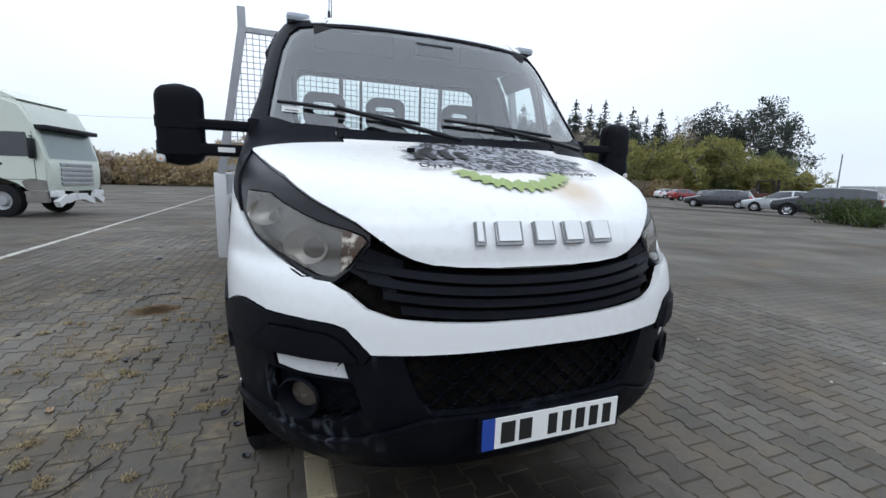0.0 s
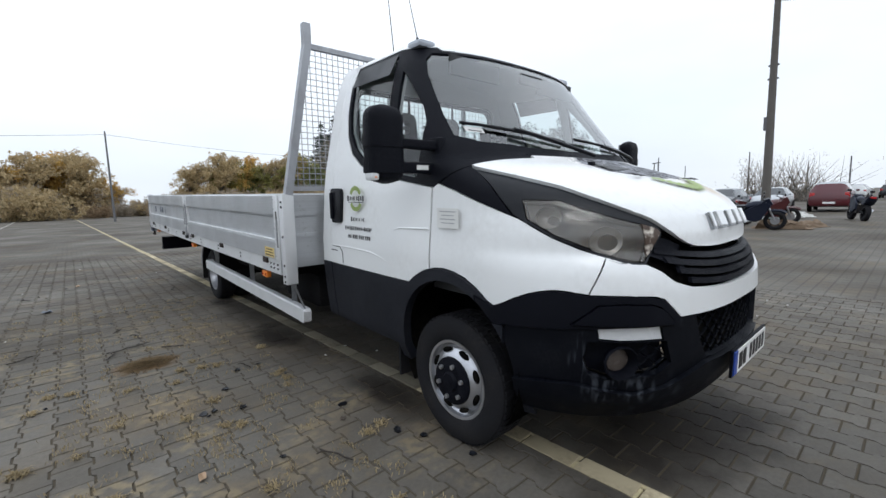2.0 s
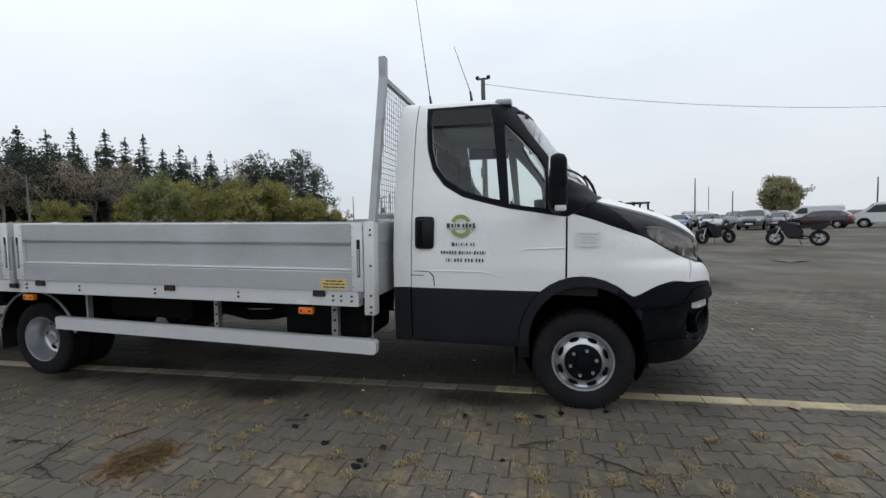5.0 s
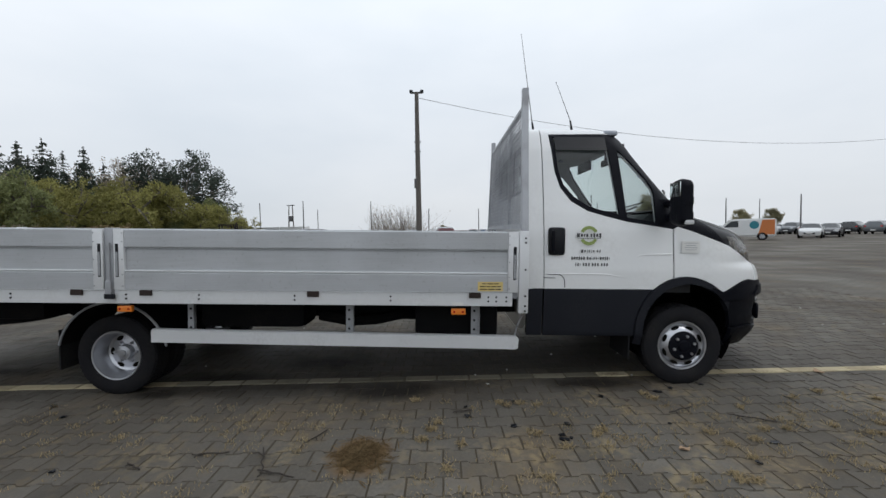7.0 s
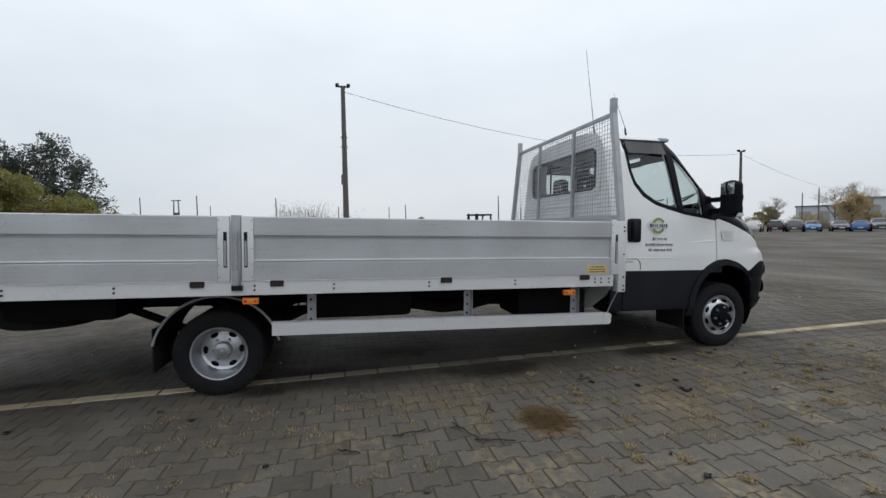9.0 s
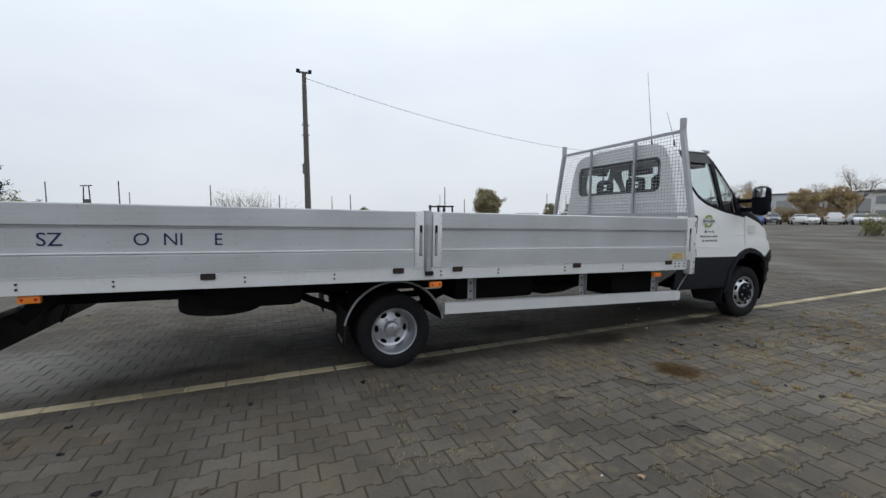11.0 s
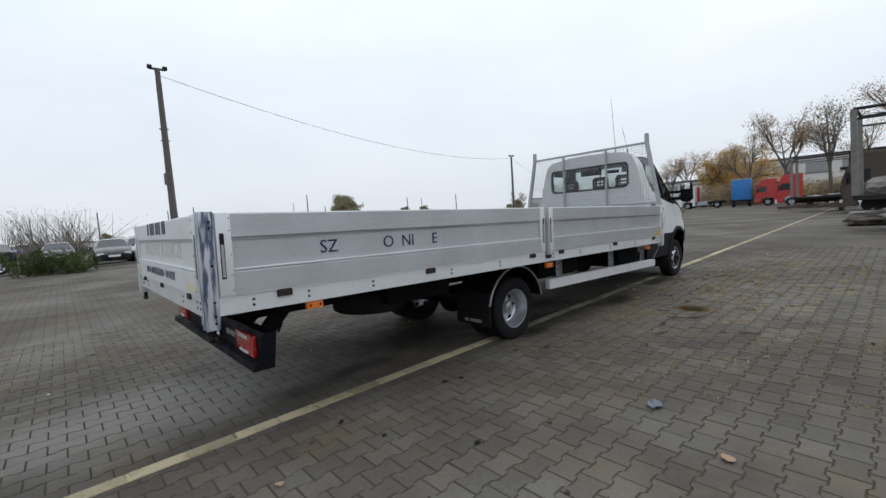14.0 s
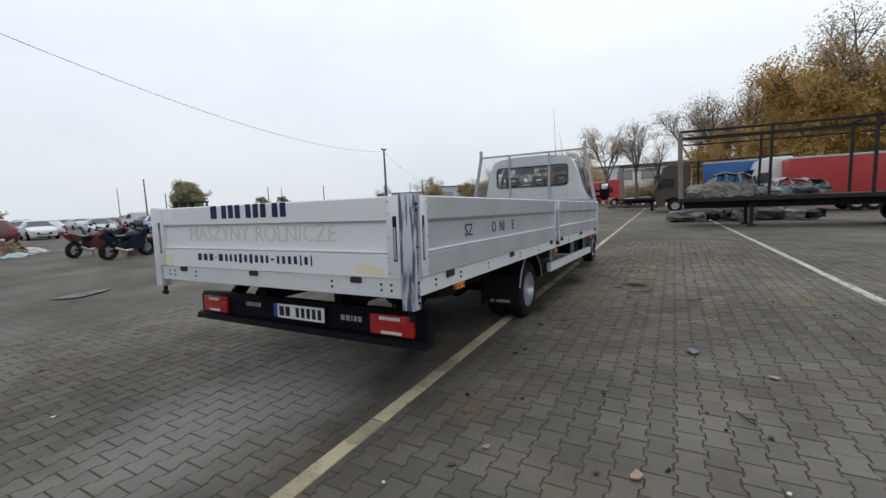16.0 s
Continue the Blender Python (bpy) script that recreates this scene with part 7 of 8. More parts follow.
for args in (
    ("suv", "black", 27.6, 12.8, 208), ("estate", "silver", 31.2, 16.9, 206), ("estate", "black", 32.4, 22.6, 206), ("hatch", "red", 47, 38, 75), ("hatch", "white", 53.8, 46.7, 80), ("estate", "grey", 45, 32, 60),
    ("hatch", "black", 34.2, 8.8, 270), ("hatch", "black", 27.6, 6.4, 268), ("hatch", "silver", 31.0, 4.7, 272), ("suv", "maroon", 31.4, 1.9, 92), ("estate", "white", 36.5, 12.5, 268),
    ("hatch", "blue", 52.9, -5.8, 250), ("estate", "white", 46.6, -6.2, 75), ("hatch", "white", 41, -3.6, 262), ("estate", "silver", 38.4, -6.6, 255), ("hatch", "blue", 36.9, -10.2, 248), ("hatch", "blue", 39.4, -12.6, 246), ("hatch", "silver", 37.6, -14.6, 250),
    ("suv", "grey", 37.0, -17.8, 236), ("estate", "grey", 38.8, -20.6, 232), ("hatch", "plum", 37.2, -22.6, 140), ("hatch", "white", 37.2, -34.5, 225), ("estate", "black", 39.4, -38.4, 222), ("suv", "silver", 44, -20, 280), ("hatch", "black", 50, -16, 100), ("suv", "grey", 70, -23, 100),
):
    park(*args)
rgc = random.Random(21)
kinds = [("hatch", "white"), ("estate", "silver"), ("suv", "black"), ("hatch", "black"), ("estate", "grey"), ("suv", "white"), ("hatch", "silver"), ("hatch", "red"), ("estate", "white"), ("hatch", "blue"), ("suv", "grey")]
for k in range(30):  # far rows to the east
    sh, pa = rgc.choice(kinds)
    park(sh, pa, rgc.choice((56, 63, 70)) + rgc.uniform(-.6, .6), 44 - k * 2.9 + rgc.uniform(-.3, .3), rgc.choice((88, 92, 270)))
for k in range(22):  # far rows to the south-east
    sh, pa = rgc.choice(kinds + [("hatch", "white")] * 4 + [("suv", "white")] * 2)
    f = k / 21
    park(sh, pa, 60 - 36 * f + rgc.uniform(-.5, .5), -44 - 26 * f + rgc.uniform(-.5, .5), 35 + rgc.choice((0, 180)) + rgc.uniform(-5, 5))


# ------------------------------------------------------------------ lorries, trailers and vans
BLUETARP = plain("blue_tarpaulin", (0.02, 0.10, 0.30), 0.5, 0, 0.4, (0.08, 0.08, 0.08), 1.5)
REDTARP = plain("red_tarpaulin", (0.36, 0.025, 0.025), 0.5, 0, 0.4, (0.14, 0.05, 0.04), 1.5)
REDCAB = plain("red_cab_paint", (0.40, 0.022, 0.02), 0.35, 0, 0.3, (0.15, 0.06, 0.05), 1.5, coat=0.4)
BURNT = plain("burnt_steel", (0.075, 0.06, 0.05), 0.9, 0.2, 0.9, (0.18, 0.11, 0.07), 5)
BURNTDARK = plain("charred_steel", (0.018, 0.016, 0.016), 0.9, 0.1, 0.9, (0.08, 0.055, 0.04), 5)
ASH = plain("ash_grey_wreck", (0.20, 0.19, 0.175), 0.9, 0.1, 1.0, (0.05, 0.04, 0.035), 4)
ORANGEP = plain("orange_livery", (0.52, 0.16, 0.04), 0.4, 0, 0.3)
TEAL = plain("teal_livery", (0.02, 0.19, 0.24), 0.4, 0, 0.2)
BLUECAB = plain("blue_body", (0.02, 0.16, 0.45), 0.45, 0, 0.3)


def lorry_wheel(parent, x, y, r=.50, w=.30):
    bm = bmesh.new()
    s = 1 if x > 0 else -1
    lathe(bm, [(-w / 2, r * .55), (-w / 2 - .01, r * .8), (-w / 2 + .03, r * .97), (0, r), (w / 2 - .03, r * .97), (w / 2, r * .8), (w / 2, r * .55)], 28)
    o = part("wheel", bm, RUBBER, parent, "", True, Matrix.Translation((x, y, r)) @ (Matrix.Identity(4) if s < 0 else Matrix.Rotation(math.pi, 4, "Z")))
    bm = bmesh.new()
    lathe(bm, [(-w / 2 + .01, r * .57), (-w / 2 + .05, r * .50), (-w / 2 + .06, r * .35), (-w / 2 - .02, r * .28), (-w / 2 - .03, .001)], 24)
    part("rim", bm, GALV, o, "", True)
    return o


def tractor(paint, label, m, wrecked=False, chassis=True, paint2=None):
    """Cab-over tractor unit, front towards -y, front axle at y 0."""
    t = thing("lorry", label, "lorry", m)
    bm = bmesh.new()
    prism(bm, [(-1.32, .95), (-1.36, 1.55), (-1.30, 1.75), (-1.05, 2.75), (-.80, 3.35), (-.35, 3.52), (.95, 3.52), (.95, .85), (.62, .85), (.50, 1.12), (-.05, 1.28), (-.55, 1.10), (-.70, .80), (-1.25, .80)], "x", -1.22, 1.22)
    bmesh.ops.bevel(bm, geom=[e for e in bm.edges if abs(e.verts[0].co.x - e.verts[1].co.x) < .01 and e.verts[0].co.z > .9], offset=.09, segments=3, affect="EDGES")
    part("cab_body", bm, paint, t, "", True)
    bm = bmesh.new()
    z0, z1 = 1.78, 2.62
    pts = [(-1.10, z0, -1.325), (1.10, z0, -1.325), (1.06, z1, -1.115), (-1.06, z1, -1.115)]
    va = [bm.verts.new((x, y - .01, z)) for x, z, y in pts]
    bm.faces.new(va)
    part("windscreen", bm, CARGLASS if not wrecked else clear("empty_screen", (0.55, 0.6, 0.62)), t)
    bm = bmesh.new()
    box(bm, -1.16, 1.16, -1.38, -1.02, 2.62, 2.76, .03)
    part("sun_visor", bm, GLOSSBLACK, t, "", True)
    bm = bmesh.new()
    for k in range(5):
        box(bm, -.72, .72, -1.385, -1.33, .98 + k * .145, 1.09 + k * .145, .015)
    part("grille", bm, GALV if wrecked else GLOSSBLACK, t, "", True)
    for s in (-1, 1):
        bm = bmesh.new()
        prism(bm, [(-.98, 1.82), (-.86, 2.52), (-.10, 2.52), (-.10, 1.82)], "x", s * 1.215, s * 1.232)
        part("side_window", bm, CARGLASS, t)
        bm = bmesh.new()
        box(bm, s * 1.225, s * 1.24, -.16, -.02, 1.55, 1.62, .005)
        part("door_handle", bm, GLOSSBLACK, t)
        bm = bmesh.new()
        box(bm, s * 1.24, s * 1.40, -1.12, -.98, 1.75, 2.35, .04)
        bar(bm, (s * 1.2, -1.0, 2.4), (s * 1.35, -1.05, 2.4), .04, .04)
        part("door_mirror", bm, GLOSSBLACK, t, "", True)
        bm = bmesh.new()
        box(bm, s * .70, s * 1.18, -1.40, -1.28, .62, .82, .04)
        part("headlamp", bm, LENSWHITE, t, "", True)
        bm = bmesh.new()
        box(bm, s * 1.05, s * 1.215, .60, .95, .45, .86, .03)
        part("rear_step", bm, ASH if wrecked else paint, t, "", True)
        bm = bmesh.new()
        box(bm, s * 1.05, s * 1.215, -1.25, -.66, .45, .80, .03)
        part("step", bm, ASH if wrecked else paint, t, "", True)
        lorry_wheel(t, s * 1.03, 0)
    if wrecked:
        bm = bmesh.new()
        prism(bm, [(-.70, 3.45), (-.35, 3.62), (.60, 3.95), (.95, 3.98), (.95, 3.45)], "x", -1.1, 1.1)
        bmesh.ops.bevel(bm, geom=bm.edges[:], offset=.08, segments=2, affect="EDGES")
        part("roof_deflector", bm, paint, t, "", True)
        for s in (-1, 1):
            for y0, y1, z0, z1 in ((-1.02, -1.005, 1.15, 2.55), (.02, .035, 1.15, 2.6), (-1.02, .035, 1.13, 1.145)):
                bm = bmesh.new()
                box(bm, s * 1.21, s * 1.226, y0, y1, z0, z1)
                part("door_seam", bm, GLOSSBLACK, t)
            bm = bmesh.new()
            prism(bm, [(.50, .86), (.94, .86), (.94, 1.30), (.72, 1.22), (.58, 1.02)], "x", s * 1.215, s * 1.228)
            part("torn_fairing", bm, VOID, t, "dark hole of a torn fairing")
            bm = bmesh.new()
            prism(bm, [(-1.30, .82), (-.72, .82), (-.60, 1.08), (-.85, 1.18), (-1.28, 1.12)], "x", s * 1.215, s * 1.228)
            part("grey_corner_panel", bm, ASH, t)
    bm = bmesh.new()
    if wrecked:
        for k in range(5):
            bmesh.ops.create_cube(bm, size=1, matrix=Matrix.Translation((-.9 + k * .42, -1.42 + .05 * (k % 2), .52 + .05 * (k % 3))) @ Matrix.Rotation(.25 * (k - 2), 4, "Y") @ Matrix.Diagonal((.46, .16, .20, 1)))
    else:
        box(bm, -1.2, 1.2, -1.42, -1.15, .35, .66, .05)
    part("bumper", bm, PAINTS["white"] if wrecked else (paint2 or paint), t, "hanging broken bumper" if wrecked else "")
    if chassis:
        bm = bmesh.new()
        for s in (-1, 1):
            box(bm, s * .38, s * .46, .2, 4.7, .72, .98)
        part("chassis_frame", bm, CHASSIS, t)
        for x0, x1 in ((-1.15, -.6), (.6, 1.15)):
            bm = bmesh.new()
            box(bm, x0, x1, 1.2, 2.5, .45, 1.0, .06)
            part("fuel_tank", bm, paint2 or GALV, t, "", True)
        for s in (-1, 1):
            lorry_wheel(t, s * .95, 3.7, .5, .5)
            bm = bmesh.new()
            box(bm, s * .7, s * 1.22, 3.05, 4.4, 1.02, 1.08, .02)
            part("mudguard", bm, paint2 or GLOSSBLACK, t, "", True)
    return t


tractor(plain("lorry_pale_green", (0.56, 0.60, 0.53), 0.35, 0, 0.3, (0.3, 0.28, 0.24), 2, coat=0.4), "pale green-white wrecked lorry cab with missing windscreen and torn bumper", pose(-8.5, 15.3, 0, 0, 0, 78), True)
tractor(PAINTS["white"], "white lorry tractor unit parked on the yard", pose(18.5, -63, 0, 0, 0, 100), False)
tractor(REDCAB, "red lorry tractor unit with white chassis fairings", pose(4.6, -51.5, 0, 0, 0, 97), False, True, PAINTS["white"])
tractor(REDCAB, "red lorry tractor unit parked on the yard", pose(8.5, -62, 0, 0, 0, 95), False)
tractor(REDCAB, "red lorry tractor unit parked on the yard", pose(21.5, -73, 0, 0, 0, 150), False)
tractor(BURNT, "burnt-out brown lorry cab beside the trailers", pose(-2.6, -27.0, 0, 0, 0, 92), False)
for x, y, w, l_, h, mat, lab, rz in ((11.6, -62.5, 2.2, 2.4, 3.1, BLUECAB, "blue lorry body standing on the yard", 8), (-11.0, -24.0, 2.5, 4.6, 2.55, REDTARP, "red tarpaulin trailer body with pale roof edge", 90), (-7.0, -29.2, 2.45, 4.9, 2.9, BLUETARP, "blue tarpaulin trailer behind the frames", 88)):
    t = thing("trailer_body", lab, "trailer", pose(x, y, 0, 0, 0, rz))
    bm = bmesh.new()
    box(bm, -w / 2, w / 2, -l_ / 2, l_ / 2, .95, .95 + h - .3, .05)
    part("tarpaulin", bm, mat, t, "", True)
    bm = bmesh.new()
    box(bm, -w / 2 - .02, w / 2 + .02, -l_ / 2 - .02, l_ / 2 + .02, .95 + h - .33, .95 + h - .22, .02)
    part("roof_rail", bm, PAINTS["silver"], t)
    bm = bmesh.new()
    box(bm, -w / 2, w / 2, -l_ / 2, l_ / 2, .80, .95)
    part("deck", bm, CHASSIS, t)
    bm = bmesh.new()
    for k in range(int(l_ / .8) if mat is BLUECAB else 0):
        box(bm, w / 2, w / 2 + .015, -l_ / 2 + .4 + k * .8, -l_ / 2 + .44 + k * .8, 1.0, .95 + h - .35)
        box(bm, -w / 2 - .015, -w / 2, -l_ / 2 + .4 + k * .8, -l_ / 2 + .44 + k * .8, 1.0, .95 + h - .35)
    if mat is BLUECAB:
        part("tarpaulin_strap", bm, GALV, t)
    for s in (-1, 1):
        for yy in (l_ * .18, l_ * .34):
            lorry_wheel(t, s * (w / 2 - .2), yy, .48)


def bare_trailer(x, y, rz, length, h, deck, mat, label, sag=0.0):
    """Semi-trailer burnt down to deck, posts and roof rails; front end at y 0, modelled along -y to +y."""
    t = thing("burnt_trailer", label, "trailer", pose(x, y, 0, 0, 0, rz))
    bm = bmesh.new()
    box(bm, -1.25, 1.25, 0, length, deck - .16, deck, .02)
    for s in (-1, 1):
        box(bm, s * .42, s * .52, .2, length - .2, deck - .45, deck - .16)
    part("deck", bm, mat, t)
    n = 4
    for k in range(n + 1):
        yy = .06 + (length - .12) * k / n
        for s in (-1, 1):
            bm = bmesh.new()
            w = .16 if k in (0, n) else .09
            bar(bm, (s * 1.2, yy, deck), (s * 1.2 + .04 * ((k * 7) % 3 - 1), yy + .05 * ((k * 5) % 3 - 1), deck + h), w, w, (0, 1, 0))
            part("post", bm, ASH if k == 0 else mat, t)
    for s in (-1, 1):
        for drop, w in ((0, .09), (.32, .06)):
            pts = [(s * 1.2, length * q, deck + h - drop - sag * 4 * q * (1 - q)) for q in np.linspace(0, 1, 9)]
            part("roof_rail", sweep(bmesh.new(), pts, w * .6, 6), mat, t)
    for yy in (0.06, length * .5, length - .06):
        bm = bmesh.new()
        bar(bm, (-1.2, yy, deck + h), (1.2, yy, deck + h), .07, .09)
        part("cross_bow", bm, mat, t)
    for s in (-1, 1):
        for yy in (length - 4.6, length - 3.3, length - 2.0):
            lorry_wheel(t, s * 1.0, yy, .5, .34)
        bm = bmesh.new()
        box(bm, s * .75, s * .87, 2.5, 2.62, .06, deck - .16)
        box(bm, s * .68, s * .94, 2.4, 2.72, 0, .06)
        part("landing_leg", bm, mat, t)
    return t


bare_trailer(-2.75, -11.6, 90, 12.0, 2.75, 1.2, BURNTDARK, "charred curtain trailer frame, posts and rails only", .08)
bare_trailer(1.7, -31.8, 90, 12.0, 2.85, 1.1, BURNTDARK, "charred trailer frame standing farther back", .05)


def wreck(x, y, z, rz, seed, mat, label, sc=(1, 1, 1)):
    """A crushed, burnt car body."""
    rg = np.random.default_rng(seed)
    st = SHAPES["estate"]
    t = thing("car_wreck", label, "car wreck", pose(x, y, z, 0, 0, rz))
    bm = bmesh.new()
    rings = []
    for yy, w, zl, zb, zt, wt in st:
        ring = [(-w, zl), (-w * 1.02, (zl + zb) / 2), (-w * .95, zb), (-wt, zt - .05), (0, zt), (wt, zt - .05), (w * .95, zb), (w * 1.02, (zl + zb) / 2), (w, zl)]
        rings.append([bm.verts.new(((a + rg.normal(0, .06)) * sc[0], (yy - 2.3 + rg.normal(0, .05)) * sc[1], (b + rg.normal(0, .06)) * sc[2])) for a, b in ring])
    for i, (a, b) in enumerate(zip(rings, rings[1:])):
        for k in range(8):
            if k in (2, 5) and i in (4, 6, 8) or (i == 3 and k in (3, 4)):
                continue
            bm.faces.new((a[k], a[k + 1], b[k + 1], b[k]))
    bmesh.ops.subdivide_edges(bm, edges=bm.edges[:], cuts=2, use_grid_fill=True)
    for v in bm.verts:
        v.co += Vector(rg.normal(0, .022, 3))
    bmesh.ops.solidify(bm, geom=bm.faces[:], thickness=.02)
    part("shell", bm, mat, t)
    return t


wreck(-4.6, -15.6, -.10, 88, 3, ASH, "crushed ash-grey car wreck beneath the trailer", (1.0, 1.0, .75))
wreck(-4.15, -11.4, 1.2 - .16, 92, 4, ASH, "burnt-out car shell on the trailer deck", (1, .5, .8))
wreck(-6.2, -11.7, 1.2 - .1, 95, 6, PAINTS["grey"], "dark crushed car lying on the trailer deck", (1, .62, .5))
wreck(-1.6, -41.5, -.12, 95, 7, PAINTS["white"], "white stripped car body on the ground", (1.0, 1.0, .8))
wreck(1.2, -38, .0, 80, 8, BURNT, "flattened burnt car remains", (1.1, 1.0, .45))
rgd = np.random.default_rng(31)
for k in range(9):
    bm = bmesh.new()
    a, b = rgd.uniform(.3, 1.1), rgd.uniform(.12, .45)
    bmesh.ops.create_cube(bm, size=1, matrix=Matrix.Diagonal((a, a * .8, b, 1)))
    bmesh.ops.subdivide_edges(bm, edges=bm.edges[:], cuts=2, use_grid_fill=True)
    for v in bm.verts:
        v.co += Vector(rgd.normal(0, .06, 3))
    lo = min(v.co.z for v in bm.verts)
    for v in bm.verts:
        v.co.z -= lo
    ob = part("bent_scrap", bm, (BURNT, ASH, BURNTDARK)[k % 3], None, m=pose(-3.0 - k * .62 + rgd.uniform(-.2, .2), -14.6 + rgd.uniform(-.5, .4), 0, 0, 0, rgd.uniform(0, 180)))
    tagged(ob, "lump of bent burnt scrap metal beside the trailer", "scrap", "scrap beside the trailer")


def van(x, y, rz, paint, label, livery=False):
    t = thing("van", label, "van", pose(x, y, 0, 0, 0, rz))
    bm = bmesh.new()
    prism(bm, [(-2.45, .45), (-2.48, .80), (-2.35, 1.02), (-1.75, 1.16), (-1.05, 1.88), (-.7, 1.97), (2.35, 1.97), (2.48, 1.8), (2.48, .45), (2.2, .32), (-2.2, .32)], "x", -.97, .97)
    bmesh.ops.bevel(bm, geom=[e for e in bm.edges if abs(e.verts[0].co.x - e.verts[1].co.x) < .01], offset=.10, segments=3, affect="EDGES")
    part("body", bm, paint, t, "", True)
    bm = bmesh.new()
    vs = [bm.verts.new(p) for p in ((-.84, -1.74, 1.19), (.84, -1.74, 1.19), (.78, -1.07, 1.87), (-.78, -1.07, 1.87))]
    bm.faces.new(vs)
    bmesh.ops.translate(bm, verts=vs, vec=(0, -.015, .015))
    part("windscreen", bm, CARGLASS, t)
    for s in (-1, 1):
        bm = bmesh.new()
        prism(bm, [(-1.50, 1.18), (-.95, 1.74), (-.35, 1.78), (-.35, 1.18)], "x", s * .965, s * .978)
        part("side_window", bm, CARGLASS, t)
        for yy in (-1.55, 1.45):
            bm = bmesh.new()
            rod(bm, (s * .85, yy, .36), (s * .975, yy, .36), .40, seg=24)
            part("wheel_arch", bm, VOID, t)
            car_wheel(t, s * .93, yy, .34, s)
        bm = bmesh.new()
        box(bm, s * .62, s * .93, -2.47, -2.2, .80, 1.0, .03)
        part("headlamp", bm, LENSWHITE, t, "", True)
        if livery:
            bm = bmesh.new()
            prism(bm, [(1.15, .50), (2.36, .50), (2.36, 1.86), (1.45, 1.86)], "x", s * .968, s * .976)
            part("orange_panel", bm, ORANGEP, t, "orange rear livery panel")
            bm = bmesh.new()
            rod(bm, (s * .968, .85, 1.38), (s * .982, .85, 1.38), .36, seg=26)
            part("round_emblem", bm, TEAL, t, "round teal emblem as plain shape")
    return t


tractor(PAINTS["white"], "white cab of a van-bodied lorry behind trailers", pose(-8.3, -26.2, 0, 0, 0, 90), False, False)
van(35.6, -26.6, 143, PAINTS["white"], "white delivery van with orange and teal livery", True)
van(47.8, -27.8, 150, PAINTS["white"], "white panel van parked behind the cars")
van(62, -21, 100, PAINTS["white"], "white panel van parked behind the cars")


# ------------------------------------------------------------------ motorcycles and burnt loader
def motorbike(m, colour, label, sport=False):
    t = thing("motorcycle", label, "motorcycle", m)
    for y in (-.70, .70):
        bm = bmesh.new()
        lathe(bm, [(-.075, .20), (-.09, .25), (-.055, .31), (.055, .31), (.09, .25), (.075, .20)], 26, True)
        w = part("wheel", bm, RUBBER, t, "", True, Matrix.Translation((0, y, .31)))
        for k in range(5):
            bm = bmesh.new()
            c = Matrix.Rotation(2 * math.pi * k / 5, 4, "X") @ Vector((0, 0, .24))
            rod(bm, (0, 0, 0), c, .014, seg=5)
            part("spoke", bm, GLOSSBLACK, w)
        bm = bmesh.new()
        rod(bm, (-.06, 0, 0), (-.05, 0, 0), .13, seg=18)
        part("brake_disc", bm, STEEL, w)
    for s in (-1, 1):
        bm = bmesh.new()
        rod(bm, (s * .09, -.70, .31), (s * .09, -.42, .98), .026, seg=8)
        part("fork_tube", bm, STEEL, t)
        bm = bmesh.new()
        bar(bm, (s * .07, .12, .40), (s * .07, .70, .31), .03, .06)
        part("swing_arm", bm, GLOSSBLACK, t)
        bm = bmesh.new()
        rod(bm, (s * .08, -.40, 1.0), (s * .36, -.30, 1.04), .015, seg=6)
        rod(bm, (s * .30, -.32, 1.04), (s * .33, -.36, 1.16), .008, seg=5)
        part("handlebar", bm, GLOSSBLACK, t)
        bm = bmesh.new()
        box(bm, s * .28, s * .42, -.40, -.36, 1.14, 1.22, .01)
        part("mirror", bm, GLOSSBLACK, t)
    bm = bmesh.new()
    box(bm, -.16, .16, -.25, .22, .28, .62, .06)
    part("engine", bm, BURNTDARK, t, "", True)
    bm = bmesh.new()
    for k in range(4):
        box(bm, -.18, .18, -.20, .10, .44 + k * .04, .46 + k * .04)
    part("engine_fins", bm, GALV, t)
    bm = bmesh.new()
    bmesh.ops.create_uvsphere(bm, u_segments=18, v_segments=12, radius=1, matrix=Matrix.Translation((0, -.16, .82)) @ Matrix.Rotation(radians(-8), 4, "X") @ Matrix.Diagonal((.15, .30, .14, 1)))
    part("fuel_tank", bm, colour, t, "", True)
    bm = bmesh.new()
    prism(bm, [(.05, .78), (.12, .84), (.45, .82), (.80, .92), (.95, .96), (.92, .88), (.60, .74), (.20, .70)], "x", -.12, .12)
    part("seat", bm, GLOSSBLACK, t)
    for s in (-1, 1):
        bm = bmesh.new()
        prism(bm, [(-.58, .84), (-.40, .98), (-.10, .80), (.18, .66), (.22, .45), (-.05, .30), (-.32, .34), (-.46, .60)], "x", s * .14, s * .21)
        bmesh.ops.bevel(bm, geom=bm.edges[:], offset=.02, segments=2, affect="EDGES")
        part("side_fairing", bm, colour, t)
    bm = bmesh.new()
    prism(bm, [(.42, .66), (.55, .84), (1.0, .98), (1.04, .92), (.92, .74), (.70, .60)], "x", -.15, .15)
    bmesh.ops.bevel(bm, geom=bm.edges[:], offset=.03, segments=2, affect="EDGES")
    tail = part("tail_fairing", bm, colour, t)
    bm = bmesh.new()
    box(bm, -.08, .08, 1.0, 1.05, .88, .95, .01)
    part("tail_lamp", bm, REDLENS, tail)
    bm = bmesh.new()
    prism(bm, [(-.62, .86), (-.52, 1.06), (-.38, 1.0), (-.36, .78), (-.5, .72)], "x", -.13, .13)
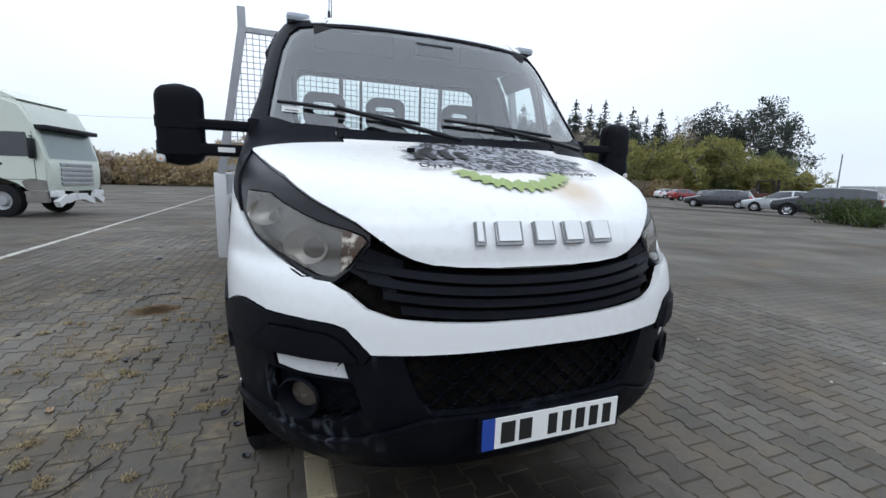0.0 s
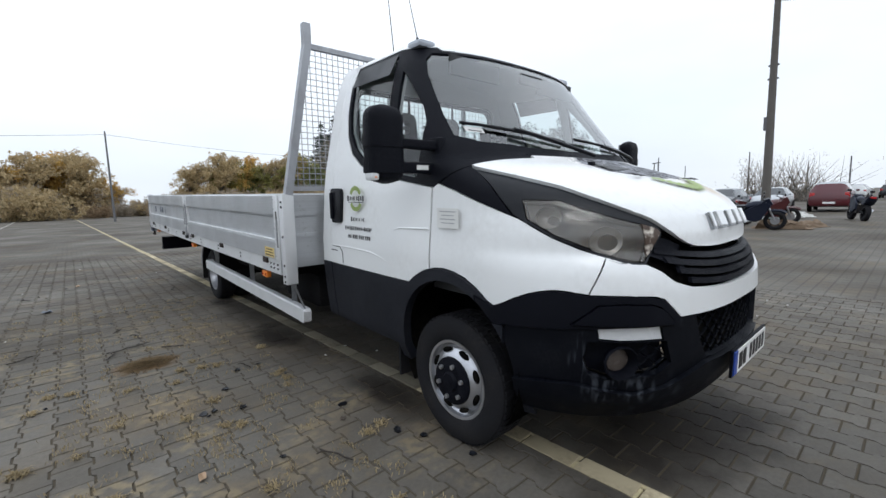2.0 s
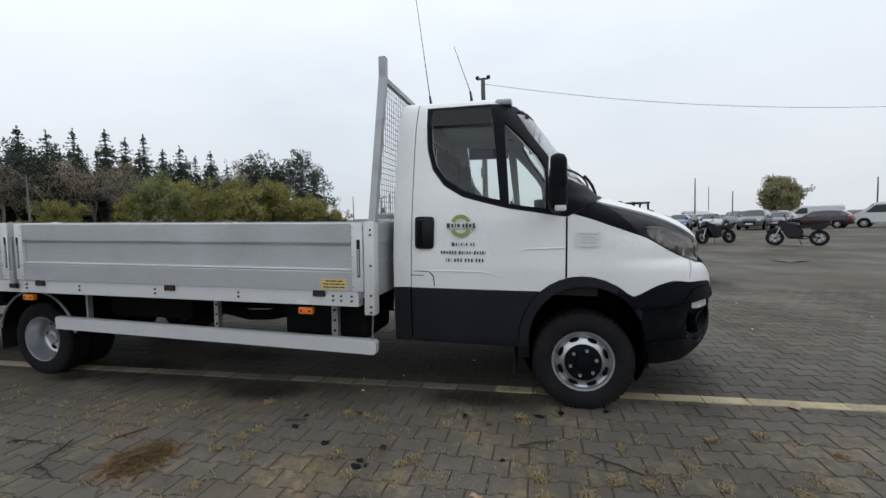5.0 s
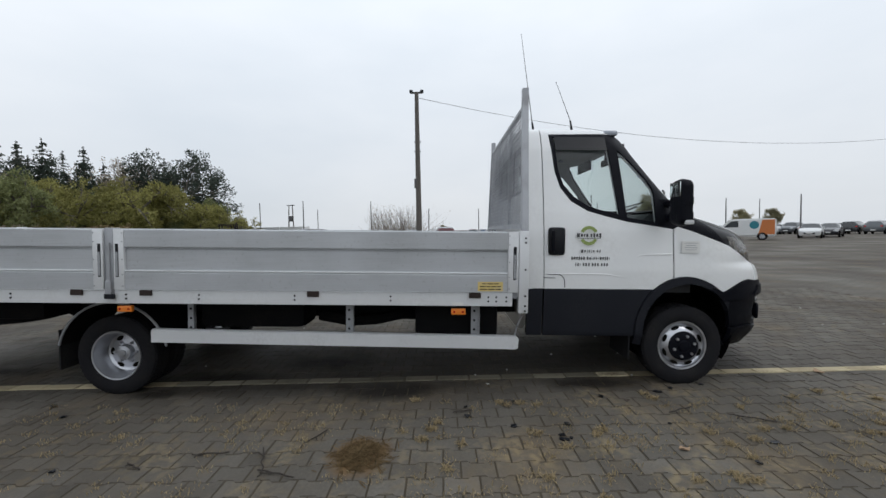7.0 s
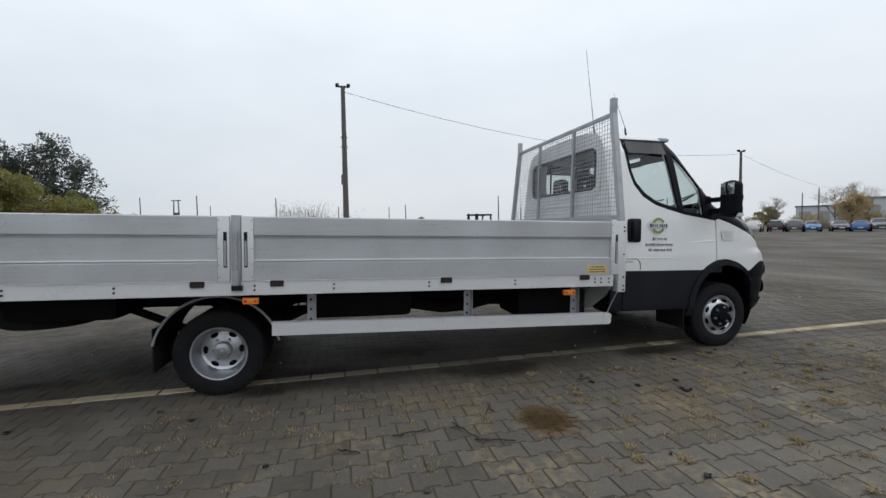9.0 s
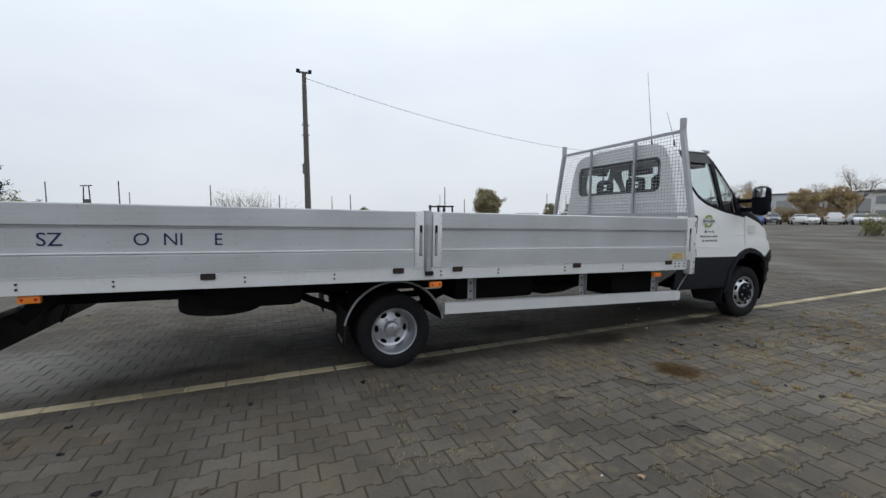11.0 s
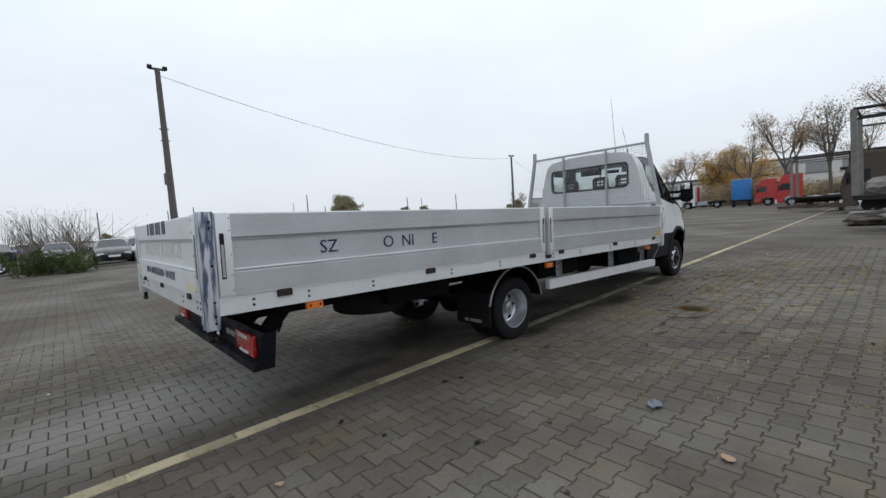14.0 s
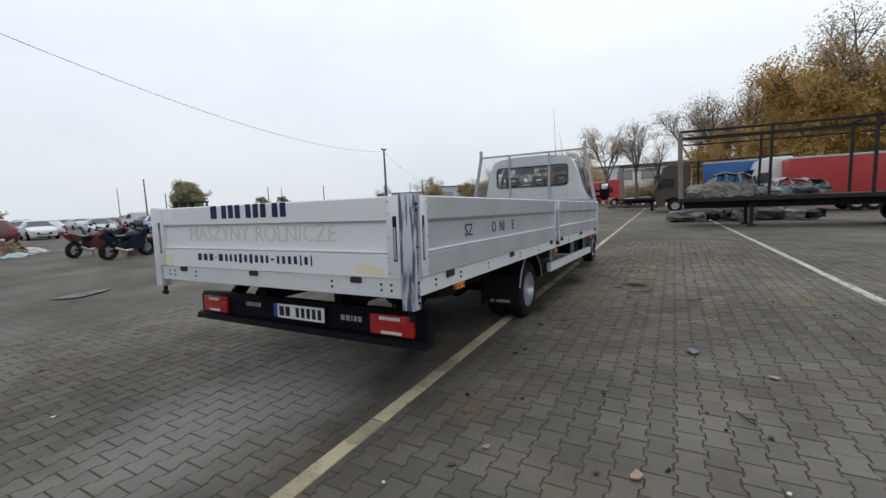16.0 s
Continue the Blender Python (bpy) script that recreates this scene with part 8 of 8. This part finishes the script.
    part("front_fairing", bm, colour if sport else GLOSSBLACK, t)
    bm = bmesh.new()
    sweep(bm, [(-.16, -.10, .34), (-.19, .25, .30), (-.19, .62, .44)], .045, 8)
    part("exhaust", bm, STEEL, t, "", True)
    bm = bmesh.new()
    sweep(bm, [(0, -.98, .56), (0, -.85, .63), (0, -.68, .645), (0, -.5, .60)], .06, 6)
    part("mudguard", bm, colour if sport else GLOSSBLACK, t, "", True)
    bm = bmesh.new()
    rod(bm, (-.1, .05, .35), (-.32, .18, .0), .014, seg=6)
    part("kick_stand", bm, GLOSSBLACK, t)
    return t


MAROON = plain("maroon_paint", (0.07, 0.014, 0.016), 0.3, 0, 0.3, coat=0.4)
DKBLUE = plain("dark_blue_paint", (0.006, 0.010, 0.024), 0.42, 0, 0.3, (0.05, 0.05, 0.05), coat=0.1, spec=0.25)
GOLD = plain("pale_gold_paint", (0.24, 0.18, 0.075), 0.4, 0, 0.3, coat=0.3)
motorbike(pose(14.1, -2.0, 0, 0, -8, 170), DKBLUE, "dark blue motorcycle leaning on its stand")
motorbike(pose(17.0, -3.9, .18, 0, 82, 130), GLOSSBLACK, "black motorcycle lying on its side")
motorbike(pose(21.4, .1, 0, 0, -8, 110), DKBLUE, "blue sports motorcycle standing on the yard", True)
motorbike(pose(18.4, -6.4, 0, 0, -8, 268), GOLD, "pale gold scooter-like motorcycle on the yard", True)
motorbike(pose(18.2, -7.9, 0, 0, -8, 200), GLOSSBLACK, "black motorcycle standing on the yard")
motorbike(pose(14.8, 2.25, 0, 0, -8, 12), DKBLUE, "dark blue touring motorcycle standing beside the tall pole", True)
motorbike(pose(17.6, 2.3, 0, 0, -8, 25), MAROON, "maroon motorcycle standing among scrap", True)
motorbike(pose(15.95, -10.0, 0, 0, -8, 151), GLOSSBLACK, "black naked motorcycle standing alone on the yard")
motorbike(pose(20.1, -3.4, 0, 0, -8, 205), GLOSSBLACK, "black motorcycle standing before a burnt forklift")
motorbike(pose(20.6, -5.9, 0, 0, -8, 262), DKBLUE, "dark blue motorcycle standing beside a burnt forklift", True)
t = thing("burnt_loader", "burnt-out forklift with bare cab frame and rusty body", "forklift", pose(23.8, -5.3, 0, 0, 0, 100))
bm = bmesh.new()
box(bm, -.65, .65, -.3, 1.3, .35, 1.05, .12)
part("body", bm, plain("rusty_burnt_body", (0.075, 0.032, 0.022), 0.85, 0, 1.0, (0.02, 0.015, 0.013), 5), t, "", True)
for x in (-.58, .58):
    for y, y2 in ((-.45, -.15), (1.05, .95)):
        bm = bmesh.new()
        bar(bm, (x, y, 1.0), (x, y2, 2.15), .09, .09, (0, 1, 0))
        part("cab_post", bm, BURNTDARK, t)
bm = bmesh.new()
box(bm, -.68, .68, -.25, 1.05, 2.12, 2.22, .03)
part("cab_roof", bm, BURNTDARK, t)
bm = bmesh.new()
box(bm, -.45, .45, .25, .75, 1.0, 1.25, .06)
box(bm, -.40, .40, .72, .86, 1.2, 1.75, .05)
part("seat", bm, BURNTDARK, t)
bm = bmesh.new()
box(bm, -.62, .62, .95, 1.42, .45, 1.45, .10)
part("counterweight", bm, BURNT, t)
for x in (-.35, .35):
    bm = bmesh.new()
    box(bm, x - .06, x + .06, -.62, -.50, .1, 2.3)
    part("mast_rail", bm, BURNTDARK, t)
for x in (-.62, .62):
    for y in (-.05, 1.05):
        lorry_wheel(t, x, y, .34, .22)
o = copy_thing(t, pose(47.0, 28.0, 0, 0, 0, 40))
o.scale = (1.15, 1.15, 1.15)

# ------------------------------------------------------------------ far buildings
WALLGREY = plain("pale_grey_cladding", (0.48, 0.50, 0.52), 0.7, 0, 0.4, (0.2, 0.2, 0.2), .2)
WALLLIGHT = plain("pale_render_wall", (0.62, 0.61, 0.58), 0.8, 0, 0.4, (0.3, 0.28, 0.25), .3)
WINDARK = plain("far_window", (0.28, 0.29, 0.30), 0.2)


def hall(x, y, rz, w, d, h, mat, label, cols, rows):
    t = thing("building", label, "building", pose(x, y, 0, 0, 0, rz))
    bm = bmesh.new()
    box(bm, -w / 2, w / 2, -d / 2, d / 2, 0, h)
    part("wall", bm, mat, t)
    bm = bmesh.new()
    box(bm, -w / 2 - .4, w / 2 + .4, -d / 2 - .4, d / 2 + .4, h, h + .5)
    part("roof", bm, FARGREY, t)
    for i in range(cols):
        for j in range(rows):
            bm = bmesh.new()
            xx, zz = -w / 2 + w * (i + .5) / cols, h * (j + .5) / rows
            box(bm, xx - w / cols * .32, xx + w / cols * .32, -d / 2 - .06, -d / 2 + .05, zz - h / rows * .24, zz + h / rows * .24)
            wd = part("window", bm, WINDARK, t)
            bm = bmesh.new()
            box(bm, xx - w / cols * .34, xx + w / cols * .34, -d / 2 - .14, -d / 2, zz - h / rows * .28, zz - h / rows * .24)
            part("sill", bm, FARGREY, wd)
    return t


hall(132, -222, 215, 50, 30, 8.0, WALLGREY, "grey industrial hall on the horizon", 8, 1)
hall(90, -190, 205, 44, 24, 9.0, WALLGREY, "low grey warehouse on the horizon", 6, 1)
hall(33, -120, 190, 24, 14, 6.0, WALLLIGHT, "pale flat-roofed building beyond the yard", 6, 2)
hall(-6, -125, 178, 60, 20, 9.0, WALLLIGHT, "pale long building behind the autumn trees", 10, 2)
t = thing("container_office", "white container cabins standing in the yard", "container", pose(88, 37, 0, 0, 0, 70))
for k in range(2):
    bm = bmesh.new()
    box(bm, -6 + k * 6.2, k * 6.2, -1.2, 1.2, .1, 2.7, .03)
    o = part("cabin", bm, PAINTS["white"], t)
    bm = bmesh.new()
    box(bm, -4.2 + k * 6.2, -3.2 + k * 6.2, -1.24, -1.19, 1.2, 2.1)
    part("window", bm, WINDARK, o)
# electricity substation poles
t = thing("transformer_pole", "twin-pole transformer station beyond the cars", "transformer", pose(100, 39.6, 0, 0, 0, 60))
for x in (-1, 1):
    bm = bmesh.new()
    rod(bm, (x, 0, 0), (x * .6, 0, 8.2), .16, .11, 8)
    part("pole", bm, CONCRETE, t)
bm = bmesh.new()
box(bm, -1.3, 1.3, -.1, .1, 8.1, 8.3)
part("cross_arm", bm, FARGREY, t)
bm = bmesh.new()
box(bm, -.9, .9, -.1, .1, 5.4, 5.55)
part("cross_arm", bm, FARGREY, t)
bm = bmesh.new()
box(bm, -.5, .5, -.4, .4, 4.2, 5.4, .05)
part("transformer", bm, FARGREY, t)

def rubble_lump(x, y, size, seed, mat, label):
    rg = np.random.default_rng(seed)
    bm = bmesh.new()
    bmesh.ops.create_cube(bm, size=1, matrix=Matrix.Translation((0, 0, size[2] / 2)) @ Matrix.Diagonal((*size, 1)))
    bmesh.ops.subdivide_edges(bm, edges=bm.edges[:], cuts=3, use_grid_fill=True)
    for v in bm.verts:
        f = v.co.z / size[2]
        v.co.x, v.co.y = v.co.x * (1 - .5 * f), v.co.y * (1 - .5 * f)
        v.co += Vector(rg.normal(0, .16, 3)) * min(size)
        v.co.z = max(0, v.co.z)
    tagged(part("rubble_lump", bm, mat, None, m=pose(x, y, 0, 0, 0, rg.uniform(0, 180))), label, "rubble", "rubble by the tall pole")


EARTH = plain("brown_rubble", (0.19, 0.135, 0.09), 0.95, 0, 1.0, (0.06, 0.045, 0.035), 4)
TEALFILM = plain("teal_plastic_film", (0.30, 0.42, 0.42), 0.5, 0, 0.4, (0.2, 0.2, 0.18), 3)
for k, (x, y, sz, mat, label) in enumerate((
        (22.9, 3.2, (1.5, 1.1, .55), EARTH, "heap of brown earth and broken boards at the pole's foot"),
        (22.2, 3.9, (1.3, .9, .38), EARTH, "heap of brown earth and broken boards at the pole's foot"),
        (23.5, 2.3, (1.2, .8, .22), PALE, "crumpled pale sheet lying before the rubble"),
        (21.6, 3.3, (1.3, .8, .14), TEALFILM, "crumpled teal plastic film on the yard"),
        (15.5, 1.5, (1.6, .6, .26), EARTH, "brown splintered boards lying beside motorcycles"),
        (16.6, .9, (1.0, .6, .20), EARTH, "brown splintered boards lying beside motorcycles"))):
    rubble_lump(x, y, sz, 900 + k, mat, label)

# kerb strip with rubble between yard and car rows
bm = bmesh.new()
box(bm, 24.9, 25.2, 5, 34, -.05, .10, .02)
tagged(part("kerb", bm, CONCRETE), "low broken concrete kerb before the parked cars", "kerb", kind="structure")

# ------------------------------------------------------------------ litter on the paving
TWIG = plain("dark_twig", (0.028, 0.022, 0.018), 0.9, 0, 0.5)
LEAFB = plain("dead_leaf", (0.36, 0.25, 0.16), 0.8, 0, 0.6, (0.12, 0.07, 0.04), 30)
SHARD = plain("blue_grey_plastic", (0.13, 0.15, 0.18), 0.6, 0, 0.3)


def twig(x, y, length, rz, fork=True):
    rg = random.Random(int(x * 100 + y * 7))
    a = radians(rz)
    pts = [(length * (k / 5 - .5) * math.cos(a) + rg.uniform(-.01, .01), length * (k / 5 - .5) * math.sin(a) + rg.uniform(-.012, .012), .012 + rg.uniform(-.002, .006)) for k in range(6)]
    bm = sweep(bmesh.new(), pts, .0045, 5)
    if fork:
        p = Vector(pts[3])
        sweep(bm, [p, p + Vector((math.cos(a + .6) * length * .2, math.sin(a + .6) * length * .2, .01)), p + Vector((math.cos(a + .8) * length * .32, math.sin(a + .8) * length * .32, .004))], .004, 5)
    ob = part("twig", bm, TWIG, None, m=Matrix.Translation((x, y, 0)))
    tagged(ob, "dark dry twig lying on the paving", "twig", "scattered twigs")


def flat_bit(name, x, y, size, seed, mat, label, category, curl=.012, group=""):
    rg = np.random.default_rng(seed)
    bm = bmesh.new()
    n = 9
    r_ = [size * rg.uniform(.55, 1.1) for _ in range(n)]
    top = [bm.verts.new((r_[k] * math.cos(2 * math.pi * k / n), r_[k] * .7 * math.sin(2 * math.pi * k / n), .006 + curl * rg.uniform(.2, 1))) for k in range(n)]
    bot = [bm.verts.new((v.co.x, v.co.y, v.co.z - .005)) for v in top]
    c, d = bm.verts.new((0, 0, .006)), bm.verts.new((0, 0, .001))
    for k in range(n):
        bm.faces.new((top[k], top[(k + 1) % n], c))
        bm.faces.new((bot[(k + 1) % n], bot[k], d))
        bm.faces.new((top[k], bot[k], bot[(k + 1) % n], top[(k + 1) % n]))
    ob = part(name, bm, mat, None, m=pose(x, y, 0, 0, 0, rg.uniform(0, 360)))
    tagged(ob, label, category, group)


TWIGS = [(-2.1, 3.2, .30, 20), (-2.25, 3.06, .26, 75), (-2.02, 3.56, .22, 95), (-1.65, -.12, .28, 60), (-1.80, 2.95, .18, 150), (-2.85, 3.5, .2, 40), (-1.45, 1.95, .16, 100), (-2.15, 3.95, .14, 60), (-1.5, .32, .22, 110), (-3.0, 6.9, .18, 120)]
for x, y, l_, a in TWIGS:
    twig(x, y, l_, a)
for k, (x, y, s) in enumerate([(-.72, -1.42, .055), (-2.42, 7.8, .05), (-3.28, 6.1, .05), (-2.05, .6, .035), (-3.1, 4.2, .03), (-1.6, 7.9, .03)]):
    flat_bit("dead_leaf", x, y, s, 200 + k, LEAFB, "pale brown dead leaf on the paving", "leaf", .02, "dead leaves")
for k, (x, y, s) in enumerate([(-1.2, .8, .05), (-1.12, .3, .06), (-1.7, 1.6, .045), (-1.7, .5, .03), (-1.98, -.02, .05), (-1.9, 1.3, .055), (-1.52, 1.92, .05), (-.98, -.16, .04), (-1.05, .15, .04), (-1.42, 5.03, .045), (-1.2, 5.3, .05), (-1.84, 1.3, .04), (-1.2, 7.3, .04), (-2.13, 6.86, .045), (-1.6, 7.2, .035), (-3.1, 7.1, .035), (2.9, 8.5, .05), (1.95, 7.6, .06)]):
    flat_bit("debris_bit", x, y, s * .7, 300 + k, GLOSSBLACK, "small dark scrap of burnt plastic", "debris", .007, "dark debris bits")
flat_bit("plastic_shard", -2.74, 5.70, .085, 71, SHARD, "blue-grey plastic shard on the paving", "debris", .03)
flat_bit("rubber_mat", 7.5, 6.4, .55, 72, GLOSSBLACK, "flat dark rubber strip lying on the yard", "debris", .02)
flat_bit("rubber_mat", 9.5, -6.5, .5, 73, GLOSSBLACK, "flat dark rubber strip lying on the yard", "debris", .02)
rgl = random.Random(77)
for k in range(46):
    x, y = rgl.uniform(-4.6, -1.2), rgl.uniform(-2.5, 9.0)
    flat_bit("debris_bit", x, y, rgl.uniform(.012, .032), 400 + k, rgl.choice((GLOSSBLACK, GLOSSBLACK, BURNT)), "small dark scrap of burnt plastic", "debris", .01, "dark debris bits")
for k in range(40):
    x, y = rgl.uniform(-5.5, 4.0), rgl.uniform(-5.5, 11.0)
    flat_bit("pale_crumb", x, y, rgl.uniform(.008, .02), 500 + k, PALE, "tiny pale crumb of broken plastic", "debris", .008, "pale crumbs")
# withered grass tufts in the joints
rgt = np.random.default_rng(9)
vv, ff = [], []
for k in range(430):
    x = -1.2 - abs(rgt.normal(0, 1.25))
    y = rgt.uniform(-2.6, 5.4)
    if x < -5.5 or (abs(x + 2.04) < .25 and abs(y - 2.62) < .25):
        continue
    for _ in range(int(rgt.integers(8, 26))):
        a, r_ = rgt.uniform(0, 2 * math.pi), rgt.uniform(.006, .024)
        bx, by = x + rgt.normal(0, .03), y + rgt.normal(0, .03)
        w = .0022
        dx, dy = math.cos(a), math.sin(a)
        i = len(vv)
        h_ = rgt.uniform(.006, .02)
        vv += [(bx - dy * w, by + dx * w, .0), (bx + dy * w, by - dx * w, .0), (bx + dx * r_ * .6 + dy * w, by + dy * r_ * .6 - dx * w, h_), (bx + dx * r_ * .6 - dy * w, by + dy * r_ * .6 + dx * w, h_), (bx + dx * r_, by + dy * r_, h_ * .3 + .002)]
        ff += [(i, i + 1, i + 2, i + 3), (i + 3, i + 2, i + 4)]
for k in range(75):  # fuller trodden tufts
    x, y = rgt.uniform(-3.5, -1.15), rgt.uniform(-2.4, 2.4)
    for _ in range(int(rgt.integers(26, 60))):
        a, r_ = rgt.uniform(0, 2 * math.pi), rgt.uniform(.02, .055)
        bx, by, w, h_ = x + rgt.normal(0, .016), y + rgt.normal(0, .016), .0026, rgt.uniform(.008, .026)
        dx, dy = math.cos(a), math.sin(a)
        i = len(vv)
        vv += [(bx - dy * w, by + dx * w, .0), (bx + dy * w, by - dx * w, .0), (bx + dx * r_ * .6 + dy * w, by + dy * r_ * .6 - dx * w, h_), (bx + dx * r_ * .6 - dy * w, by + dy * r_ * .6 + dx * w, h_), (bx + dx * r_, by + dy * r_, h_ * .3 + .002)]
        ff += [(i, i + 1, i + 2, i + 3), (i + 3, i + 2, i + 4)]
tufts = cloud_part("withered_grass", vv, ff, STRAW, None)
tagged(tufts, "withered straw-coloured grass tufts growing in the joints", "grass", kind="stuff")
# trodden straw and dung heap
vv, ff = [], []
for k in range(700):
    a, r_ = rgt.uniform(0, 2 * math.pi), abs(rgt.normal(0, .10))
    bx, by = -2.04 + r_ * math.cos(a) * 1.1, 2.62 + r_ * math.sin(a)
    b, l_ = rgt.uniform(0, 2 * math.pi), rgt.uniform(.015, .045)
    dx, dy, w, z = math.cos(b), math.sin(b), .003, max(.004, .028 - r_ * .16) * rgt.uniform(.6, 1.2)
    i = len(vv)
    vv += [(bx - dx * l_ - dy * w, by - dy * l_ + dx * w, z * .7), (bx - dx * l_ + dy * w, by - dy * l_ - dx * w, z * .7), (bx + dx * l_ + dy * w, by + dy * l_ - dx * w, z), (bx + dx * l_ - dy * w, by + dy * l_ + dx * w, z)]
    ff.append((i, i + 1, i + 2, i + 3))
heap = cloud_part("straw_heap", vv, ff, leaf_material("rotten_straw", (0.10, 0.066, 0.03), (0.23, 0.16, 0.08)), None)
tagged(heap, "flat brown heap of rotten straw on the paving", "straw", kind="stuff")
